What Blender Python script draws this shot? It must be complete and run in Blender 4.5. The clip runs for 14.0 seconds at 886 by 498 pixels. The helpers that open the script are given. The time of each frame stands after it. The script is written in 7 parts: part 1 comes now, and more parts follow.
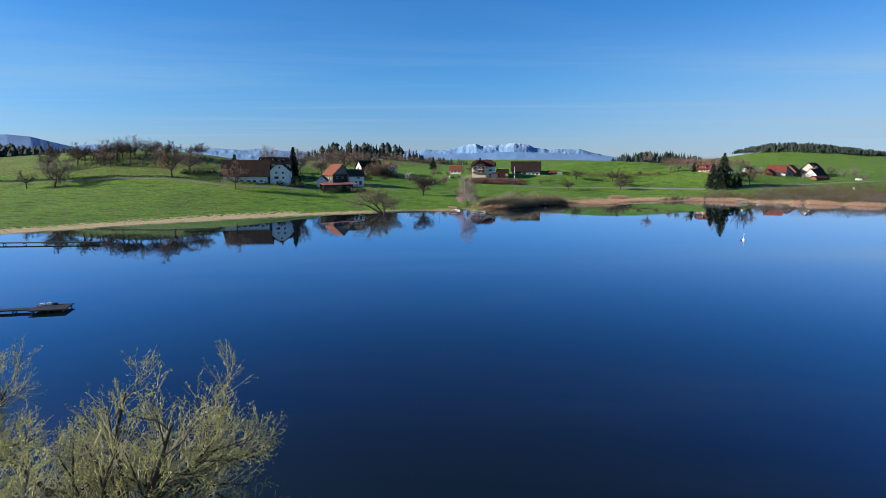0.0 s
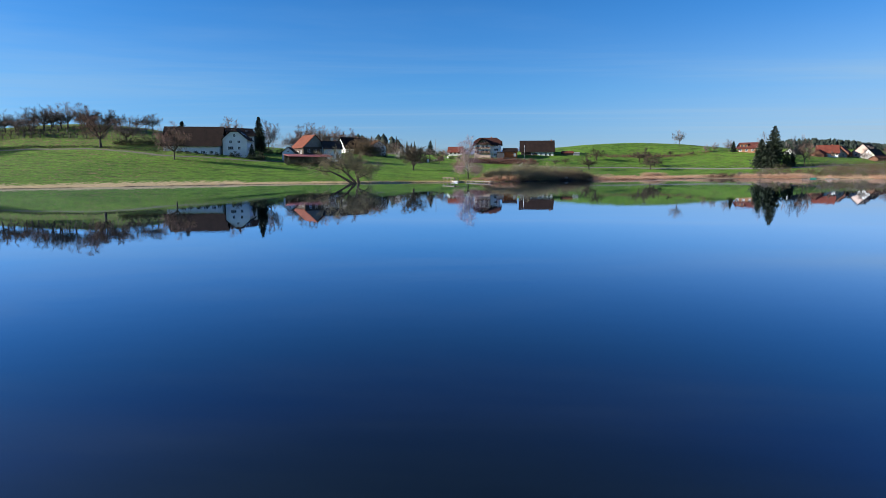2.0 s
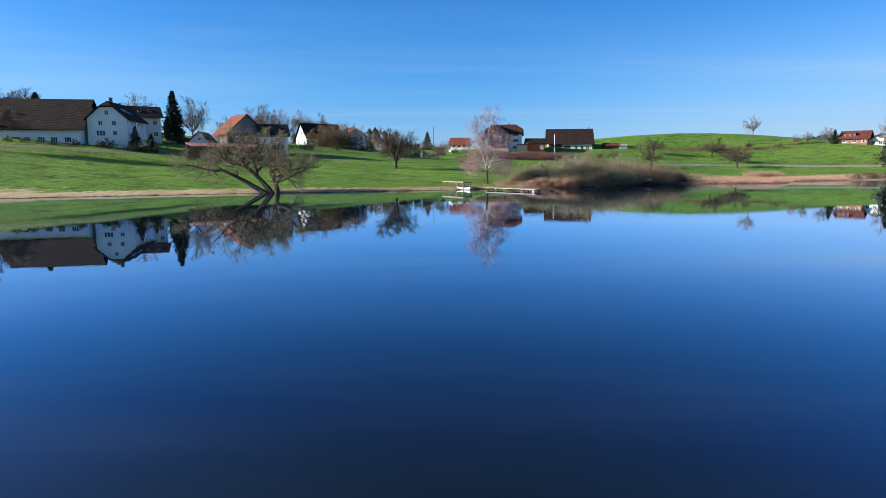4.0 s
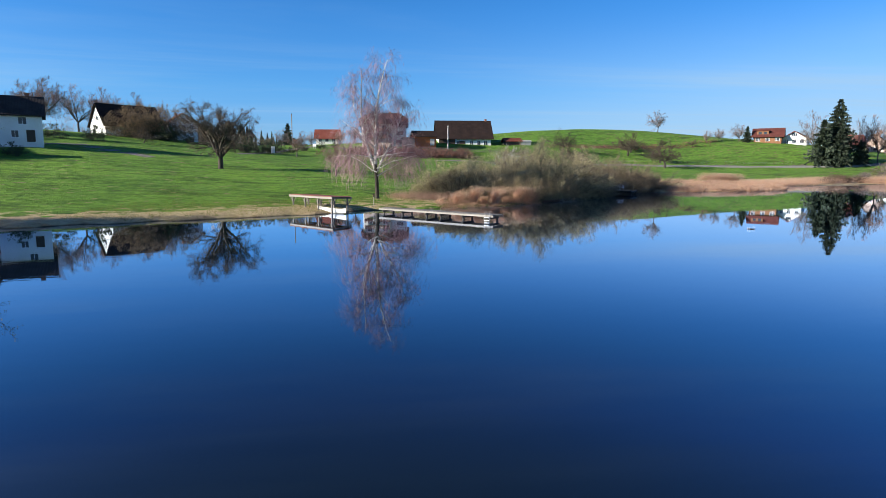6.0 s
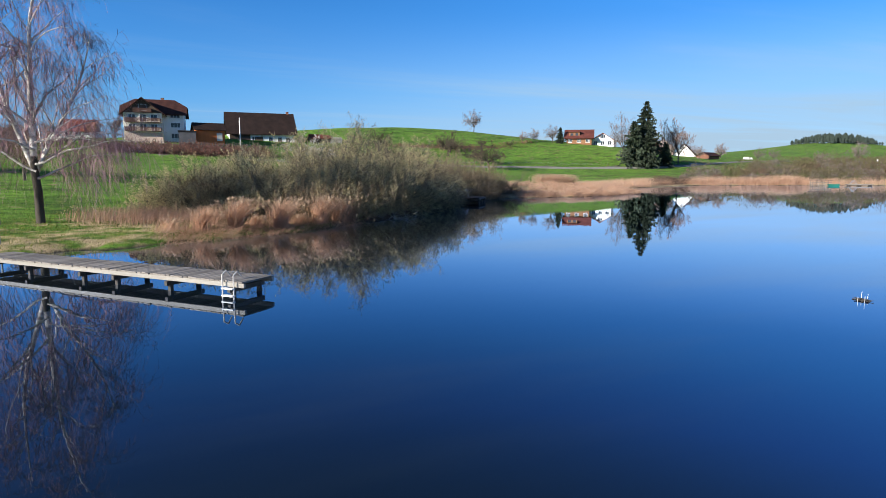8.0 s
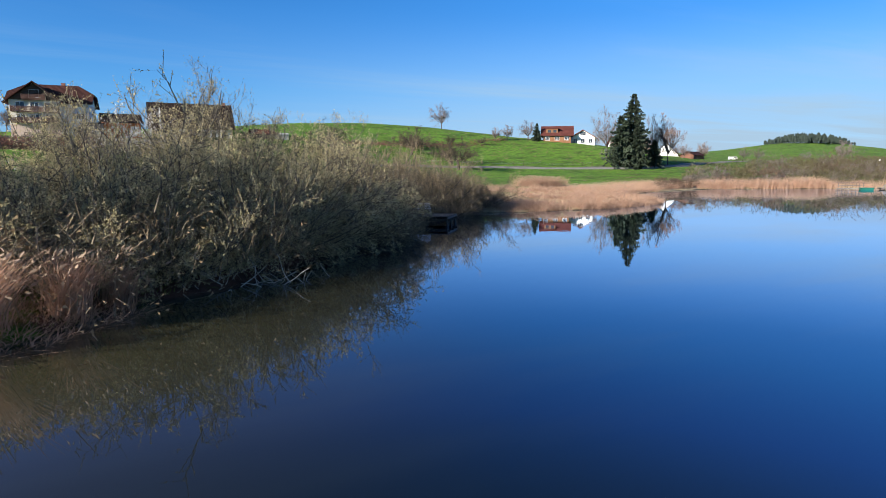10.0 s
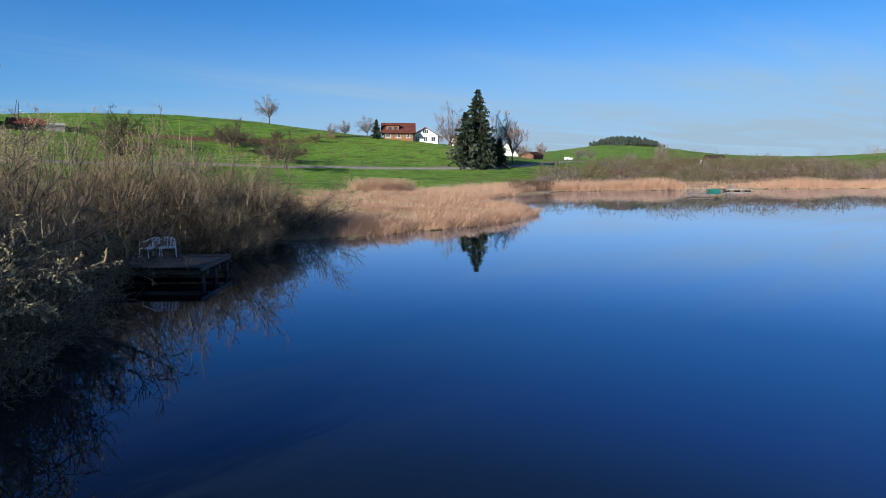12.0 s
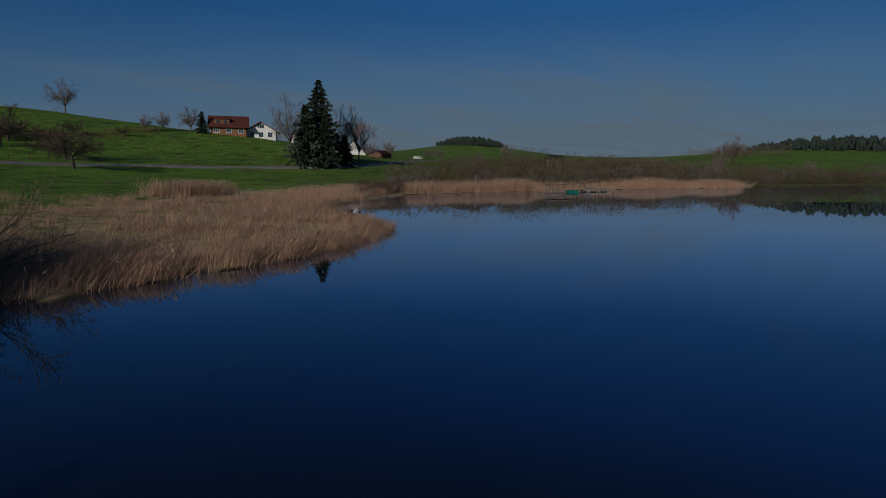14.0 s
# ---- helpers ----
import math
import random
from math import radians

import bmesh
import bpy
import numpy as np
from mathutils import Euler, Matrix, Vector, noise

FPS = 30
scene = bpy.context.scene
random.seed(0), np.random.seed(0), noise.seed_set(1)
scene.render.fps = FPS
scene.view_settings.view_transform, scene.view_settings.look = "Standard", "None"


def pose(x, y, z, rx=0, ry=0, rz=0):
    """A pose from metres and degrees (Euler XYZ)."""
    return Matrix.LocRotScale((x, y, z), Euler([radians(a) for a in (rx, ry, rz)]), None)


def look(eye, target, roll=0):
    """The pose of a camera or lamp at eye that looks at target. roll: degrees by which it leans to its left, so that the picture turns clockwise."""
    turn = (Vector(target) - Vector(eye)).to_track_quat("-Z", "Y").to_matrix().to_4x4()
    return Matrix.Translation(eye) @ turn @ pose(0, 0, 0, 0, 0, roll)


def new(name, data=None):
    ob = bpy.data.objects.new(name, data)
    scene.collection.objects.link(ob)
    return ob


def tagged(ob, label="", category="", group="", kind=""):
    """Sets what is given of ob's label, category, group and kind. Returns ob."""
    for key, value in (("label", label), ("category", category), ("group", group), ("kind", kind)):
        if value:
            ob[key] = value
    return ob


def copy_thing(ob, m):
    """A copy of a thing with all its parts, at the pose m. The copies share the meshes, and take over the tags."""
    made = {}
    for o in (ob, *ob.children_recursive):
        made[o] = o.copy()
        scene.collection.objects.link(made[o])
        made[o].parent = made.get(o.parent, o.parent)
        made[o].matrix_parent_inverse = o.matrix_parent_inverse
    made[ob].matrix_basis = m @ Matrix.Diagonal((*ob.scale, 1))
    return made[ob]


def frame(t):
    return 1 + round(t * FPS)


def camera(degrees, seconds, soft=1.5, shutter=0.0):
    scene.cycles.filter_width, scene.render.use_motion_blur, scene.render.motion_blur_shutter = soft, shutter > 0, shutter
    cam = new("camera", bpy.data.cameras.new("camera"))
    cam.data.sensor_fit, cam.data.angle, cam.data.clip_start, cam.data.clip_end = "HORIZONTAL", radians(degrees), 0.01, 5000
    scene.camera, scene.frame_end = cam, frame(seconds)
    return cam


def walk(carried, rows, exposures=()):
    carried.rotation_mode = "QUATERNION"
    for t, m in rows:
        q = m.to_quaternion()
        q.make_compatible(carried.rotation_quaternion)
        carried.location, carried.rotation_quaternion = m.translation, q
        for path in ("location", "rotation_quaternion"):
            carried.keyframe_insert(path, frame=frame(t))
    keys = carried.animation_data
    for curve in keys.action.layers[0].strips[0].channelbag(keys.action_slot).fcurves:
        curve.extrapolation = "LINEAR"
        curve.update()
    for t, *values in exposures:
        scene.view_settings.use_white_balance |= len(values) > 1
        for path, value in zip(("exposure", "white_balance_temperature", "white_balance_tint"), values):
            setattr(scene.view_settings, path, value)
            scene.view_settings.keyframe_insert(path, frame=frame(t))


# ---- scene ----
cam = camera(72.11, 14.0, soft=0.5)
# seconds, eye, yaw to the left, pitch up, roll
PATH = [
    (0, 0.004, 0.000, 17.506, 0.777, -8.261, 0.068),
    (0.5, 0.210, 7.029, 14.182, 0.819, -7.859, -0.099),
    (1, 1.260, 14.320, 11.745, 1.056, -7.749, -0.223),
    (1.5, 1.849, 28.976, 7.770, 1.125, -7.611, -0.202),
    (2, 2.294, 48.022, 3.941, 1.127, -7.613, -0.101),
    (2.2, 2.325, 55.427, 3.338, 1.114, -7.590, -0.169),
    (4.3, 0.665, 136.906, 3.332, 1.195, -7.668, -0.187),
    (4.5, 0.580, 144.489, 3.301, 1.027, -7.663, -0.188),
    (5, 0.567, 157.839, 3.202, -2.144, -7.641, -0.128),
    (5.5, 0.816, 164.524, 3.340, -6.854, -7.708, -0.133),
    (6, 1.654, 170.844, 3.359, -10.838, -7.724, 0.010),
    (6.5, 3.035, 176.884, 3.216, -14.615, -7.647, -0.031),
    (7, 4.821, 182.255, 3.188, -19.694, -7.610, 0.017),
    (7.5, 6.754, 187.383, 3.087, -24.236, -7.546, 0.021),
    (8, 9.140, 192.358, 3.005, -28.254, -7.505, 0.063),
    (8.2, 10.133, 194.162, 2.955, -28.787, -7.452, 0.073),
    (10.3, 21.476, 211.983, 3.133, -32.519, -7.521, 0.070),
    (10.5, 22.477, 213.304, 3.189, -33.927, -7.556, 0.078),
    (11, 25.032, 216.508, 3.194, -38.296, -7.545, 0.167),
    (11.5, 27.851, 219.432, 3.185, -42.599, -7.539, 0.131),
    (12, 29.998, 221.708, 3.179, -45.929, -7.501, 0.151),
    (12.5, 32.127, 223.755, 3.192, -49.464, -7.504, 0.208),
    (13, 34.833, 225.755, 3.222, -54.210, -7.518, 0.298),
    (13.5, 37.177, 227.323, 3.173, -57.965, -7.467, 0.283),
    (14, 39.357, 228.672, 3.186, -60.069, -7.492, 0.295),
]
FADE = [(0, 0.88), (2.2, 0.92), (4.4, 1.14), (6.0, 1.10), (8.2, 1.05), (10.4, 1.03), (11.5, 0.89), (12.5, 0.76), (13.3, 0.70), (13.5, 0.50), (13.75, -0.27), (14.0, -1.27)]
walk(cam, [(t, pose(x, y, z, 90 + pitch, 0, yaw) @ pose(0, 0, 0, 0, 0, roll)) for t, x, y, z, yaw, pitch, roll in PATH], FADE)

# ---- sky and sun: a clear spring morning, the sun low over the west shore ----
SUN_EL, SUN_AZ = radians(18.5), radians(-99)          # azimuth from +y towards +x
world = scene.world = bpy.data.worlds.new("sky")
world.use_nodes = True


def wire(tree, a, out, b, into):
    tree.links.new(a.outputs[out], b.inputs[into])


def build_sky():
    t = world.node_tree
    t.nodes.clear()
    sky = t.nodes.new("ShaderNodeTexSky")
    sky.sky_type, sky.sun_disc = "NISHITA", False
    sky.sun_elevation, sky.sun_rotation = SUN_EL, SUN_AZ
    sky.air_density, sky.dust_density, sky.ozone_density, sky.altitude = 1.0, 0.12, 3.0, 600
    # thin streaks of high cloud, and a broad white veil low in the east
    co = t.nodes.new("ShaderNodeTexCoord")
    sep = t.nodes.new("ShaderNodeSeparateXYZ")
    wire(t, co, "Generated", sep, 0)
    rise = t.nodes.new("ShaderNodeMath")
    rise.operation, rise.inputs[1].default_value = "MAXIMUM", 0.03
    wire(t, sep, "Z", rise, 0)
    flat = t.nodes.new("ShaderNodeVectorMath")
    flat.operation = "DIVIDE"
    comb = t.nodes.new("ShaderNodeCombineXYZ")
    for k in ("X", "Y", "Z"):
        wire(t, rise, 0, comb, k)
    wire(t, co, "Generated", flat, 0)
    wire(t, comb, 0, flat, 1)
    turn = t.nodes.new("ShaderNodeMapping")
    turn.inputs["Rotation"].default_value = (0, 0, 0.75)
    turn.inputs["Scale"].default_value = (0.045, 0.20, 0)
    wire(t, flat, 0, turn, 0)
    streak = t.nodes.new("ShaderNodeTexNoise")
    streak.inputs["Scale"].default_value, streak.inputs["Detail"].default_value, streak.inputs["Roughness"].default_value = 1.1, 7, 0.6
    streak.inputs["Distortion"].default_value = 0.7
    wire(t, turn, 0, streak, 0)
    ramp = t.nodes.new("ShaderNodeMapRange")
    ramp.interpolation_type = "SMOOTHSTEP"
    ramp.inputs["From Min"].default_value, ramp.inputs["From Max"].default_value, ramp.inputs["To Max"].default_value = 0.44, 0.74, 0.46
    wire(t, streak, 0, ramp, 0)
    mix = t.nodes.new("ShaderNodeMix")
    mix.data_type = "RGBA"
    low = t.nodes.new("ShaderNodeMapRange")
    low.interpolation_type = "SMOOTHSTEP"
    low.inputs["From Min"].default_value, low.inputs["From Max"].default_value, low.inputs["To Min"].default_value, low.inputs["To Max"].default_value = 0.03, 0.25, 1.0, 0.0
    wire(t, sep, "Z", low, 0)
    east = t.nodes.new("ShaderNodeMapRange")
    east.interpolation_type = "SMOOTHSTEP"
    east.inputs["From Min"].default_value, east.inputs["From Max"].default_value, east.inputs["To Max"].default_value = 0.0, 0.8, 1.7
    wire(t, sep, "X", east, 0)
    soft_veil = t.nodes.new("ShaderNodeMath")
    soft_veil.operation = "MULTIPLY"
    wire(t, low, 0, soft_veil, 0)
    wire(t, east, 0, soft_veil, 1)
    veil = t.nodes.new("ShaderNodeMath")
    veil.operation, veil.use_clamp = "MULTIPLY_ADD", True
    wire(t, soft_veil, 0, veil, 0)
    wire(t, streak, 0, veil, 1)
    wire(t, ramp, 0, veil, 2)
    wire(t, veil, 0, mix, 0)
    gain = t.nodes.new("ShaderNodeMix")
    gain.data_type, gain.blend_type = "RGBA", "MULTIPLY"
    gain.inputs[0].default_value = 1.0
    # clear deep blue overhead, paler haze towards the horizon
    tint = t.nodes.new("ShaderNodeValToRGB")
    stops = tint.color_ramp.elements
    stops[0].position, stops[0].color = 0.0, (0.455, 0.57, 0.97, 1)
    stops[1].position, stops[1].color = 1.0, (0.26, 0.46, 0.66, 1)
    for at, c in ((0.12, (0.315, 0.665, 1.04, 1)), (0.28, (0.215, 0.66, 1.10, 1)), (0.38, (0.205, 0.585, 1.18, 1)), (0.50, (0.24, 0.48, 0.78, 1)), (0.75, (0.26, 0.46, 0.66, 1))):
        stops.new(at).color = c
    wire(t, sep, "Z", tint, 0)
    wire(t, tint, 0, gain, 7)
    wire(t, sky, 0, gain, 6)
    # the sky is deepest square to the sun, and pales again towards the east
    aside = t.nodes.new("ShaderNodeMath")
    aside.operation = "MULTIPLY"
    wire(t, sep, "X", aside, 0)
    wire(t, sep, "X", aside, 1)
    phase = t.nodes.new("ShaderNodeMapRange")
    for k, val in (("From Min", 0.0), ("From Max", 0.9), ("To Min", 0.80), ("To Max", 1.72)):
        phase.inputs[k].default_value = val
    wire(t, aside, 0, phase, 0)
    high = t.nodes.new("ShaderNodeMapRange")
    high.inputs["From Min"].default_value, high.inputs["From Max"].default_value = 0.23, 0.42
    wire(t, sep, "Z", high, 0)
    deep = t.nodes.new("ShaderNodeMix")
    deep.data_type = "FLOAT"
    sunward = t.nodes.new("ShaderNodeMath")
    sunward.operation, sunward.inputs[1].default_value, sunward.inputs[2].default_value = "MULTIPLY_ADD", -0.10, 1.03
    wire(t, sep, "X", sunward, 0)
    wire(t, sunward, 0, deep, 2)
    wire(t, high, 0, deep, 0)
    wire(t, phase, 0, deep, 3)
    shade = t.nodes.new("ShaderNodeVectorMath")
    shade.operation = "SCALE"
    wire(t, gain, 2, shade, 0)
    wire(t, deep, 0, shade, "Scale")
    wire(t, shade, 0, mix, 6)
    mix.inputs[7].default_value = (2.7, 3.85, 5.0, 1)
    bg = t.nodes.new("ShaderNodeBackground")
    bg.inputs["Strength"].default_value = 0.077
    wire(t, mix, 2, bg, 0)
    out = t.nodes.new("ShaderNodeOutputWorld")
    wire(t, bg, 0, out, 0)


build_sky()
sun = new("sun", bpy.data.lights.new("sun", "SUN"))
sun.data.energy, sun.data.angle, sun.data.color = 5.0, radians(0.53), (1.0, 0.93, 0.82)
SUN_WAY = Vector((math.sin(SUN_AZ) * math.cos(SUN_EL), math.cos(SUN_AZ) * math.cos(SUN_EL), math.sin(SUN_EL)))
sun.matrix_world = look(SUN_WAY * 500, (0, 0, 0))

# ---- materials ----
MATS = {}


def surface(name, dark, light, size=1.0, rough=0.8, bump=0.15, metal=0.0, fine=12.0, spread=0.35, stretch=(1, 1, 1), random=0.0, sheen=0.0, through_light=0.0, ior=1.45):
    """Two-scale noise between two colours with fine relief; size: metres of the broad patches."""
    if name in MATS:
        return MATS[name]
    m = MATS[name] = bpy.data.materials.new(name)
    m.use_nodes = True
    t = m.node_tree
    b = t.nodes["Principled BSDF"]
    co = t.nodes.new("ShaderNodeTexCoord")
    mp = t.nodes.new("ShaderNodeMapping")
    mp.inputs["Scale"].default_value = stretch
    wire(t, co, "Object", mp, 0)
    broad = t.nodes.new("ShaderNodeTexNoise")
    broad.inputs["Scale"].default_value, broad.inputs["Detail"].default_value = 1 / size, 5
    grain = t.nodes.new("ShaderNodeTexNoise")
    grain.inputs["Scale"].default_value, grain.inputs["Detail"].default_value = fine / size, 3
    for n in (broad, grain):
        wire(t, mp, 0, n, "Vector")
    add = t.nodes.new("ShaderNodeMath")
    add.operation = "MULTIPLY_ADD"
    add.inputs[1].default_value = 0.45
    wire(t, grain, 0, add, 0)
    wire(t, broad, 0, add, 2)
    rng = t.nodes.new("ShaderNodeMapRange")
    rng.inputs["From Min"].default_value, rng.inputs["From Max"].default_value = 0.72 - spread, 0.72 + spread
    wire(t, add, 0, rng, 0)
    mix = t.nodes.new("ShaderNodeMix")
    mix.data_type = "RGBA"
    mix.inputs[6].default_value, mix.inputs[7].default_value = (*dark, 1), (*light, 1)
    wire(t, rng, 0, mix, 0)
    last = mix
    if random:
        info = t.nodes.new("ShaderNodeObjectInfo")
        val = t.nodes.new("ShaderNodeMapRange")
        val.inputs["To Min"].default_value, val.inputs["To Max"].default_value = 1 - random, 1 + random
        wire(t, info, "Random", val, 0)
        hsv = t.nodes.new("ShaderNodeHueSaturation")
        wire(t, val, 0, hsv, "Value")
        wire(t, mix, 2, hsv, "Color")
        t.links.new(hsv.outputs[0], b.inputs["Base Color"])
        last = hsv
    else:
        wire(t, mix, 2, b, "Base Color")
    b.inputs["Roughness"].default_value, b.inputs["Metallic"].default_value, b.inputs["IOR"].default_value = rough, metal, ior
    if bump:
        bp = t.nodes.new("ShaderNodeBump")
        bp.inputs["Strength"].default_value, bp.inputs["Distance"].default_value = bump, 0.03 * size
        wire(t, add, 0, bp, "Height")
        wire(t, bp, 0, b, "Normal")
    if through_light:
        tl = t.nodes.new("ShaderNodeBsdfTranslucent")
        t.links.new(last.outputs[2 if last is mix else 0], tl.inputs[0])
        ms = t.nodes.new("ShaderNodeMixShader")
        ms.inputs[0].default_value = through_light
        wire(t, b, 0, ms, 1)
        wire(t, tl, 0, ms, 2)
        t.links.new(ms.outputs[0], t.nodes["Material Output"].inputs["Surface"])
    return m


def tiled_roof(name, dark, light, along=0.24, across=0.18):
    """Clay tiles: courses up the slope and rows along it as relief over weathered colour."""
    m = surface(name, dark, light, 1.6, 0.88, 0.0, fine=9, spread=0.3)
    t = m.node_tree
    b = t.nodes["Principled BSDF"]
    b.inputs["Specular IOR Level"].default_value = 0.2
    co = t.nodes.new("ShaderNodeTexCoord")
    heights = []
    for axis, step in (("X", across), ("Z", along * 0.6)):
        wv = t.nodes.new("ShaderNodeTexWave")
        wv.bands_direction, wv.wave_profile = axis, ("SIN" if axis == "X" else "SAW")
        wv.inputs["Scale"].default_value = 0.314 / step
        wire(t, co, "Object", wv, "Vector")
        heights.append(wv)
    add = t.nodes.new("ShaderNodeMath")
    add.operation = "ADD"
    wire(t, heights[0], 1, add, 0)
    wire(t, heights[1], 1, add, 1)
    bp = t.nodes.new("ShaderNodeBump")
    bp.inputs["Strength"].default_value, bp.inputs["Distance"].default_value = 0.5, 0.04
    wire(t, add, 0, bp, "Height")
    wire(t, bp, 0, b, "Normal")
    return m


def glass_pane():
    if "window_glass" not in MATS:
        m = MATS["window_glass"] = surface("window_glass", (0.015, 0.02, 0.028), (0.05, 0.06, 0.075), 0.8, 0.06, 0.0)
    return MATS["window_glass"]


PLASTER = surface("white_plaster", (0.62, 0.62, 0.60), (0.80, 0.80, 0.78), 2.5, 0.85, 0.1)
CREAM = surface("cream_plaster", (0.60, 0.55, 0.45), (0.74, 0.69, 0.58), 2.5, 0.85, 0.1)
BEIGE = surface("beige_plaster", (0.47, 0.345, 0.285), (0.60, 0.46, 0.39), 2.5, 0.85, 0.1)
DARK_WOOD = surface("dark_timber", (0.035, 0.024, 0.018), (0.10, 0.07, 0.05), 0.7, 0.8, 0.3, stretch=(1, 1, 0.12))
RED_WOOD = surface("reddish_timber", (0.10, 0.043, 0.026), (0.20, 0.086, 0.05), 0.7, 0.75, 0.25, stretch=(1, 1, 0.12))
ORANGE_WOOD = surface("orange_timber", (0.40, 0.10, 0.022), (0.54, 0.155, 0.035), 0.7, 0.7, 0.25, stretch=(1, 1, 0.12))
BALCONY_WOOD = surface("balcony_timber", (0.055, 0.026, 0.02), (0.115, 0.054, 0.038), 0.7, 0.75, 0.25, stretch=(1, 1, 0.12))
LARCH = surface("larch_cladding", (0.15, 0.064, 0.027), (0.25, 0.115, 0.05), 0.7, 0.7, 0.25, stretch=(1, 1, 0.12))
BROWN_ROOF = tiled_roof("brown_roof_tiles", (0.014, 0.009, 0.008), (0.036, 0.022, 0.018))
BLACK_ROOF = tiled_roof("dark_roof_tiles", (0.018, 0.016, 0.017), (0.05, 0.044, 0.044))
ORANGE_ROOF = tiled_roof("orange_roof_tiles", (0.13, 0.042, 0.028), (0.23, 0.082, 0.05))
RED_ROOF = tiled_roof("red_roof_tiles", (0.12, 0.032, 0.023), (0.22, 0.066, 0.045))
RUST_ROOF = tiled_roof("rust_roof_tiles", (0.032, 0.014, 0.012), (0.078, 0.030, 0.023))
MAROON_ROOF = tiled_roof("maroon_roof_tiles", (0.07, 0.022, 0.019), (0.14, 0.046, 0.036))
WHITE_PAINT = surface("white_paint", (0.70, 0.70, 0.70), (0.82, 0.82, 0.81), 0.5, 0.5, 0.05)
BRICK = surface("chimney_brick", (0.20, 0.08, 0.05), (0.32, 0.14, 0.09), 0.3, 0.85, 0.4)
GREY_WOOD = surface("weathered_wood", (0.12, 0.107, 0.093), (0.29, 0.262, 0.228), 0.5, 0.85, 0.5, stretch=(0.25, 1, 1), random=0.3)
WET_WOOD = surface("wet_dark_wood", (0.02, 0.017, 0.014), (0.07, 0.06, 0.05), 0.4, 0.6, 0.3, random=0.1)
STEEL = surface("galvanised_steel", (0.45, 0.46, 0.47), (0.62, 0.63, 0.64), 0.3, 0.35, 0.05, metal=0.9)
CONCRETE = surface("concrete", (0.34, 0.33, 0.31), (0.48, 0.47, 0.45), 1.0, 0.9, 0.2)
BIRCH_BARK = surface("birch_bark", (0.30, 0.26, 0.24), (0.78, 0.74, 0.70), 0.35, 0.75, 0.35, fine=5, spread=0.16, stretch=(1, 1, 2.2))
DARK_BARK = surface("dark_bark", (0.022, 0.018, 0.014), (0.085, 0.07, 0.055), 0.3, 0.9, 0.6, stretch=(1, 1, 0.35))
GREY_BARK = surface("grey_bark", (0.045, 0.037, 0.03), (0.125, 0.108, 0.09), 0.3, 0.9, 0.5, stretch=(1, 1, 0.35))
TWIG_BROWN = surface("brown_twigs", (0.13, 0.10, 0.065), (0.33, 0.255, 0.165), 0.8, 0.8, 0.0, random=0.15)
TWIG_DARK = surface("dark_twigs", (0.045, 0.033, 0.024), (0.125, 0.092, 0.064), 0.8, 0.8, 0.0, random=0.15)
TWIG_PURPLE = surface("birch_twigs", (0.21, 0.115, 0.13), (0.40, 0.245, 0.27), 0.8, 0.75, 0.0)
TWIG_GREY = surface("grey_twigs", (0.10, 0.085, 0.06), (0.30, 0.255, 0.18), 0.8, 0.8, 0.0, random=0.15)
TWIG_BARE = surface("leafless_twigs", (0.15, 0.115, 0.105), (0.32, 0.255, 0.24), 0.8, 0.8, 0.0, random=0.1)
BRAMBLE = surface("bramble_stems", (0.13, 0.052, 0.038), (0.31, 0.145, 0.105), 1.2, 0.8, 0.0, random=0.15)
TWIG_RED = surface("reddish_twigs", (0.14, 0.08, 0.06), (0.30, 0.19, 0.15), 0.8, 0.8, 0.0, random=0.15)
WILLOW_TWIG = surface("willow_twigs", (0.20, 0.175, 0.085), (0.40, 0.36, 0.20), 0.8, 0.7, 0.0)
WILLOW_BUD = surface("willow_buds", (0.34, 0.33, 0.09), (0.58, 0.55, 0.20), 0.5, 0.6, 0.0, through_light=0.3)
OLIVE_BUD = surface("olive_buds", (0.34, 0.29, 0.135), (0.70, 0.60, 0.335), 0.7, 0.65, 0.0, random=0.2, through_light=0.32)
BANK_TWIG = surface("bank_twigs", (0.06, 0.05, 0.034), (0.165, 0.135, 0.092), 2.5, 0.85, 0.0)
BANK_BUD = surface("bank_buds", (0.040, 0.032, 0.020), (0.29, 0.23, 0.145), 5.0, 0.75, 0.0, spread=0.2, through_light=0.25)
OLIVE_BRUSH = surface("olive_brush", (0.026, 0.024, 0.010), (0.20, 0.18, 0.075), 1.3, 0.8, 0.0, spread=0.22, through_light=0.2)
RUSSET_BRUSH = surface("russet_brush", (0.030, 0.016, 0.012), (0.20, 0.12, 0.080), 1.3, 0.8, 0.0, spread=0.22, through_light=0.2)
GREY_BRUSH = surface("grey_brush", (0.045, 0.037, 0.034), (0.26, 0.215, 0.19), 1.3, 0.8, 0.0, spread=0.22, through_light=0.2)
TAN_BUD = surface("tan_buds", (0.20, 0.15, 0.08), (0.46, 0.355, 0.205), 1.0, 0.7, 0.0, random=0.15, through_light=0.4)
BRUSH_BUD = surface("brown_buds", (0.14, 0.095, 0.05), (0.34, 0.24, 0.135), 1.5, 0.7, 0.0, through_light=0.25)
LEAF_YELLOW = surface("catkins", (0.22, 0.23, 0.06), (0.42, 0.42, 0.15), 0.5, 0.6, 0.0, random=0.1, through_light=0.3)
BLOSSOM = surface("white_blossom", (0.46, 0.43, 0.41), (0.70, 0.67, 0.64), 0.5, 0.7, 0.0, through_light=0.3)
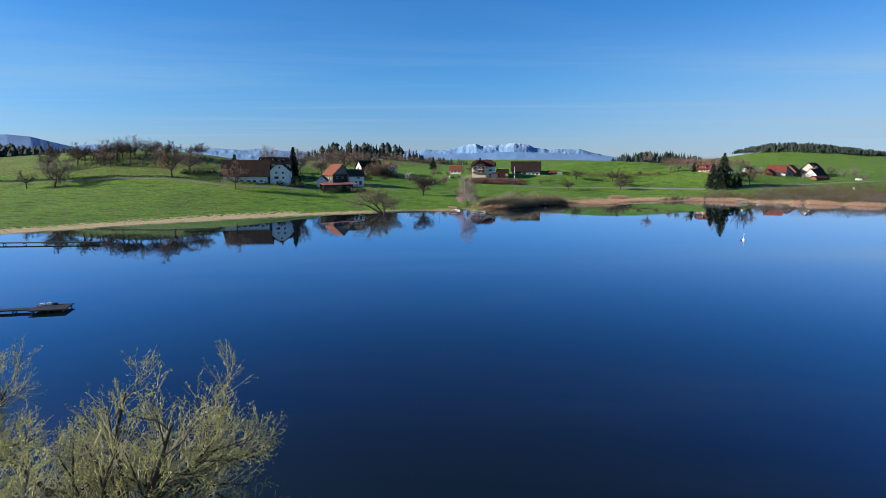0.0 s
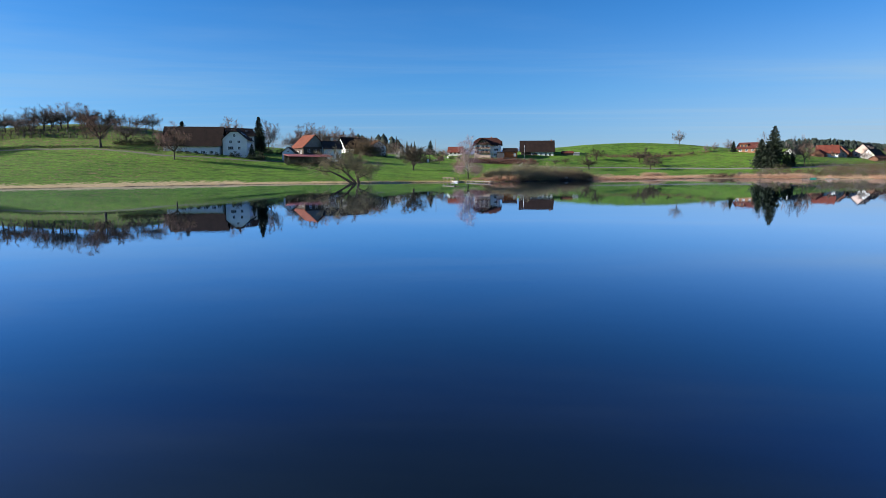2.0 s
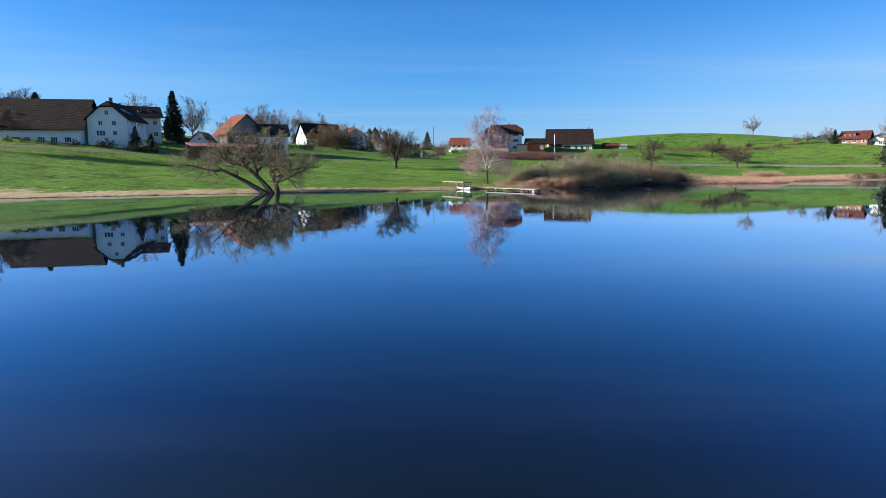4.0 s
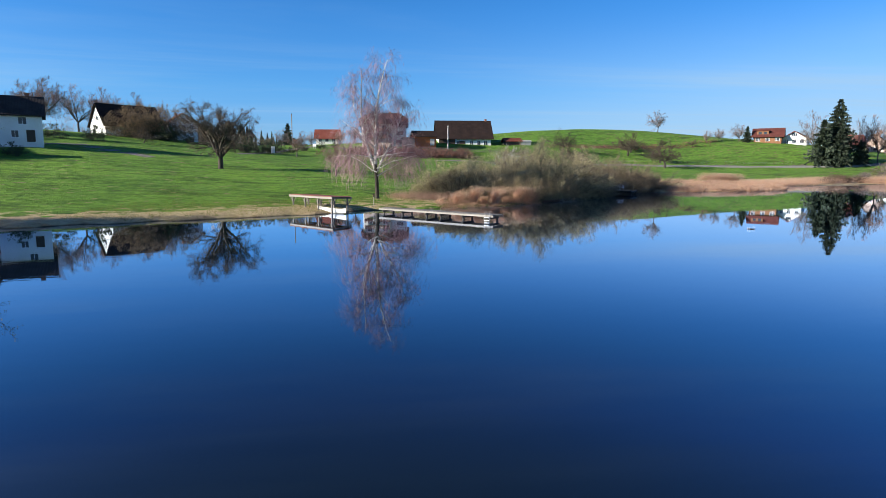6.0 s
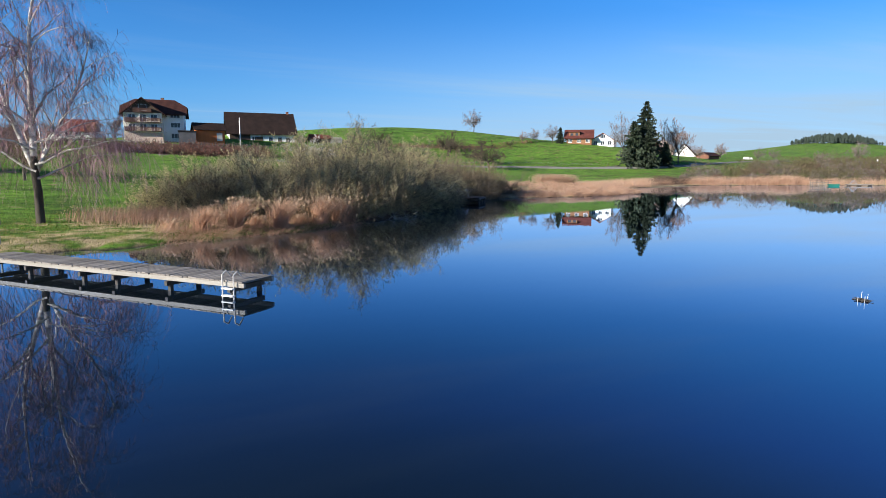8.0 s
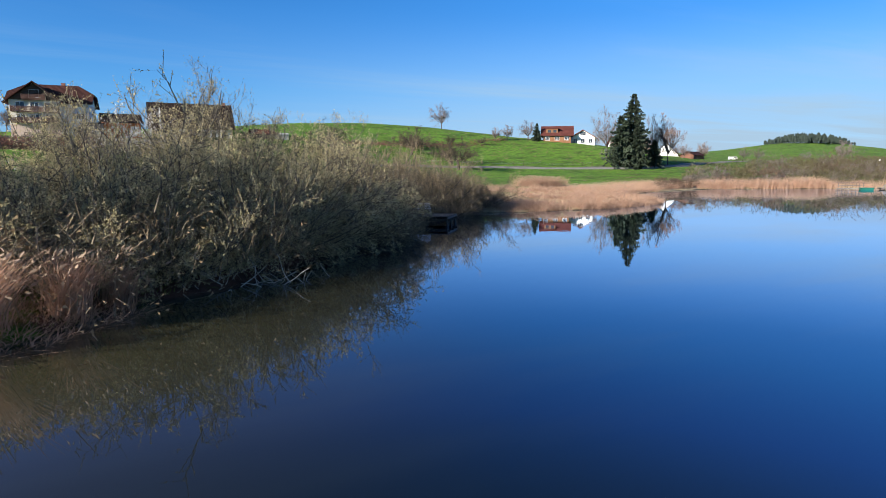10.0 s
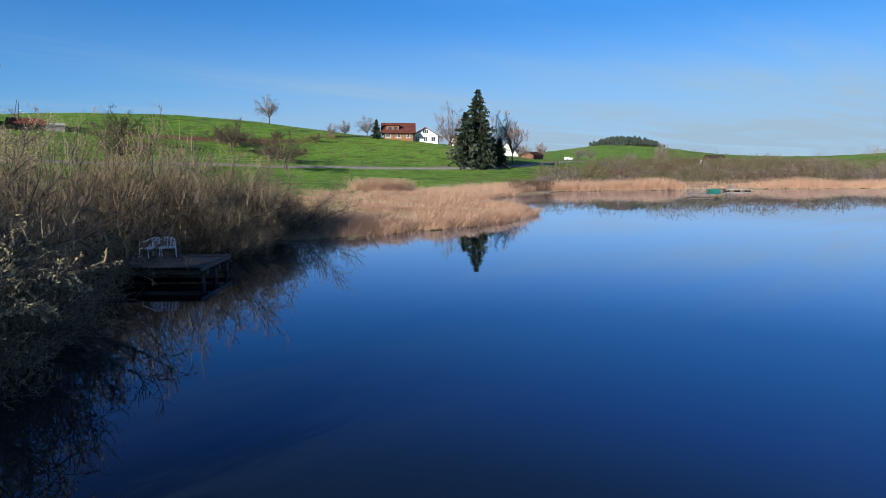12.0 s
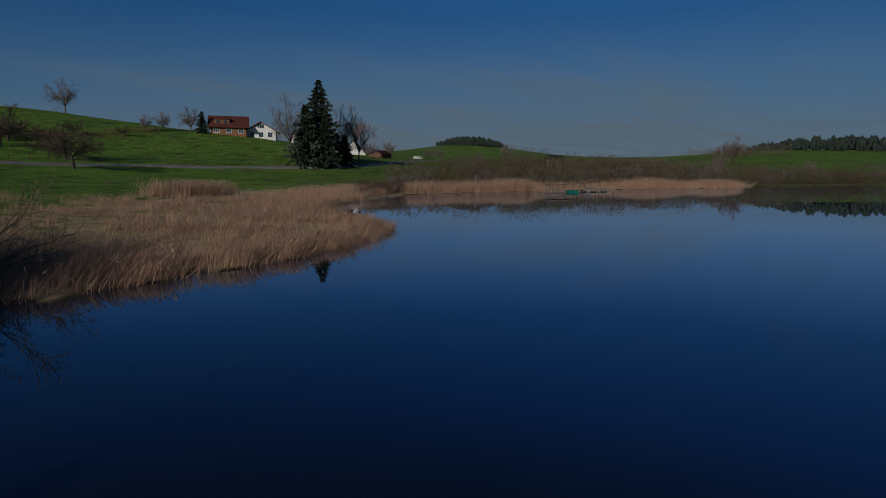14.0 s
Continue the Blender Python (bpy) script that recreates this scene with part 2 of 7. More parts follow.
NEEDLES = surface("spruce_needles", (0.012, 0.022, 0.013), (0.044, 0.064, 0.034), 0.7, 0.65, 0.0, random=0.15)
REED = surface("dry_reed", (0.36, 0.21, 0.137), (0.65, 0.435, 0.305), 1.2, 0.7, 0.0, random=0.1, through_light=0.35)
PLUME = surface("reed_plume", (0.35, 0.245, 0.165), (0.56, 0.42, 0.305), 0.6, 0.9, 0.0, through_light=0.35)
GRASS = surface("grass_blades", (0.05, 0.115, 0.015), (0.135, 0.23, 0.036), 1.5, 0.95, 0.0, through_light=0.3, ior=1.1)
BANK_GRASS = surface("bank_grass", (0.10, 0.125, 0.030), (0.27, 0.26, 0.085), 1.2, 0.95, 0.0, through_light=0.3, ior=1.1)
HEDGE = surface("hedge_leaves", (0.02, 0.035, 0.014), (0.06, 0.085, 0.03), 0.5, 0.7, 0.0, random=0.15)
PALE_WOOD = surface("bleached_fascia", (0.15, 0.138, 0.12), (0.31, 0.29, 0.255), 0.5, 0.8, 0.3, stretch=(0.2, 1, 1))
HULL_WHITE = surface("white_hull", (0.55, 0.55, 0.53), (0.70, 0.70, 0.68), 0.8, 0.3, 0.03)
HULL_GREEN = surface("green_hull", (0.012, 0.11, 0.085), (0.025, 0.17, 0.13), 0.6, 0.35, 0.03)

# ---- the lie of the land ----
# the lake's shoreline, all the way round
SHORE = [(-170, 95), (-135, 118), (-107, 142), (-88, 161), (-67, 180), (-47, 194), (-28, 203.5), (-17, 207), (-6, 211.3), (1, 214.5), (3.5, 217),
         (8, 218), (13, 219.5), (19, 222.3), (22.2, 225.7), (25.2, 227.3), (31.6, 234.2), (35.6, 240.6), (41.5, 245.8), (47, 244.5), (55, 244), (61, 245), (66, 247.5),
         (68, 251), (72, 257), (80, 263), (91, 267.3), (104, 270.5), (115, 266), (126, 261), (145, 251), (163, 239), (180, 232), (200, 212),
         (235, 160), (240, 60), (190, -30), (90, -55), (30, -40), (4, 6), (-14, 24), (-40, 30), (-75, 45), (-130, 60), (-170, 75)]
HILLS = []


def hill(x, y, rx, ry, height):
    HILLS.append((x, y, rx, ry, height))


hill(-190, 330, 75, 60, 13.46)
hill(-130, 290, 45, 35, 7.29)
hill(-230, 270, 60, 60, -3.91)
hill(-85, 250, 22, 16, 2.05)
hill(-85, 300, 30, 28, -2.26)
hill(-50, 320, 25, 28, 2.02)
hill(-45, 275, 16, 16, 0.46)
hill(-20, 340, 30, 35, 0.74)
hill(30, 350, 26, 22, 3.40)
hill(85, 385, 40, 26, 7.37)
hill(135, 385, 36, 24, 4.36)
hill(150, 345, 20, 16, 3.95)
hill(200, 370, 40, 30, 1.55)
hill(60, 345, 18, 14, 0.59)
hill(-60, 400, 60, 50, 0.87)
hill(40, 440, 60, 45, 2.96)
hill(160, 450, 70, 50, 3.41)
hill(-100, 215, 35, 25, 1.28)
hill(0, 275, 30, 22, 0.84)
hill(100, 335, 25, 14, 0.90)
hill(-160, 240, 30, 20, -1.69)
hill(280, 330, 70, 60, -0.84)
hill(230, 250, 60, 40, 0.34)
hill(-30, -70, 60, 40, 0.93)
hill(-110, 0, 60, 40, 0.46)
hill(42, 344.5, 12, 5, -0.8)
SLOPE = 2.232
# further off
hill(468, 455, 75, 55, 6)
hill(468, 455, 34, 30, 5)
hill(395, 262, 50, 45, 2)
hill(520, 225, 80, 70, 5)
hill(-420, 520, 130, 70, 8)
hill(-95, 650, 55, 50, 8)
hill(560, 1000, 170, 70, 7)
hill(535, 1000, 75, 60, 16)
hill(300, 880, 90, 40, 2)
hill(400, 320, 70, 42, -3.5)


def shore_distance(x, y):
    """Metres from the waterline: positive on land."""
    x, y = np.asarray(x, float), np.asarray(y, float)
    best, inside = np.full(x.shape, 1e9), np.zeros(x.shape, bool)
    for (ax, ay), (bx, by) in zip(SHORE, SHORE[1:] + SHORE[:1]):
        dx, dy = bx - ax, by - ay
        k = np.clip(((x - ax) * dx + (y - ay) * dy) / (dx * dx + dy * dy), 0, 1)
        best = np.minimum(best, np.hypot(x - ax - k * dx, y - ay - k * dy))
        inside ^= ((ay > y) != (by > y)) & (x < dx * (y - ay) / (dy + 1e-12) + ax)
    return np.where(inside, -best, best)


def bank_distance(x, y):
    """Metres from the waterline, with its small bays and spits."""
    x, y = np.asarray(x, float), np.asarray(y, float)
    wob = 0.4 * np.sin(x * 0.63 + 0.7 * np.sin(y * 0.9)) * np.cos(y * 0.83 + x * 0.31) + 0.35 * np.sin(x * 2.3 - y * 1.7)
    d0 = shore_distance(x, y)
    return d0 + wob * np.exp(-(d0 / 4) ** 2)


def ground_z(x, y):
    x, y = np.asarray(x, float), np.asarray(y, float)
    d = bank_distance(x, y)
    land = np.maximum(d, 0)
    z = np.where(d > 0, 0.28 * (1 - np.exp(-land / 0.8)), np.maximum(d * 0.22, -2.2))
    lift = SLOPE * np.minimum(land, 250) * 0.02
    for hx, hy, rx, ry, h in HILLS:
        lift = lift + h * np.exp(-(((x - hx) / rx) ** 2 + ((y - hy) / ry) ** 2) / 2)
    near = 0.10 * np.sin(x * 0.31 + 1.3 * np.sin(y * 0.13)) * np.sin(y * 0.37 + x * 0.07) * np.clip(land / 10, 0, 1)
    far = np.hypot(x - 20, y - 250)
    swell = np.clip((far - 480) / 500, 0, 1) * (4 + 5 * np.sin(x * 0.004 + 1) * np.sin(y * 0.005))
    return z + (1 - np.exp(-land / 14)) * lift + near + swell


def gz(x, y):
    return float(ground_z(x, y))


def mesh_np(name, v, f, mat=None, smooth=False):
    """A mesh from arrays of corners and of triangles or quads."""
    v, f = np.asarray(v, np.float32).reshape(-1, 3), np.asarray(f, np.int32)
    me = bpy.data.meshes.new(name)
    me.vertices.add(len(v))
    me.vertices.foreach_set("co", v.ravel())
    me.loops.add(f.size)
    me.loops.foreach_set("vertex_index", f.ravel())
    me.polygons.add(len(f))
    me.polygons.foreach_set("loop_start", np.arange(0, f.size, f.shape[1], dtype=np.int32))
    if smooth:
        me.polygons.foreach_set("use_smooth", np.ones(len(f), bool))
    me.update(calc_edges=True)
    if mat:
        me.materials.append(mat)
    return me


def thing(name, at, label, category, group="", turn=0.0, size=1.0, kind=""):
    """An Empty at a thing's base, to carry its parts."""
    ob = new(name)
    ob.matrix_basis = pose(*at, 0, 0, turn) @ Matrix.Diagonal((size, size, size, 1))
    ob.empty_display_size = 0.2
    return tagged(ob, label, category, group, kind)


def part(name, data, parent, label=""):
    """One mesh as a child of a thing or a part; data: a mesh, or a bmesh and its material."""
    if isinstance(data, tuple):
        bm, mat = data
        me = bpy.data.meshes.new(name)
        bm.to_mesh(me)
        bm.free()
        me.materials.append(mat)
        data = me
    ob = new(name, data)
    ob.parent = parent
    return tagged(ob, label)


# ---- ground: one sheet to the horizon, with the lake bed in it ----
def axis_lines(lo, hi, fine_lo, fine_hi, fine, mid, grow=1.22):
    rows = list(np.arange(fine_lo, fine_hi, fine)) + list(np.arange(fine_hi, hi, mid)) + list(np.arange(fine_lo - mid, lo, -mid))
    for sign, end in ((1, max(rows)), (-1, min(rows))):
        step, at = mid * 1.5, end
        while abs(at) < 4600:
            at += sign * step
            step *= grow
            rows.append(at)
    return np.array(sorted(rows))


def ground_material():
    m = bpy.data.materials.new("meadow")
    m.use_nodes = True
    t = m.node_tree
    b = t.nodes["Principled BSDF"]
    co = t.nodes.new("ShaderNodeTexCoord")

    def noise_at(scale, detail=4, stretch=None, rough=0.55):
        n = t.nodes.new("ShaderNodeTexNoise")
        n.inputs["Scale"].default_value, n.inputs["Detail"].default_value, n.inputs["Roughness"].default_value = scale, detail, rough
        if stretch:
            mp = t.nodes.new("ShaderNodeMapping")
            mp.inputs["Scale"].default_value = stretch
            wire(t, co, "Object", mp, 0)
            wire(t, mp, 0, n, 0)
        else:
            wire(t, co, "Object", n, 0)
        return n

    def span(src, lo, hi, a=0.0, z=1.0):
        r = t.nodes.new("ShaderNodeMapRange")
        for k, val in (("From Min", lo), ("From Max", hi), ("To Min", a), ("To Max", z)):
            r.inputs[k].default_value = val
        wire(t, src, 0, r, 0)
        return r

    def blend(fac, a, z):
        x = t.nodes.new("ShaderNodeMix")
        x.data_type = "RGBA"
        wire(t, fac, 0, x, 0)
        for sock, c in ((6, a), (7, z)):
            if isinstance(c, tuple):
                x.inputs[sock].default_value = (*c, 1)
            else:
                t.links.new(c.outputs[2], x.inputs[sock])
        return x

    def weight(name, rough_edge=0.5):
        at = t.nodes.new("ShaderNodeAttribute")
        at.attribute_name = name
        n = noise_at(0.9, 5)
        s = span(n, 0.3, 0.7, -rough_edge, rough_edge)
        ad = t.nodes.new("ShaderNodeMath")
        ad.operation = "ADD"
        wire(t, at, "Fac", ad, 0)
        wire(t, s, 0, ad, 1)
        cut = t.nodes.new("ShaderNodeMapRange")
        cut.inputs["From Min"].default_value, cut.inputs["From Max"].default_value = 0.3, 0.7
        wire(t, ad, 0, cut, 0)
        return cut

    green = blend(span(noise_at(0.05, 5), 0.35, 0.65), (0.074, 0.184, 0.019), (0.155, 0.295, 0.034))
    tufts = blend(span(noise_at(1.1, 8, None, 0.78), 0.40, 0.60), (0.028, 0.080, 0.009), (0.215, 0.365, 0.050))
    mixed = t.nodes.new("ShaderNodeMix")
    mixed.data_type = "RGBA"
    mixed.inputs[0].default_value = 0.5
    wire(t, green, 2, mixed, 6)
    wire(t, tufts, 2, mixed, 7)
    streaks = noise_at(0.22, 8, (1, 1.8, 1), 0.72)
    dark = blend(span(streaks, 0.48, 0.62, 0, 0.75), mixed, (0.030, 0.055, 0.011))
    straw = blend(span(noise_at(1.7, 6, None, 0.7), 0.35, 0.65), (0.42, 0.315, 0.175), (0.62, 0.485, 0.29))
    fallow = blend(span(noise_at(0.6, 6, None, 0.7), 0.35, 0.65), (0.085, 0.080, 0.030), (0.175, 0.150, 0.070))
    tired = blend(weight("fallow", 0.6), dark, fallow)
    dry = blend(weight("dry"), tired, straw)
    gravel = blend(span(noise_at(3, 5), 0.35, 0.65), (0.12, 0.11, 0.095), (0.24, 0.22, 0.19))
    road = blend(weight("road", 0.12), dry, gravel)
    soil = blend(span(noise_at(1.3, 6, None, 0.7), 0.35, 0.65), (0.055, 0.025, 0.018), (0.17, 0.085, 0.06))
    earth = blend(weight("earth", 0.4), road, soil)
    # lake-bed mud; at the waterline its dark colour also paints the bank's shadow line
    mud_and_shade = blend(span(noise_at(2, 4), 0.4, 0.6), (0.03, 0.026, 0.018), (0.07, 0.06, 0.04))
    bed = blend(weight("bed", 0.1), earth, mud_and_shade)
    wire(t, bed, 2, b, "Base Color")
    b.inputs["Roughness"].default_value = 0.95
    b.inputs["Specular IOR Level"].default_value = 0.15
    bp = t.nodes.new("ShaderNodeBump")
    bp.inputs["Strength"].default_value, bp.inputs["Distance"].default_value = 1.0, 0.32
    n1, n2 = noise_at(1.6, 8, None, 0.75), noise_at(0.35, 5, (1, 2.5, 1))
    ad = t.nodes.new("ShaderNodeMath")
    ad.operation = "ADD"
    wire(t, n1, 0, ad, 0)
    wire(t, n2, 0, ad, 1)
    wire(t, ad, 0, bp, "Height")
    wire(t, bp, 0, b, "Normal")
    return m


def near_line(x, y, line):
    """Distance from a polyline."""
    best = np.full(np.shape(x), 1e9)
    for (ax, ay), (bx, by) in zip(line, line[1:]):
        dx, dy = bx - ax, by - ay
        k = np.clip(((x - ax) * dx + (y - ay) * dy) / (dx * dx + dy * dy), 0, 1)
        best = np.minimum(best, np.hypot(x - ax - k * dx, y - ay - k * dy))
    return best


ROAD_EAST = [(40, 312), (75, 319.5), (99, 320), (120, 317), (138, 313.5), (155, 315.5), (180, 325), (200, 333), (224, 342), (280, 360)]
ROAD_WEST = [(-260, 235), (-180, 243), (-137, 247.5), (-112, 246), (-98, 240.5), (-89, 237.5), (-65, 245), (-56, 254), (-46, 262), (-40, 284), (-24, 268)]
ROAD_MIDDLE = [(-14, 293), (-6, 330), (0, 350), (8, 332), (18, 315), (40, 312)]


def build_ground():
    xs = axis_lines(-230, 300, -70, 68, 0.62, 3.4)
    ys = axis_lines(-90, 440, 178, 272, 0.62, 3.4)
    x, y = np.meshgrid(xs, ys)
    z = ground_z(x, y)
    d = shore_distance(x, y)
    v = np.stack([x, y, z], -1).reshape(-1, 3)
    i = np.arange(len(xs) * len(ys)).reshape(len(ys), len(xs))
    f = np.stack([i[:-1, :-1], i[:-1, 1:], i[1:, 1:], i[1:, :-1]], -1).reshape(-1, 4)
    me = mesh_np("ground", v, f, ground_material(), True)
    west = np.clip((6 - x) / 4, 0, 1)
    width = np.where(x < -50, 9.5, 5.5)
    reedy = (x > 40) & (y > 236)
    dry = np.maximum(west * np.clip(1.3 - d / width, 0, 1) * (y > 120), np.where(reedy, np.clip(1.5 - d / 14, 0, 1), 0))
    dry = np.maximum(dry, np.clip(1.2 - np.hypot((x - 11) / 5.5, (y - 224) / 3.5), 0, 1) * 0.8)
    dry = np.maximum(dry, 0.52 * np.clip(1.5 - d / 6, 0, 1) * (x > -2) * (x < 16) * (y > 205))
    road = np.clip(1.5 - np.minimum(np.minimum(near_line(x, y, ROAD_EAST) / 1.5, near_line(x, y, ROAD_WEST)), near_line(x, y, ROAD_MIDDLE)) / 1.0, 0, 1)
    earth = np.clip(1.4 - np.hypot((x - 23) / 17, (y - 325.5) / 9.5) ** 2, 0, 1)
    earth = np.maximum(earth, 0.6 * np.clip(1.25 - np.hypot((x - 95) / 36, (y - 352) / 5.5) ** 2, 0, 1))
    # leaf litter under the shore thicket
    earth = np.maximum(earth, 0.9 * np.clip((10 - d) / 3, 0, 1) * np.clip((x - 18) / 2, 0, 1) * np.clip((46 - x) / 3, 0, 1) * (y > 215) * (y < 258))
    scrub = np.clip(1.3 - np.hypot((x - 240) / 75, (y - 276) / 34) ** 2, 0, 1)
    earth, dry = np.maximum(earth, 0.36 * scrub), np.maximum(dry, 0.22 * scrub)
    # bed runs slightly above the water, painting shade along the bank's foot
    for name, val in (("dry", dry), ("road", road), ("earth", earth), ("fallow", np.maximum(np.clip((x - 88) / 40, 0, 1) * np.clip((y - 120) / 60, 0, 1) * np.clip(np.where(x > 160, 1.4 - d / 70, 1.4 - d / 30), 0.2, 1), np.maximum(0.50 * np.clip((-92 - x) / 6, 0, 1) * np.clip((y - 240 + 0.05 * x) / 8, 0, 1), 0.28 * np.clip((-50 - x) / 30, 0, 1)))), ("bed", np.clip(0.75 - bank_distance(x, y) / 0.6, 0, 1))):
        me.attributes.new(name, "FLOAT", "POINT").data.foreach_set("value", np.asarray(val, np.float32).ravel())
    tagged(new("ground", me), "green spring meadow rolling up from the lake", "meadow", kind="structure")


build_ground()


def build_farm_road():
    pts = []
    for (ax, ay), (bx, by) in zip(ROAD_EAST, ROAD_EAST[1:]):
        n = max(2, int(math.hypot(bx - ax, by - ay)))
        pts += [(ax + (bx - ax) * i / n, ay + (by - ay) * i / n) for i in range(n)]
    p = np.array(pts)
    for _ in range(12):
        p[1:-1] = 0.25 * p[:-2] + 0.5 * p[1:-1] + 0.25 * p[2:]
    way = np.gradient(p, axis=0)
    side = np.stack([-way[:, 1], way[:, 0]], -1) / np.hypot(way[:, 0], way[:, 1])[:, None]
    rows = [np.concatenate([p + side * w, (ground_z(p[:, 0], p[:, 1]) + h)[:, None]], 1) for w, h in ((-1.75, -0.25), (-1.35, 0.15), (0, 0.18), (1.35, 0.15), (1.75, -0.25))]
    v = np.stack(rows, 1)
    i = np.arange(len(p) * 5).reshape(len(p), 5)
    f = np.stack([i[:-1, :-1], i[:-1, 1:], i[1:, 1:], i[1:, :-1]], -1).reshape(-1, 4)
    asphalt = surface("pale_asphalt", (0.15, 0.14, 0.13), (0.27, 0.255, 0.24), 1.5, 0.9, 0.2)
    tagged(new("road", mesh_np("road", v.reshape(-1, 3), f, asphalt, True)), "narrow pale farm road along the foot of the hill", "road", kind="structure")


build_farm_road()


def water_material():
    m = bpy.data.materials.new("lake_water")
    m.use_nodes = True
    t = m.node_tree
    t.nodes.remove(t.nodes["Principled BSDF"])
    body, gloss, both = t.nodes.new("ShaderNodeBsdfDiffuse"), t.nodes.new("ShaderNodeBsdfAnisotropic"), t.nodes.new("ShaderNodeMixShader")
    clear, murky = (0.0042, 0.0095, 0.0155, 1), (0.056, 0.052, 0.024, 1)
    depth, silt = t.nodes.new("ShaderNodeAttribute"), t.nodes.new("ShaderNodeMix")
    depth.attribute_name, silt.data_type = "shallow", "RGBA"
    silt.inputs[6].default_value, silt.inputs[7].default_value = clear, murky
    wire(t, depth, "Fac", silt, 0)
    wire(t, silt, 2, body, "Color")
    gloss.inputs["Color"].default_value, gloss.inputs["Roughness"].default_value = (0.74, 0.83, 1.0, 1), 0.010
    fres = t.nodes.new("ShaderNodeFresnel")
    fres.inputs["IOR"].default_value = 1.333
    bow, rise, fac = t.nodes.new("ShaderNodeMath"), t.nodes.new("ShaderNodeMath"), t.nodes.new("ShaderNodeMath")
    bow.operation, rise.operation, fac.operation, fac.use_clamp = "MULTIPLY_ADD", "MULTIPLY_ADD", "MULTIPLY", True
    bow.inputs[1].default_value, bow.inputs[2].default_value, rise.inputs[2].default_value = -1.7, 1.6, 1.3
    wire(t, fres, 0, bow, 0)
    wire(t, bow, 0, rise, 0)
    wire(t, fres, 0, rise, 1)
    wire(t, fres, 0, fac, 0)
    wire(t, rise, 0, fac, 1)
    wire(t, fac, 0, both, 0)
    wire(t, body, 0, both, 1)
    wire(t, gloss, 0, both, 2)
    wire(t, both, 0, t.nodes["Material Output"], 0)
    co = t.nodes.new("ShaderNodeTexCoord")
    mp = t.nodes.new("ShaderNodeMapping")
    mp.inputs["Scale"].default_value = (0.5, 1.6, 1)
    wire(t, co, "Object", mp, 0)
    n = t.nodes.new("ShaderNodeTexNoise")
    n.inputs["Scale"].default_value, n.inputs["Detail"].default_value = 1.3, 3
    wire(t, mp, 0, n, 0)
    calm = t.nodes.new("ShaderNodeTexNoise")
    calm.inputs["Scale"].default_value, calm.inputs["Detail"].default_value = 0.035, 3
    wire(t, mp, 0, calm, 0)
    r = t.nodes.new("ShaderNodeMapRange")
    for k, val in (("From Min", 0.45), ("From Max", 0.7), ("To Min", 0.006), ("To Max", 0.022)):
        r.inputs[k].default_value = val
    wire(t, calm, 0, r, 0)
    bp = t.nodes.new("ShaderNodeBump")
    bp.inputs["Distance"].default_value = 0.1
    wire(t, r, 0, bp, "Strength")
    wire(t, n, 0, bp, "Height")
    wire(t, bp, 0, gloss, "Normal")
    wire(t, bp, 0, fres, "Normal")
    return m


def build_water():
    """One level sheet, closer-meshed along the east shore, where the bed shows through the shallows."""
    xs = np.concatenate([np.arange(-260, -20, 20.0), np.arange(-20, 76, 1.0), np.arange(76, 301, 16.0)])
    ys = np.concatenate([np.arange(-120, 200, 20.0), np.arange(200, 262, 1.0), np.arange(262, 301, 6.0)])
    x, y = np.meshgrid(xs, ys)
    i = np.arange(x.size).reshape(x.shape)
    f = np.stack([i[:-1, :-1], i[:-1, 1:], i[1:, 1:], i[1:, :-1]], -1).reshape(-1, 4)
    me = mesh_np("lake", np.stack([x, y, 0 * x], -1), f, water_material())
    shallow = np.clip(1.05 + shore_distance(x, y) / 8.5, 0, 1) ** 1.3 * np.clip((x - 4) / 8, 0, 1) * np.clip((33 - x) / 8, 0, 1)
    me.attributes.new("shallow", "FLOAT", "POINT").data.foreach_set("value", shallow.astype(np.float32).ravel())
    tagged(new("water", me), "calm dark blue lake mirroring sky and shore", "water", kind="structure")


build_water()

# ---- plants: branches grown level by level ----
def unit(v):
    return v / np.maximum(np.linalg.norm(v, axis=-1, keepdims=True), 1e-9)


def limbs(rng, o, d, length, r0, r1=0.35, seg=4, wob=0.18, pull=(0, 0, 0)):
    """Curved branches from origins o along d: points (n, seg+1, 3) and radii."""
    o, d = np.atleast_2d(o).astype(float), unit(np.atleast_2d(d).astype(float))
    n = len(o)
    length, r0 = np.broadcast_to(length, (n,)), np.broadcast_to(r0, (n,))
    pts, pull = [o], np.asarray(pull, float)
    for k in range(seg):
        d = unit(d + wob * rng.normal(size=(n, 3)) + pull * (k + 1) / seg)
        pts.append(pts[-1] + d * (length / seg)[:, None])
    taper = 1 - (1 - r1) * np.arange(seg + 1) / seg
    return np.stack(pts, 1), r0[:, None] * taper


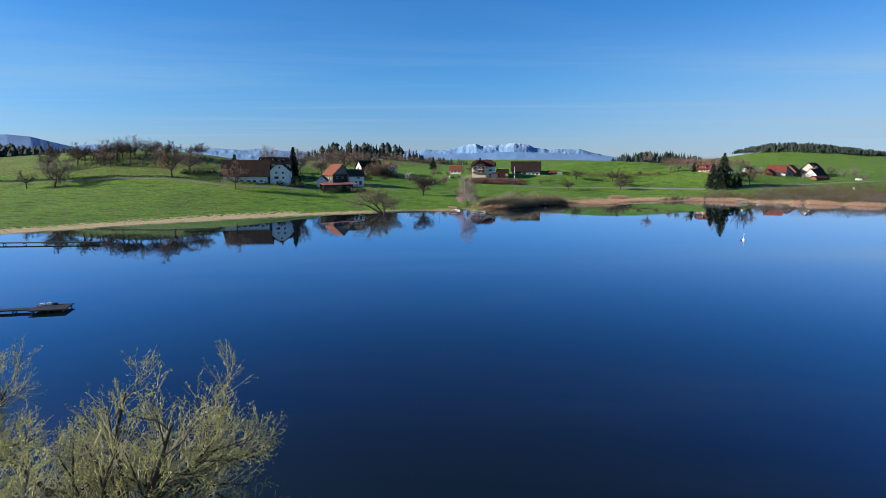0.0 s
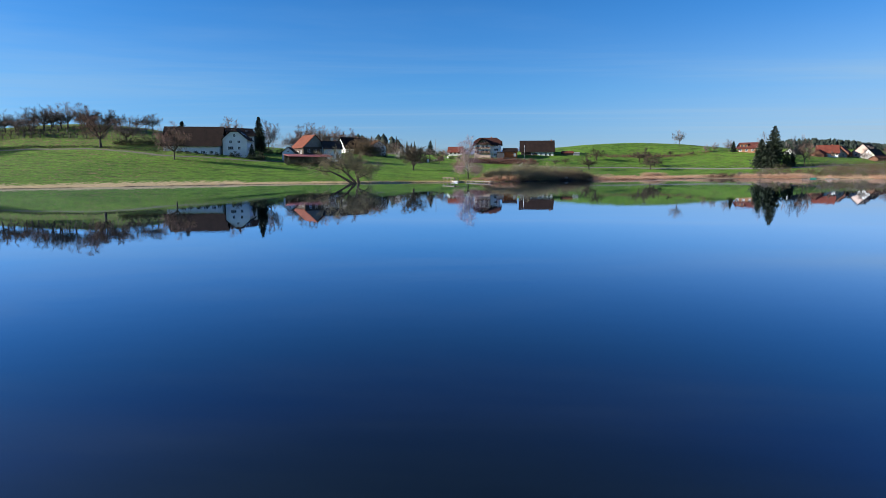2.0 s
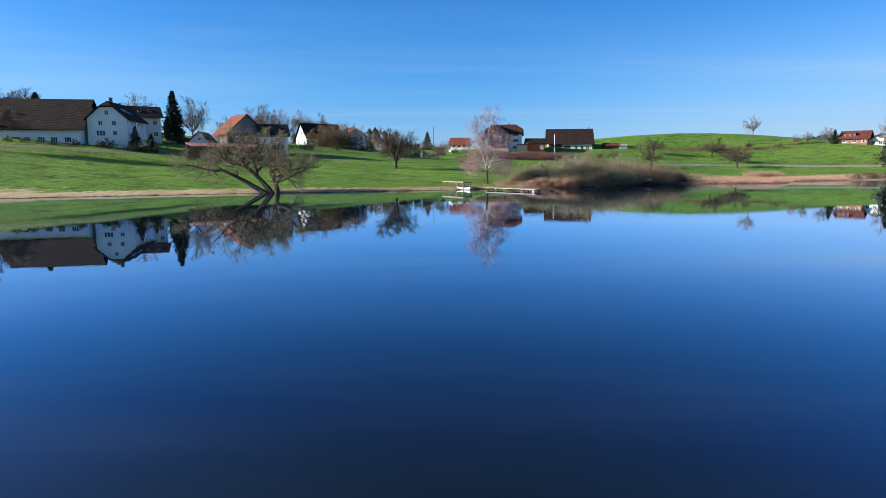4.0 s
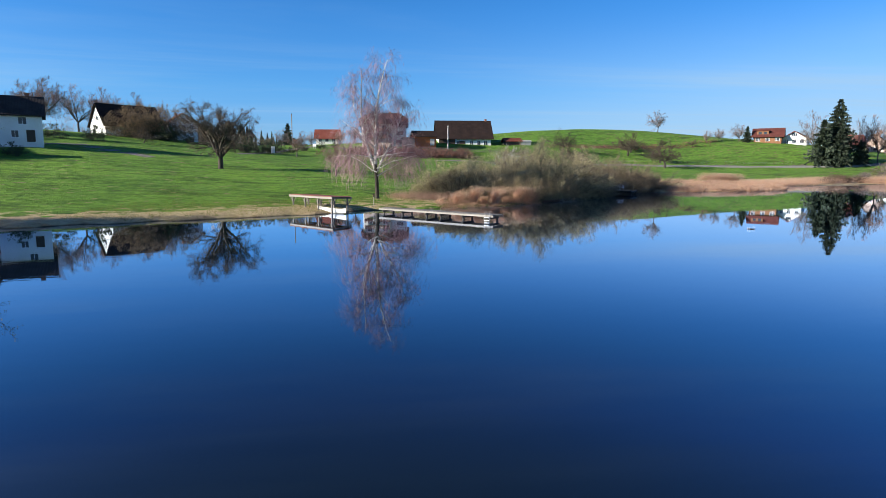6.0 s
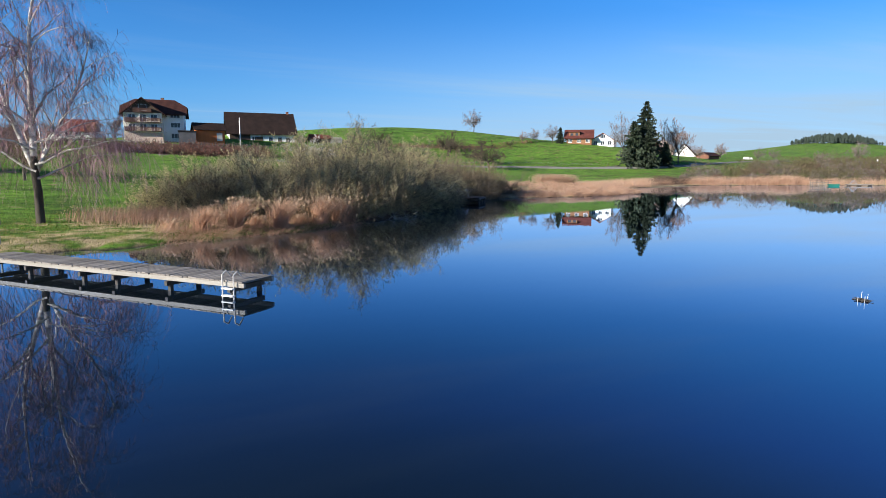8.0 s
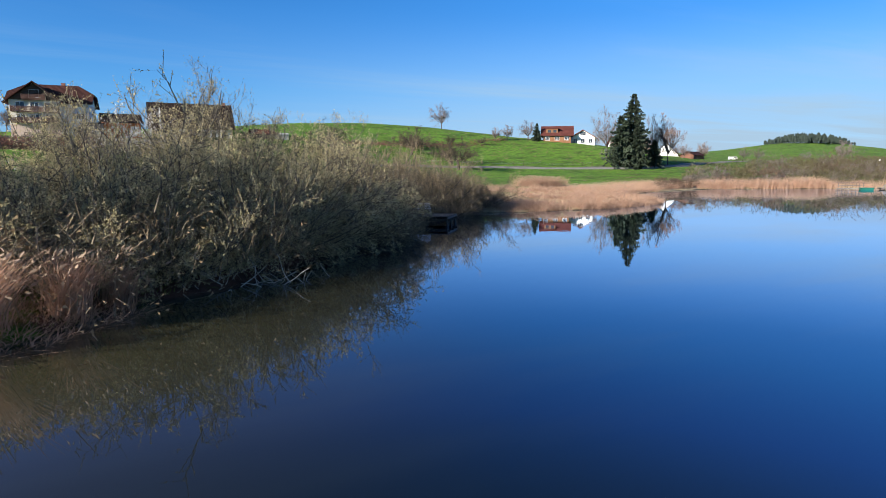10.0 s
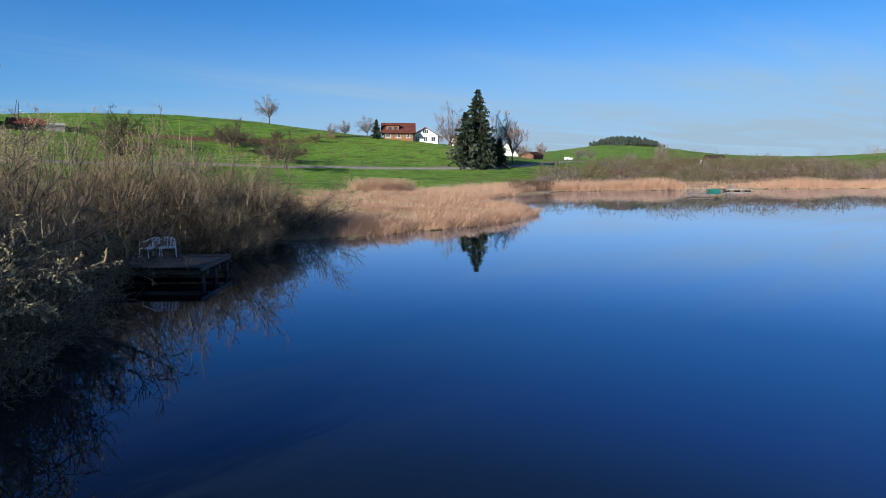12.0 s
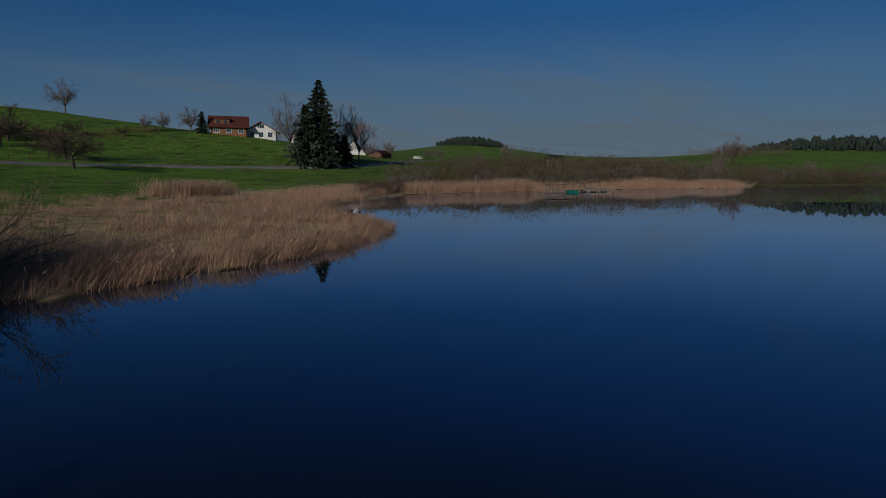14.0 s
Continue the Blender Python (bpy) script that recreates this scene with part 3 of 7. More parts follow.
def sprout(rng, pts, rad, count, lo=0.25, hi=1.0, angle=45, jitter=15, length=(0.4, 0.7), thin=0.55, rise=0.0):
    """Origins, directions, lengths and radii of count side shoots on every branch."""
    n, k = rad.shape
    full = np.linalg.norm(np.diff(pts, axis=1), axis=-1).sum(1)
    t = lo + (hi - lo) * (np.arange(count) + rng.random((n, count))) / count
    f = np.clip(t * (k - 1), 0, k - 1.001)
    i = f.astype(int)
    w = (f - i)[..., None]
    row = np.arange(n)[:, None]
    a, b = pts[row, i], pts[row, i + 1]
    o = a * (1 - w) + b * w
    tan = unit(b - a)
    side = unit(np.cross(tan, rng.normal(size=(n, count, 3))))
    ang = np.radians(angle + jitter * rng.normal(size=(n, count)))[..., None]
    d = np.cos(ang) * tan + np.sin(ang) * side
    d[..., 2] += rise
    r = (rad[row, i] * (1 - w[..., 0]) + rad[row, i + 1] * w[..., 0]) * thin
    le = full[:, None] * (length[0] + (length[1] - length[0]) * rng.random((n, count))) * (1.15 - 0.5 * t)
    return o.reshape(-1, 3), unit(d.reshape(-1, 3)), le.ravel(), r.ravel()


def tubes(pts, rad, sides=3):
    """Corners and quads of round branches."""
    n, k = rad.shape
    tan = unit(np.gradient(pts, axis=1))
    ref = np.where(np.abs(tan[..., 2:3]) > 0.9, np.array([1.0, 0, 0]), np.array([0, 0, 1.0]))
    u = unit(np.cross(tan, ref))
    w = np.cross(tan, u)
    a = np.arange(sides) * 2 * np.pi / sides
    v = pts[:, :, None] + rad[:, :, None, None] * (np.cos(a)[:, None] * u[:, :, None] + np.sin(a)[:, None] * w[:, :, None])
    i = np.arange(n * k * sides).reshape(n, k, sides)
    if sides == 2:
        f = np.stack([i[:, :-1, 0], i[:, :-1, 1], i[:, 1:, 1], i[:, 1:, 0]], -1)
        return v.reshape(-1, 3), f.reshape(-1, 4)
    f = np.stack([i[:, :-1], np.roll(i[:, :-1], -1, 2), np.roll(i[:, 1:], -1, 2), i[:, 1:]], -1)
    return v.reshape(-1, 3), f.reshape(-1, 4)


def merged(*geos):
    vs, fs, base = [], [], 0
    for v, f in geos:
        vs.append(v)
        fs.append(f + base)
        base += len(v)
    return np.concatenate(vs), np.concatenate(fs)


def leaves_at(rng, o, size, along=None, slim=0.45):
    """Small four-cornered leaves, two crossed halves folded along the rib."""
    n = len(o)
    d = unit(rng.normal(size=(n, 3)) + (0 if along is None else 1.2 * along))
    s = unit(np.cross(d, rng.normal(size=(n, 3))))
    up = np.cross(d, s)
    le = (size * (0.6 + 0.8 * rng.random(n)))[:, None]
    if size < 0.11:                                     # the smallest as single blades
        v = np.stack([o, o + d * le + s * le * slim * 0.55 + up * le * 0.1, o + d * le * 0.8 - s * le * slim * 0.55], 1)
        return v.reshape(-1, 3), np.arange(3 * n).reshape(n, 3)
    v = np.stack([o, o + d * le * 0.5 + s * le * slim * 0.5 + up * le * 0.1, o + d * le, o + d * le * 0.5 - s * le * slim * 0.5 + up * le * 0.1], 1)
    return v.reshape(-1, 3), np.arange(4 * n).reshape(n, 4)


def tips(pts, rng, per, lo=0.35):
    """Points and directions spread along branches."""
    n, k, _ = pts.shape
    row = np.repeat(np.arange(n), per)
    f = np.clip((lo + (1 - lo) * rng.random(n * per)) * (k - 1), 0, k - 1.001)
    i = f.astype(int)
    w = (f - i)[:, None]
    a, b = pts[row, i], pts[row, i + 1]
    return a * (1 - w) + b * w, unit(b - a)


PLANT_MESH = {}


def plant(name, at, label, category, parts, group="", turn=0.0, size=1.0):
    ob = thing(name, at, label, category, group, turn, size)
    for pname, me in parts:
        part(pname, me, ob)
    return ob


def fruit_tree_parts(seed, height, bark, twig, spread=1.0, lean=0.0, trunk=0.28, fine=0.0022, round_sides=2, dense=1.0, droop=0.0, stout=1.0):
    """A bare, round-headed tree: trunk, branchwork and a crown of fine twigs."""
    rng = np.random.default_rng(seed)
    th = height * trunk
    p0, r0 = limbs(rng, [(0, 0, -0.3)], [(lean, 0, 1)], th + 0.3, height * 0.034 * stout, 0.72, 5, 0.05)
    top = p0[:, -1]
    m = 7
    az = np.arange(m) * 2 * np.pi / m + rng.random(m)
    d = np.stack([np.cos(az) * spread, np.sin(az) * spread, 0.55 + 0.6 * rng.random(m)], -1)
    p1, r1 = limbs(rng, np.repeat(top, m, 0), d, height * (0.48 + 0.16 * rng.random(m)), height * 0.017 * stout, 0.25, 7, 0.17, (0, 0, 0.05 - droop))
    p1b, r1b = limbs(rng, top, [(0.1, 0.1, 1)], height * (1 - trunk) * 0.82, height * 0.018 * stout, 0.2, 7, 0.12)
    p1, r1 = np.concatenate([p1, p1b]), np.concatenate([r1, r1b])
    o, dd, le, ra = sprout(rng, p1, r1, 8, 0.15, 0.98, 55, 16, (0.30, 0.52), 0.55, 0.10 - droop)
    p2, r2 = limbs(rng, o, dd, le, ra, 0.35, 5, 0.22, (0, 0, 0.05 - droop))
    o, dd, le, ra = sprout(rng, p2, r2, int(9 * dense), 0.12, 1.0, 52, 18, (0.34, 0.6), 0.5, 0.06)
    p3, r3 = limbs(rng, o, dd, le, np.maximum(ra, height * fine), 0.5, 3, 0.22)
    o, dd, le, ra = sprout(rng, p3, r3, int(5 * dense), 0.15, 1.0, 48, 18, (0.4, 0.75), 0.6)
    p4, r4 = limbs(rng, o, dd, le, height * fine * 0.7, 0.5, 1, 0.18)
    parts = [("trunk", mesh_np("trunk", *tubes(p0, r0, 8), bark, True)), ("branchwork", mesh_np("branchwork", *merged(tubes(p1, r1, 5), tubes(p2, r2, 3)), bark, True)),
             ("crown", mesh_np("crown", *merged(tubes(p3, r3, round_sides), tubes(p4, r4, round_sides)), twig))]
    return parts, p4, rng


def birch_parts(seed, height):
    rng = np.random.default_rng(seed)
    p0, r0 = limbs(rng, [(0, 0, -0.2)], [(0.02, 0, 1)], 3.2, 0.19, 0.8, 6, 0.04)
    top = p0[:, -1]
    # leaders
    p1, r1 = limbs(rng, np.repeat(top, 3, 0) - [(0, 0, 0), (0, 0, 0.5), (0, 0, 0.9)], [(0.07, 0, 1), (-0.22, 0.1, 1), (0.40, -0.2, 0.9)],
                   np.array([height - 3.2, height - 3.6, height * 0.56]), np.array([0.16, 0.14, 0.12]), 0.14, 12, 0.045, (0, 0, 0.015))
    low_o = np.stack([np.zeros(6), np.zeros(6), np.linspace(2.0, 3.6, 6)], -1) + p0[0, 0] * [1, 1, 0]
    az = np.arange(6) * 2.4 + 0.3
    p1c, r1c = limbs(rng, low_o, np.stack([np.cos(az), np.sin(az), 0.35 + 0 * az], -1), 3.7 + 1.6 * rng.random(6), 0.06, 0.25, 8, 0.16, (0, 0, -0.09))
    o, d, le, ra = sprout(rng, p1, r1, 24, 0.10, 0.98, 50, 10, (0.18, 0.34), 0.5, 0.22)
    le = le * np.clip(1.75 - 1.05 * o[:, 2] / height, 0.6, 1.4)
    p2, r2 = limbs(rng, o, d, np.clip(le, 0.7, 3.2), np.maximum(ra, 0.018), 0.25, 7, 0.13, (0, 0, -0.05))
    # hanging twigs
    geos = []
    for pp, rr, count, drop in ((p2, r2, 19, (0.42, 1.0)), (p1c, r1c, 74, (0.40, 0.80)), (p1, r1, 26, (0.08, 0.18))):
        o, d, le, ra = sprout(rng, pp, rr, count, 0.25, 1.0, 55, 20, drop, 0.4)
        le = np.clip(le, 0.5, 2.7)
        p3, r3 = limbs(rng, o, d, le, 0.0105, 0.5, 4, 0.10, (0, 0, -0.55))
        geos.append(tubes(p3, r3, 2))
        o, d, le, ra = sprout(rng, p3, r3, 5, 0.12, 0.95, 38, 14, (0.4, 0.85), 0.8)
        p4, r4 = limbs(rng, o, d, le, 0.0085, 0.6, 2, 0.10, (0, 0, -0.75))
        geos.append(tubes(p4, r4, 2))
    boughs = [("bough", mesh_np("bough", *tubes(p[i:i + 1], r[i:i + 1], n), BIRCH_BARK, True)) for p, r, n in ((p1, r1, 7), (p1c, r1c, 5)) for i in range(len(p))]
    branches = [("branch", mesh_np("branch", *tubes(p2[i:i + 1], r2[i:i + 1], 4), BIRCH_BARK, True)) for i in range(len(p2))]
    return [("trunk", mesh_np("trunk", *tubes(p0, r0, 10), DARK_BARK, True)), *boughs, *branches, ("crown", mesh_np("crown", *merged(*geos), TWIG_PURPLE))]


def spruce_parts(seed, height, width, droop=0.25, mat=None, dense=1.0):
    rng = np.random.default_rng(seed)
    p0, r0 = limbs(rng, [(0, 0, -0.3)], [(0, 0, 1)], height, height * 0.018, 0.08, 8, 0.008)
    n = int(300 * dense)
    k = np.sort(rng.random(n)) ** 0.85
    z = 0.06 * height + 0.93 * height * k
    reach = width * 0.5 * (1 - k) ** 0.82 * (0.36 + 0.84 * rng.random(n)) + 0.12
    az = np.arange(n) * 2.39996 + rng.normal(size=n) * 0.3
    o = np.stack([0 * z, 0 * z, z], -1)
    d = np.stack([np.cos(az), np.sin(az), 0.35 - 0.55 * (1 - k)], -1)
    p1, r1 = limbs(rng, o, d, reach, 0.012 + 0.010 * (1 - k), 0.3, 5, 0.06, (0, 0, -droop * 0.4))
    o, d, le, ra = sprout(rng, p1, r1, 11, 0.12, 1.0, 42, 14, (0.22, 0.42), 0.5, -0.12)
    q, e = tips(p1, rng, 7, 0.1)
    o, d, le = np.concatenate([o, q]), np.concatenate([d, e]), np.concatenate([le, np.full(len(q), 0.45)])
    le = np.clip(le, 0.25, 1.1)
    s = unit(np.cross(d, np.array([0, 0, 1.0]) + 0.35 * rng.normal(size=d.shape)))
    up = np.cross(s, d)
    wd = (le * 0.30)[:, None]
    le = le[:, None]
    v = np.stack([o, o + d * le * 0.4 + s * wd, o + d * le - up * le * 0.18, o + d * le * 0.4 - s * wd], 1).reshape(-1, 3)
    v2 = np.stack([o, o + d * le * 0.45 + up * wd * 0.8, o + d * le * 0.9, o + d * le * 0.45 - up * wd * 1.2], 1).reshape(-1, 3)
    f = np.arange(len(v)).reshape(-1, 4)
    return [("trunk", mesh_np("trunk", *merged(tubes(p0, r0, 6), tubes(p1, r1, 3)), DARK_BARK, True)), ("crown", mesh_np("crown", *merged((v, f), (v2, f)), mat or NEEDLES))]


def shrub_parts(seed, height, radius, stems, twig, leaf=None, leafy=3, leaf_size=0.09, side=9, fine=11, thin=0.008, round_sides=3, slim=0.45):
    """Many stems from one foot, branching into a thicket that droops to the ground."""
    rng = np.random.default_rng(seed)
    az, out = rng.random(stems) * 2 * np.pi, np.sqrt(rng.random(stems))
    o = np.stack([np.cos(az) * out * radius * 0.35, np.sin(az) * out * radius * 0.35, np.full(stems, -0.15)], -1)
    d = np.stack([np.cos(az) * out * radius / height * 1.35, np.sin(az) * out * radius / height * 1.35, 1.15 - 0.75 * out], -1)
    p1, r1 = limbs(rng, o, d, height * (1.05 - 0.25 * out + 0.15 * rng.random(stems)), 0.024, 0.25, 6, 0.13)
    o, d, le, ra = sprout(rng, p1, r1, side, 0.10, 0.98, 52, 18, (0.25, 0.45), 0.5, 0.05)
    p2, r2 = limbs(rng, o, d, le, np.maximum(ra, thin * 1.3), 0.4, 3, 0.2)
    o, d, le, ra = sprout(rng, p2, r2, fine, 0.12, 1.0, 45, 18, (0.32, 0.65), 0.6, 0.05)
    p3, r3 = limbs(rng, o, d, le, thin, 0.45, 1, 0.1)
    parts = [("branchwork", mesh_np("branchwork", *merged(tubes(p1, r1, 4), tubes(p2, r2, 3)), GREY_BARK)), ("crown", mesh_np("crown", *tubes(p3, r3, round_sides), twig))]
    if leaf:
        q, e = tips(p3, rng, leafy, 0.15)
        parts.append(("foliage", mesh_np("foliage", *leaves_at(rng, q, leaf_size, e, slim), leaf)))
    return parts


def brush(name, label, x, y, height, per, thin, mat, seed, category="brush", upright=1.0, leaf=None, leaf_size=0.1, leaf_per=1):
    """A mass of fine twigs, too many to count: per twigs about every place given."""
    rng = np.random.default_rng(seed)
    x, y, h = np.repeat(x, per), np.repeat(y, per), np.repeat(np.broadcast_to(height, np.shape(x)), per)
    n = len(x)
    a, q = rng.random(n) * 2 * np.pi, rng.random(n) ** 0.6
    k = rng.random(n) ** 0.8
    wide = 0.62 * h * np.sqrt(np.maximum(0.08, 1 - (k * 1.05 - 0.25) ** 2))
    ox, oy = x + np.cos(a) * q * wide, y + np.sin(a) * q * wide
    oz = np.maximum(ground_z(x, y), 0) + k * h * 0.78
    d = np.stack([np.cos(a) * (0.35 + q), np.sin(a) * (0.35 + q), upright * (0.5 + 0.8 * rng.random(n))], -1) + 0.5 * rng.normal(size=(n, 3))
    pts, rad = limbs(rng, np.stack([ox, oy, oz], -1), d, h * (0.10 + 0.15 * rng.random(n)), thin, 0.4, 1, 0.2)
    ob = tagged(new(name, mesh_np(name, *tubes(pts, rad, 2), mat)), label, category, kind="stuff")
    if leaf:
        o, e = tips(pts, rng, leaf_per, 0.0)
        part("foliage", mesh_np("foliage", *leaves_at(rng, o, leaf_size, e), leaf), ob)
    return ob


def reed_geo(rng, x, y, z, height, bend=0.35, width=0.020, lean=(0.35, -0.2)):
    """Curved dry stalks with a drooping blade and a plume."""
    n = len(x)
    h = height * (0.6 + 0.6 * rng.random(n))
    a = rng.random(n) * 2 * np.pi
    d = np.stack([np.cos(a), np.sin(a)], -1) * (bend * (rng.random(n) ** 1.5 if bend < 1.5 else 0.35 + 0.65 * rng.random(n)))[:, None] + np.array(lean) * bend * rng.random((n, 1)) * 1.4
    o = np.stack([x, y, z - 0.05], -1)
    s = np.stack([-np.sin(a), np.cos(a), 0 * a], -1) * (width * 0.5 * (0.7 + 0.6 * rng.random(n)))[:, None]
    rows = []
    for k, wd in ((0, 1.0), (0.5, 0.9), (0.85, 0.6), (1.0, 0.15)):
        c = o + np.concatenate([d * (k ** 2)[..., None] if np.ndim(k) else d * k * k, np.full((n, 1), k)], 1) * h[:, None]
        rows += [c - s * wd, c + s * wd]
    v = np.stack(rows, 1)
    i = np.arange(n)[:, None] * 8
    f = np.concatenate([i + np.array(q) for q in ((0, 1, 3, 2), (2, 3, 5, 4), (4, 5, 7, 6))])
    return (v.reshape(-1, 3), f), v[:, 6], np.concatenate([d, np.full((n, 1), 0.6)], 1)


def reed_bed(name, label, x, y, height, seed, plume=0.35, bend=0.4, width=0.02, lean=(0.35, -0.2)):
    rng = np.random.default_rng(seed)
    x, y = np.asarray(x), np.asarray(y)
    z = np.maximum(ground_z(x, y), -0.1)
    geo, top, way = reed_geo(rng, x, y, z, height, bend, width, lean)
    ob = tagged(new(name, mesh_np(name, *geo, REED)), label, "reeds", kind="stuff")
    if plume:
        pick = rng.random(len(x)) < plume
        o, e = np.repeat(top[pick], 2, 0), np.repeat(unit(way[pick]), 2, 0)
        part("plume_cover", mesh_np("plume_cover", *leaves_at(rng, o - e * 0.06, 0.15, e * 1.5, 0.26), PLUME), ob)
    return ob


def scatter(rng, n, x0, x1, y0, y1, keep):
    """Points of a box for which keep(x, y) holds, or gives a chance."""
    xs, ys = np.empty(0), np.empty(0)
    while len(xs) < n:
        x, y = x0 + (x1 - x0) * rng.random(n * 2), y0 + (y1 - y0) * rng.random(n * 2)
        ok = rng.random(n * 2) < keep(x, y)
        xs, ys = np.concatenate([xs, x[ok]]), np.concatenate([ys, y[ok]])
    return xs[:n], ys[:n]

# ---- buildings ----
def slab(bm, corners, thick):
    """A plate from four corners, thick metres deep along its normal."""
    a, b, c, d = [Vector(p) for p in corners]
    n = (b - a).cross(d - a).normalized() * thick
    lo, hi = [bm.verts.new(p) for p in (a, b, c, d)], [bm.verts.new(p + n) for p in (a, b, c, d)]
    bm.faces.new(lo[::-1])
    bm.faces.new(hi)
    for i in range(4):
        j = (i + 1) % 4
        bm.faces.new((lo[i], lo[j], hi[j], hi[i]))


def block(bm, x0, x1, y0, y1, z0, z1, bevel=0.0):
    v = [bm.verts.new((x, y, z)) for z in (z0, z1) for x, y in ((x0, y0), (x1, y0), (x1, y1), (x0, y1))]
    faces = [bm.faces.new([v[i] for i in q]) for q in ((3, 2, 1, 0), (4, 5, 6, 7), (0, 1, 5, 4), (1, 2, 6, 5), (2, 3, 7, 6), (3, 0, 4, 7))]
    if bevel:
        bmesh.ops.bevel(bm, geom=list({e for f in faces for e in f.edges}), offset=bevel, segments=1, affect="EDGES")


def boxes(*rows, bevel=0.0):
    bm = bmesh.new()
    for r in rows:
        block(bm, *r, bevel=bevel)
    return bm


def mesh_of(bm, name, mat):
    me = bpy.data.meshes.new(name)
    bm.to_mesh(me)
    bm.free()
    me.materials.append(mat)
    return me


SHARED = {}


def window_meshes(w, h, bars, frame_mat):
    key = (round(w, 2), round(h, 2), bars, frame_mat.name)
    if key not in SHARED:
        bm = bmesh.new()
        e, t = 0.07, 0.05
        for r in ((-w / 2, w / 2, -t, 0.02, -h / 2, -h / 2 + e), (-w / 2, w / 2, -t, 0.02, h / 2 - e, h / 2), (-w / 2, -w / 2 + e, -t, 0.02, -h / 2 + e, h / 2 - e), (w / 2 - e, w / 2, -t, 0.02, -h / 2 + e, h / 2 - e)):
            block(bm, *r)
        for i in range(bars):
            x = -w / 2 + w * (i + 1) / (bars + 1)
            block(bm, x - 0.025, x + 0.025, -t + 0.01, 0.01, -h / 2 + e, h / 2 - e)
        block(bm, -w / 2 - 0.05, w / 2 + 0.05, -0.10, 0, -h / 2 - 0.05, -h / 2)
        fr = bpy.data.meshes.new("window")
        bm.to_mesh(fr)
        bm.free()
        fr.materials.append(frame_mat)
        bm = boxes((-w / 2 + e, w / 2 - e, -0.012, 0.0, -h / 2 + e, h / 2 - e))
        pn = bpy.data.meshes.new("pane")
        bm.to_mesh(pn)
        bm.free()
        pn.materials.append(glass_pane())
        SHARED[key] = fr, pn
    return SHARED[key]


def face_pose(side, u, v, L, W):
    """The pose of an opening on a wall: f front (-y), b back, l and r the gable ends; u along it, v up."""
    return {"f": pose(u, -W / 2, v), "b": pose(-u, W / 2, v, 0, 0, 180), "l": pose(-L / 2, -u, v, 0, 0, -90), "r": pose(L / 2, u, v, 0, 0, 90)}[side]


def add_window(ob, side, u, v, w, h, L, W, bars=1, frame_mat=None):
    fr, pn = window_meshes(w, h, bars, frame_mat or WHITE_PAINT)
    win = new("window", fr)
    win.parent, win.matrix_basis = ob, face_pose(side, u, v, L, W)
    part("pane", pn, win)
    return win


def add_balcony(ob, side, u, v, w, L, W, deep=1.0, mat=None):
    bal = part("balcony", (boxes((-w / 2, w / 2, -deep, 0, -0.1, 0.0)), mat or RED_WOOD), ob)
    bal.matrix_basis = face_pose(side, u, v, L, W)
    rail = bmesh.new()
    n = int(w / 0.16)
    for i in range(n):
        x = -w / 2 + w * (i + 0.5) / n
        block(rail, x - 0.06, x + 0.06, -deep, -deep + 0.03, 0.05, 0.72)
    block(rail, -w / 2, w / 2, -deep - 0.03, -deep + 0.05, 0.72, 0.79)
    for s in (-1, 1):
        block(rail, s * w / 2 - 0.03, s * w / 2 + 0.03, -deep, 0, 0.05, 0.76)
    part("railing", (rail, mat or RED_WOOD), bal)


def plate(name, ring, mat, ob, thick=0.17):
    """A roof plane with upright edges, from its outline."""
    bm = bmesh.new()
    lo, hi = [bm.verts.new(p) for p in ring], [bm.verts.new((p[0], p[1], p[2] + thick)) for p in ring]
    bm.faces.new(lo)
    bm.faces.new(hi)
    for i in range(len(ring)):
        j = (i + 1) % len(ring)
        bm.faces.new((lo[i], lo[j], hi[j], hi[i]))
    bmesh.ops.recalc_face_normals(bm, faces=bm.faces[:])
    part(name, (bm, mat), ob)


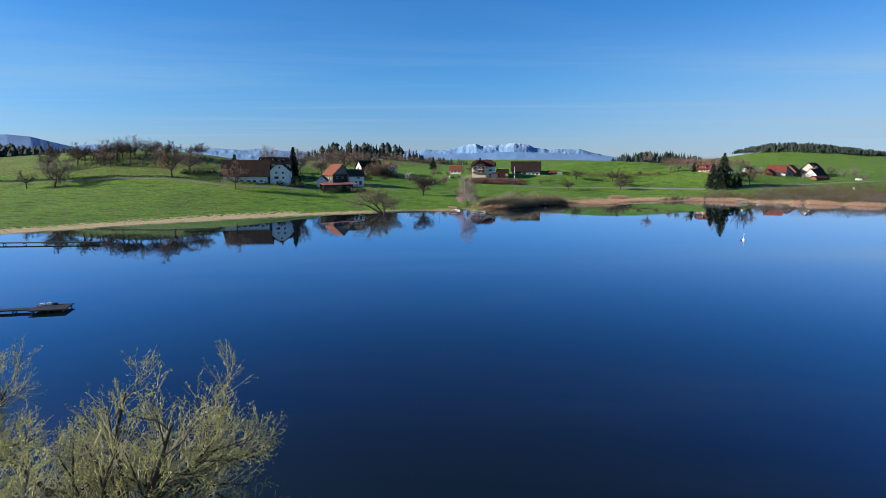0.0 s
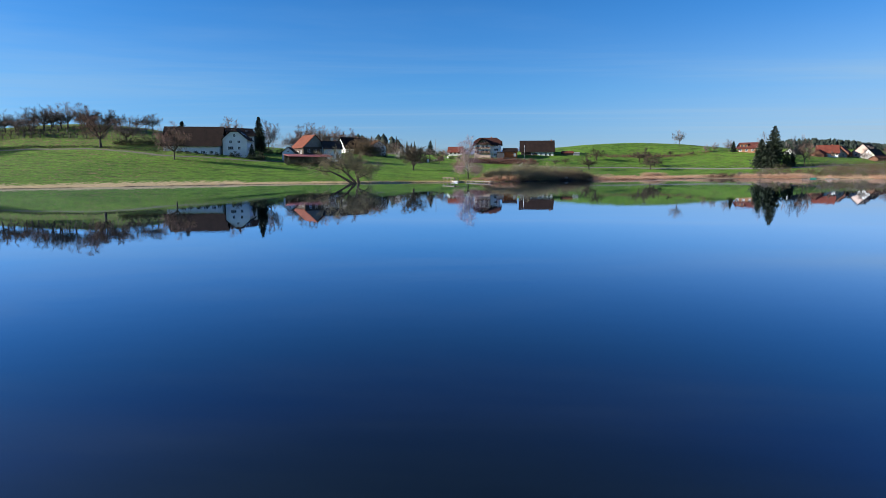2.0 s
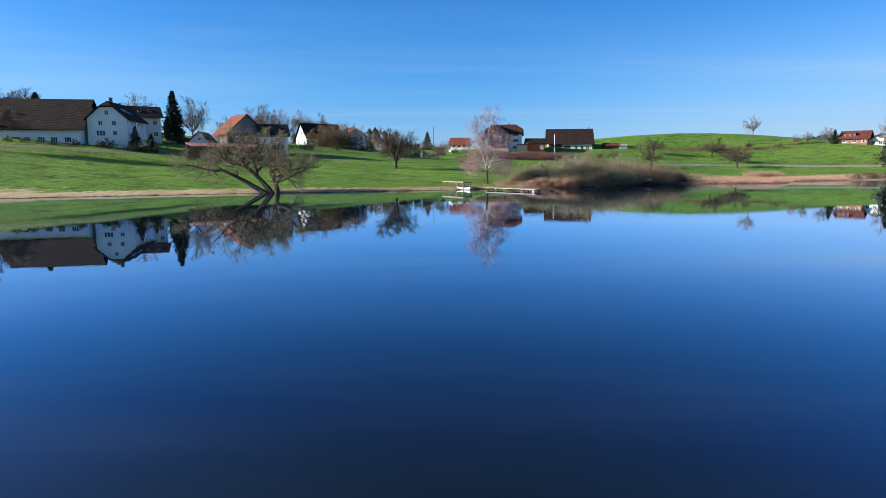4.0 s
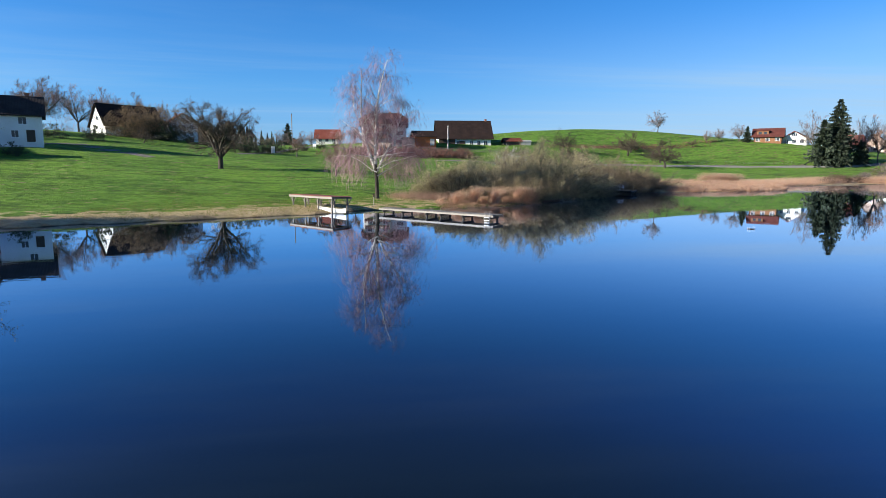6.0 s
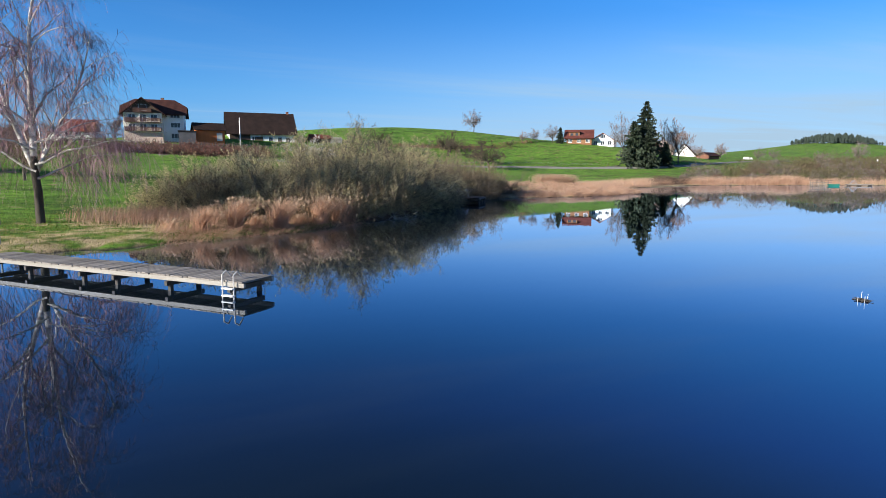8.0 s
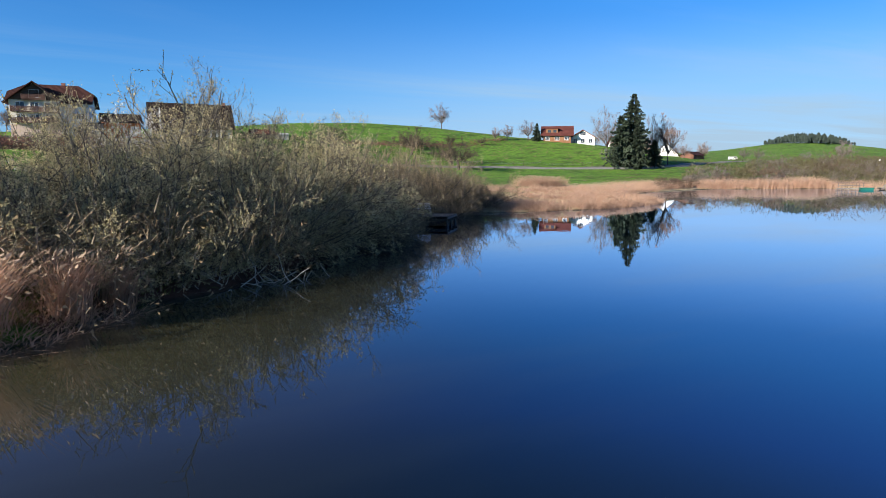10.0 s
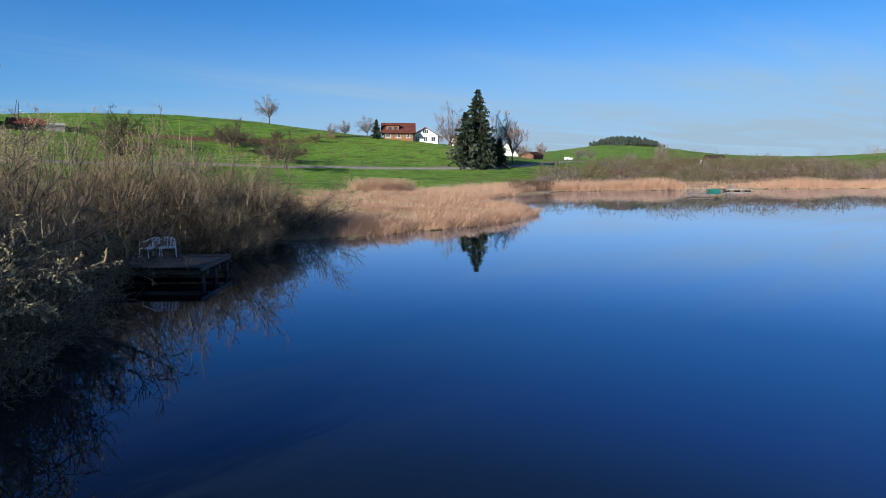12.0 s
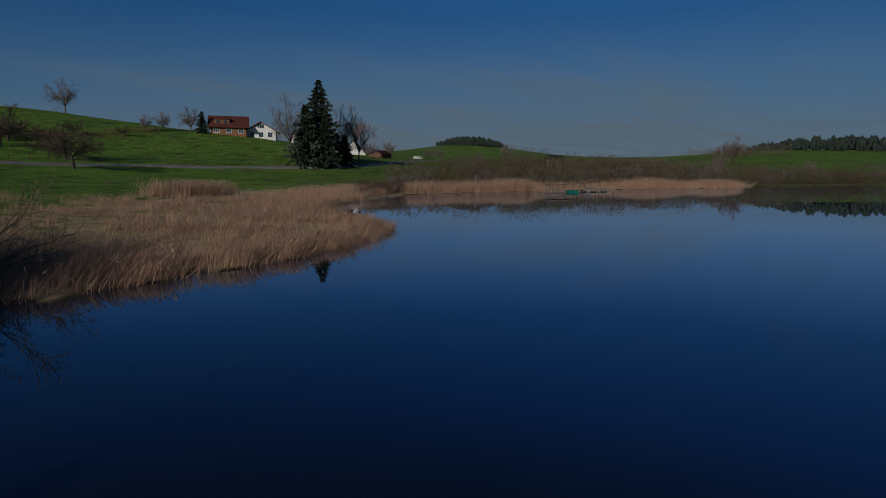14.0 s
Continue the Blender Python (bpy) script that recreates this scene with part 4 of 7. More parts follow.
def house(name, x, y, turn, L, W, h, rise, label, category="house", wall=None, roof=None, over=0.5, hip=0.0, z=None, windows=(), chimneys=(), doors=(), gable=None, base=2.0, frame_mat=None, eave=None):
    """A gabled house: ridge along its own x, front towards its own -y. hip: metres by which the ridge's ends are hipped."""
    at = (x, y, gz(x, y) if z is None else z)
    ob = thing(name, at, label, category, turn=turn)
    wall, roof = wall or PLASTER, roof or BROWN_ROOF
    bm = bmesh.new()
    prof = [(-W / 2, -base), (W / 2, -base), (W / 2, h), (0, h + rise), (-W / 2, h)]
    if hip:
        k = hip / (L / 2)
        cut = h + rise * max(0.0, 1 - min(1.0, hip / (W / 2)))
        half = (W / 2) * min(1.0, hip / (W / 2))
        prof = [(-W / 2, -base), (W / 2, -base), (W / 2, h), (half, cut), (-half, cut), (-W / 2, h)] if cut > h + 0.05 else [(-W / 2, -base), (W / 2, -base), (W / 2, h), (-W / 2, h)]
    ends = [[bm.verts.new((sx * L / 2, py, pz - (0.06 if pz > 0 else 0))) for py, pz in prof] for sx in (-1, 1)]
    bm.faces.new(ends[0][::-1])
    bm.faces.new(ends[1])
    n = len(prof)
    for i in range(n):
        j = (i + 1) % n
        bm.faces.new((ends[0][i], ends[0][j], ends[1][j], ends[1][i]))
    bmesh.ops.recalc_face_normals(bm, faces=bm.faces[:])
    part("wall", (bm, wall), ob)
    if gable:
        for sx in (-1, 1):
            g = bmesh.new()
            tri = [(-W / 2 + 0.05, h), (W / 2 - 0.05, h), (0, h + rise - 0.12)]
            a = [g.verts.new((sx * (L / 2 + 0.003), py, pz)) for py, pz in tri]
            b = [g.verts.new((sx * (L / 2 + 0.05), py, pz)) for py, pz in tri]
            g.faces.new(a)
            g.faces.new(b[::-1])
            for i in range(3):
                j = (i + 1) % 3
                g.faces.new((a[i], b[i], b[j], a[j]))
            bmesh.ops.recalc_face_normals(g, faces=g.faces[:])
            part("gable_boarding", (g, gable), ob)
    slope = rise / (W / 2)
    drop = over * slope
    e, half = L / 2 + over, min(hip, W / 2 + over)
    clip = h + rise - half * slope                    # where a clipped gable's hip begins
    for s in (-1, 1):
        out = s * (W / 2 + over)
        ring = [(-e, out, h - drop), (e, out, h - drop), (e, s * half, clip), (e - hip, 0, h + rise), (-e + hip, 0, h + rise), (-e, s * half, clip)] if hip else [(-e, out, h - drop), (e, out, h - drop), (e, 0, h + rise), (-e, 0, h + rise)]
        plate("roof_slope", ring, roof, ob)
        if hip:
            plate("hip", [(s * e, -half, clip), (s * e, half, clip), (s * (e - hip), 0, h + rise)], roof, ob)
    for u, py, hh in chimneys:
        ch = part("chimney", (boxes((u - 0.3, u + 0.3, py - 0.25, py + 0.25, h, h + rise - abs(py) * slope + hh), (u - 0.36, u + 0.36, py - 0.31, py + 0.31, h + rise - abs(py) * slope + hh, h + rise - abs(py) * slope + hh + 0.1)), BRICK), ob)
    for row in windows:
        add_window(ob, *row[:3], row[3] * 1.2, row[4] * 1.2, L, W, *(row[5:] or (1,)), frame_mat=frame_mat)
    for side, u, w, hh, mat in doors:
        d = part("door", (boxes((-w / 2, w / 2, -0.05, 0.02, 0, hh), (-w / 2 - 0.08, -w / 2, -0.07, 0.02, 0, hh + 0.08), (w / 2, w / 2 + 0.08, -0.07, 0.02, 0, hh + 0.08), (-w / 2, w / 2, -0.07, 0.02, hh, hh + 0.08)), mat), ob)
        d.matrix_basis = face_pose(side, u, 0, L, W)
    return ob


def skylights(ob, rows, W, h, rise):
    """Small roof windows: the slope, metres along the ridge, share of the way up."""
    for side, u, k in rows:
        s = -1 if side == "f" else 1
        win = part("skylight", (boxes((-0.42, 0.42, -0.5, 0.5, 0.17, 0.24), bevel=0.01), STEEL), ob)
        win.matrix_basis = pose(u, s * W / 2 * (1 - k), h + rise * k, -s * math.degrees(math.atan2(rise, W / 2)))
        part("pane", (boxes((-0.34, 0.34, -0.42, 0.42, 0.243, 0.26)), glass_pane()), win)


def windows_row(side, v, w, h, us, bars=1):
    return [(side, u, v, w, h, bars) for u in us]


def build_houses():
    # the large farm: long barn range and a gabled dwelling in line
    house("farm_barn_range", -84.6, 253.0, 9, 17.5, 10.5, 4.3, 5.6, "long farm range with white ground floor and big dark roof", wall=PLASTER, roof=BROWN_ROOF, over=0.9, z=7.6,
          windows=windows_row("f", 1.5, 1.1, 0.9, (-1.5, 1.2, 3.6, 6.2), 2) + windows_row("f", 3.6, 0.7, 0.6, (-4, -1, 2, 5)), doors=[("f", -3.4, 1.2, 1.9, DARK_WOOD)])
    dwell = house("farm_dwelling", -71.5, 256.6, 99, 11.5, 7.7, 5.7, 3.4, "white gabled farmhouse with dark tiled roof", wall=PLASTER, roof=BROWN_ROOF, over=0.5, z=7.8, hip=1.2,
          windows=windows_row("l", 4.7, 0.75, 0.85, (-1.3, 1.3)) + windows_row("l", 2.7, 0.75, 0.85, (1.4,)) + windows_row("l", 2.7, 1.5, 0.95, (-1.3,), 2) + windows_row("l", 0.8, 0.7, 0.5, (-1.1,)) + windows_row("l", 6.8, 0.65, 0.8, (0,)) + windows_row("f", 2.6, 0.6, 0.8, (-3, -1, 1, 3)) + windows_row("f", 4.8, 0.6, 0.8, (-3, -1, 1, 3)),
          chimneys=[(-3, 0, 0.9)])
    skylights(dwell, [("f", -2.6, 0.5), ("f", -1.2, 0.5), ("f", 0.6, 0.4)], 7.7, 5.7, 3.4)
    house("dark_carport", -78.6, 272.0, 34, 6.5, 4.5, 2.0, 0.5, "low dark timber carport beside the farmhouse", "shed", wall=DARK_WOOD, roof=BLACK_ROOF, over=0.3, z=10.2)
    back = house("rear_farmhouse", -81.2, 280.8, 34, 12.2, 8.5, 6.6, 2.6, "cream farmhouse with dark tiled roof and balcony", wall=CREAM, roof=BROWN_ROOF, over=0.7, z=9.6,
                 windows=windows_row("f", 5.0, 0.9, 1.0, (-5, -2, 1.5, 4.8)) + windows_row("f", 2.3, 0.9, 1.0, (-5, -2, 1.5, 4.8)) + windows_row("r", 5.0, 0.8, 0.9, (-2, 2)), chimneys=[(-2.5, 0.4, 0.8), (3, 0.5, 0.6)])
    skylights(back, [("f", -4.2, 0.55), ("f", -1.0, 0.6), ("f", 1.6, 0.45), ("f", 4.0, 0.55)], 8.5, 6.6, 2.6)
    add_balcony(back, "f", -1.6, 3.6, 3.0, 12.2, 8.5, 1.0, DARK_WOOD)
    # the farmstead on the slope: orange-roofed house, dark-roofed wing, low red shed
    house("orange_roofed_farmhouse", -51.1, 273.3, -50, 8.8, 9.2, 4.6, 4.2, "timber gabled farmhouse with orange tiled roof", wall=DARK_WOOD, roof=ORANGE_ROOF, gable=GREY_WOOD, over=0.6, z=6.9, chimneys=[(-2.5, 0.6, 0.9), (3, 1.0, 0.6)],
          windows=windows_row("r", 3.2, 0.8, 0.9, (-2.5, 0, 2.5)) + windows_row("f", 2.6, 0.8, 0.9, (-2.5, 0, 2.5)))
    house("white_wing", -43.0, 272.6, 22, 6.4, 6.6, 4.0, 2.6, "white plastered wing under a dark tiled roof", wall=PLASTER, roof=BLACK_ROOF, over=0.5, z=6.9, chimneys=[(1.6, 0.2, 0.7)],
          windows=[("f", 0.8, 3.0, 0.9, 0.9, 1), ("f", -0.2, 1.1, 0.8, 0.9, 1), ("l", 0, 3.0, 0.8, 0.9, 1)], doors=[("f", 1.7, 0.9, 1.6, DARK_WOOD)])
    house("small_white_house", -55.5, 262.5, 96, 7.0, 4.2, 2.6, 1.9, "small white gabled house with dark roof", wall=PLASTER, roof=BLACK_ROOF, over=0.4, z=6.6, windows=[("l", 0, 1.4, 0.8, 0.8, 1), ("l", 0, 3.0, 0.5, 0.5, 1)])
    shed = thing("red_roofed_shed", (-46.9, 253.8, gz(-46.9, 253.8) + 0.8), "long low shed with faded red roof", "shed", turn=39.7)
    roof_bm = bmesh.new()
    slab(roof_bm, [(-8.1, -2.0, 1.75), (8.1, -2.0, 1.75), (8.1, 2.0, 2.55), (-8.1, 2.0, 2.55)], 0.1)
    part("roof", (roof_bm, surface("faded_red_sheet", (0.36, 0.10, 0.09), (0.50, 0.18, 0.15), 1.5, 0.6, 0.1)), shed)
    part("back_wall", (boxes((-7.9, 7.9, 1.55, 1.75, -1.5, 2.4)), DARK_WOOD), shed)
    for i in range(7):
        u = -7.8 + i * 2.6
        part("post", (boxes((u - 0.09, u + 0.09, -1.8, -1.62, -1.5, 1.8)), DARK_WOOD), shed)
    # white house and its neighbour further up
    house("white_gabled_house", -43.8, 327.5, 40, 13.0, 8.0, 3.2, 4.6, "white gabled house with dark roof among trees", wall=PLASTER, roof=BROWN_ROOF, over=0.5, z=9.6, base=3,
          windows=[("l", 0, 4.6, 0.8, 0.9, 1), ("l", -2, 1.6, 0.9, 1.0, 1), ("l", 2, 1.6, 0.9, 1.0, 1)], chimneys=[(3, 0.5, 0.8)])
    house("pale_house_orange_roof", -35.4, 342.0, 112, 10.0, 7.0, 5.2, 2.5, "pale three-storey house with orange tiled roof", wall=PLASTER, roof=ORANGE_ROOF, over=0.5, z=8.9, base=3, chimneys=[(1, 0.5, 0.8)],
          windows=windows_row("l", 4.4, 0.8, 0.9, (-2, 0.2, 2)) + windows_row("l", 2.7, 0.8, 0.9, (-2, 0.2, 2)) + windows_row("l", 1.0, 0.8, 0.9, (-2, 0.2, 2)) + [("l", 0, 6.2, 0.7, 0.8, 1)])
    house("small_red_roofed_house", 2.6, 361.5, -6, 6.6, 6.0, 2.0, 2.4, "small white house with red tiled roof", wall=PLASTER, roof=RED_ROOF, over=0.6, z=9.9, windows=windows_row("f", 1.2, 0.9, 0.8, (-2, 0, 2)))
    # chalet with balconies, orange shed, barn
    ch = house("chalet", 18.1, 343.2, -8, 11.8, 9.5, 5.9, 3.1, "white chalet with brown hipped roof and wooden balconies", wall=PLASTER, roof=RUST_ROOF, over=0.7, hip=2.6, z=8.9, base=3,
               windows=windows_row("f", 1.1, 1.6, 0.9, (4.2,), 2) + windows_row("f", 3.4, 1.6, 0.9, (4.2,), 2) + windows_row("f", 5.4, 1.6, 0.8, (4.2,), 2), chimneys=[(1.5, 0.6, 0.9)])
    wing = house("chalet_gable_wing", 15.6, 339.0, 82, 5.0, 7.4, 5.7, 3.0, "cream chalet wing with pinkish ground floor and timber balconies", wall=CREAM, roof=RUST_ROOF, over=0.8, z=8.9, base=3, gable=DARK_WOOD,
                 windows=windows_row("l", 6.8, 1.3, 1.1, (0,), 2) + windows_row("l", 4.6, 1.1, 1.3, (-2.1, 0, 2.1)) + windows_row("l", 2.6, 1.1, 1.3, (-2.1, 0, 2.1)))
    part("ground_floor_render", (boxes((-2.53, -2.503, -3.69, 3.69, -2.9, 1.6)), BEIGE), wing, "pinkish-beige rendered ground floor")
    for v, w in ((1.95, 6.9), (3.8, 6.7), (5.8, 3.4)):
        add_balcony(wing, "l", 0, v, w, 5.0, 7.4, 1.0, BALCONY_WOOD)
    house("orange_timber_shed", 28.2, 337.6, 2, 6.0, 4.6, 2.45, 1.4, "orange timber shed with brown roof", "shed", wall=ORANGE_WOOD, roof=BROWN_ROOF, over=0.4, z=9.0, doors=[("f", 1.9, 1.0, 1.6, CREAM)])
    barn = house("long_barn", 43.0, 355.0, -6, 15.6, 11.5, 3.1, 5.0, "long barn with huge dark roof and white base", "barn", wall=PLASTER, roof=BROWN_ROOF, over=0.8, z=8.9, base=3, gable=DARK_WOOD,
          windows=windows_row("f", 1.3, 0.9, 1.1, (-2.0, 2, 4.2, 6.2), 1), doors=[("f", -0.8, 1.6, 1.9, DARK_WOOD)], chimneys=[(7.0, 0, 0.5)])
    # thin dark panel over the left third of the front wall
    part("front_boarding", (boxes((-7.78, -2.9, -5.80, -5.753, -2.5, 2.95)), DARK_WOOD), barn, "dark left third of the front wall")
    house("grey_garage", 23.6, 335.2, -6, 3.4, 3.0, 2.2, 0.15, "low dark grey garage beside the chalet", "garage", wall=surface("slate_panels", (0.05, 0.052, 0.058), (0.10, 0.102, 0.11), 0.8, 0.7, 0.1), roof=BLACK_ROOF, over=0.15, z=8.6, base=2)
    house("rusty_lean_to", 57.5, 351.5, 0, 5.0, 4.0, 1.3, 0.9, "low shed with rust-red tiled roof", "shed", wall=DARK_WOOD, roof=RED_ROOF, over=0.3, z=9.6)
    house("grey_container_shed", 61.5, 350.5, 0, 3.0, 2.2, 1.4, 0.3, "small pale grey shed behind the barn", "shed", wall=CONCRETE, roof=CONCRETE, over=0.15, z=9.4)
    # two houses on the eastern hill
    hh = house("larch_clad_house", 145.5, 351.0, -42, 8.0, 7.5, 2.3, 2.4, "larch-clad house with red roof and dormer", wall=LARCH, roof=MAROON_ROOF, over=0.8, z=11.0, base=3,
               windows=windows_row("f", 1.1, 1.1, 0.9, (-2.8, 0, 2.8), 2) + windows_row("l", 1.2, 0.9, 0.9, (-2, 2)))
    part("dormer", (boxes((-3.2, 0.2, -3.3, -0.8, 2.4, 3.9)), LARCH), hh)
    part("dormer_roof", (boxes((-3.5, 0.5, -3.7, -0.3, 3.9, 4.02)), MAROON_ROOF), hh)
    for u in (-2.3, -0.7):
        part("dormer_window", (boxes((u - 0.45, u + 0.45, -3.33, -3.303, 2.8, 3.55)), glass_pane()), hh)
    house("white_hill_house", 153.0, 347.5, 42, 8.0, 7.0, 2.4, 2.1, "white house with red roof on the hill", wall=PLASTER, roof=RED_ROOF, over=0.7, z=10.0, base=3,
          windows=windows_row("l", 1.4, 1.0, 1.1, (-2.2, 0, 2.2)) + [("l", 0, 3.5, 1.4, 0.9, 2)])
    # the hamlet to the east
    house("white_gabled_barn", 217.5, 369.0, 36, 13.0, 9.0, 0.9, 4.6, "barn with steep brown roof and white gable", "barn", wall=PLASTER, roof=BROWN_ROOF, over=0.5, z=7.4, base=3)
    house("brick_red_hall", 209.5, 351.5, 12, 8.0, 5.0, 1.2, 1.2, "low brick-red hall beside the white gable", "barn", wall=RED_WOOD, roof=RUST_ROOF, over=0.5, z=6.8, base=3)
    house("red_roofed_farmhouse", 194.5, 370.0, -24, 9.0, 8.0, 2.8, 3.6, "white farmhouse with red tiled roof", wall=PLASTER, roof=RED_ROOF, over=0.7, z=8.6, base=3, windows=windows_row("l", 2, 1, 1.1, (-2.5, 0, 2.5)) + windows_row("f", 2, 1, 1.1, (-4, -1.5, 1.5, 4)), chimneys=[(2, 0.4, 0.8)])
    house("red_roofed_barn", 212.0, 386.0, 50, 11.0, 8.0, 2.6, 3.8, "timber barn with red tiled roof", "barn", wall=RED_WOOD, roof=RED_ROOF, over=0.6, z=8.6, base=3)
    house("beige_gabled_house", 226.0, 388.0, 40, 12.0, 9.0, 4.0, 4.4, "beige gabled house with brown roof", wall=BEIGE, roof=BROWN_ROOF, over=0.6, z=8.0, base=3, windows=windows_row("l", 2.4, 1, 1.1, (-2.5, 0, 2.5)))
    house("small_red_house", 203.5, 374.0, 55, 8.0, 6.4, 2.2, 3.0, "small beige house with red tiled roof", wall=BEIGE, roof=RED_ROOF, over=0.5, z=8.4, base=3, windows=windows_row("l", 1.6, 0.9, 1.0, (-1.6, 1.6)))
    house("red_cottage", 188.0, 366.0, 48, 7.0, 6.0, 2.0, 2.6, "cottage with red tiled roof among trees", wall=RED_WOOD, roof=RED_ROOF, over=0.5, z=8.0, base=3)
    house("dark_roofed_house", 183.0, 381.0, 40, 9.0, 6.5, 3.0, 2.8, "white gabled house with dark roof behind the spruces", wall=PLASTER, roof=BLACK_ROOF, over=0.5, z=7.8, base=3, windows=windows_row("l", 1.8, 0.9, 1.0, (-1.5, 1.5)))
    house("far_roadside_house", 342.0, 337.0, -30, 9.0, 6.0, 1.6, 2.2, "distant dark timber house among shrubs", wall=DARK_WOOD, roof=BLACK_ROOF, over=0.5, base=3)


build_houses()

# ---- trees ----
def put_tree(name, parts, x, y, label, category="tree", group="", turn=0.0, size=1.0, z=None):
    return plant(name, (x, y, gz(x, y) if z is None else z), label, category, parts, group, turn, size)


def build_birch():
    put_tree("birch", birch_parts(11, 12.3), 6.1, 225.2, "tall weeping birch with white bark and reddish twigs", turn=20)


def build_shore_willow():
    """The old leaning tree at the water's edge: several low, crooked trunks and a tangled head."""
    rng = np.random.default_rng(5)
    o = np.array([(0.35, 0, -0.5), (0.0, 0.1, -0.5), (-0.3, 0.0, -0.4)])
    d = np.array([(0.06, 0.1, 1), (-0.74, 0.1, 1), (-1.1, -0.05, 0.66)])
    p0, r0 = limbs(rng, o[:2], d[:2], np.array([2.3, 5.0]), np.array([0.34, 0.33]), 0.5, 10, 0.06)
    low, thick = limbs(rng, o[2:], d[2:], 6.0, 0.32, 0.5, 10, 0.035, (0, 0, 0.02))
    p0, r0 = np.concatenate([p0, low]), np.concatenate([r0, thick])
    foot = [p0[0, -1]] * 4 + [p0[0, -4]] + [p0[1, -1]] * 4 + [p0[1, -4], p0[1, -5]] + [p0[2, -1]] * 2 + [p0[2, -4]] + [p0[0, -1], p0[0, -3]]
    way = [(-0.25, 0.1, 1), (0.25, 0.5, 1), (0.55, -0.3, 0.9), (-0.1, -0.5, 0.9), (0.95, -0.1, 0.5),
           (-0.65, 0.1, 0.85), (0.25, 0.35, 1), (-0.2, -0.45, 1), (-1.0, 0.1, 0.40), (0.55, 0.3, 0.9), (-0.3, -0.3, 1.0), (-1.0, -0.2, 0.10), (-0.6, 0.3, 0.7), (-0.25, 0.2, 1.0), (1.0, 0.15, 0.30), (0.9, -0.3, 0.45)]
    reach = [4.8, 4.8, 4.6, 4.4, 5.0, 4.6, 4.4, 4.2, 6.0, 4.8, 4.6, 5.0, 3.0, 3.0, 5.6, 4.6]
    p1, r1 = limbs(rng, foot, way, np.array(reach), np.array([0.17, 0.16, 0.15, 0.14, 0.16, 0.17, 0.15, 0.14, 0.16, 0.13, 0.13, 0.16, 0.10, 0.09, 0.15, 0.13]), 0.22, 9, 0.20, (0, 0, -0.03))
    o, dd, le, ra = sprout(rng, p1, r1, 15, 0.15, 1.0, 60, 18, (0.34, 0.62), 0.5, 0.05)
    p2, r2 = limbs(rng, o, dd, le, ra, 0.35, 6, 0.28, (0, 0, 0.05))
    o, dd, le, ra = sprout(rng, p2, r2, 9, 0.2, 1.0, 50, 20, (0.35, 0.75), 0.5, 0.15)
    p3, r3 = limbs(rng, o, dd, le, np.maximum(ra, 0.010), 0.45, 3, 0.25)
    o, dd, le, ra = sprout(rng, p3, r3, 5, 0.2, 1.0, 45, 20, (0.45, 0.9), 0.7, 0.1)
    p4, r4 = limbs(rng, o, dd, le, 0.0085, 0.5, 1, 0.1)
    q, e = tips(p4, rng, 3, 0.2)
    ob = put_tree("shore_willow", [("trunk", mesh_np("trunk", *tubes(p0, r0, 9), DARK_BARK, True)), ("branchwork", mesh_np("branchwork", *merged(tubes(p1, r1, 6), tubes(p2, r2, 4)), DARK_BARK, True)),
                              ("crown", mesh_np("crown", *merged(tubes(p3, r3, 3), tubes(p4, r4, 2)), TWIG_GREY)), ("foliage", mesh_np("foliage", *leaves_at(rng, q, 0.07, e), OLIVE_BUD))],
             -22.9, 204.8, "old crooked willow leaning over the water, budding", z=0.05)
    ob.scale = (1.22, 1.2, 1.12)


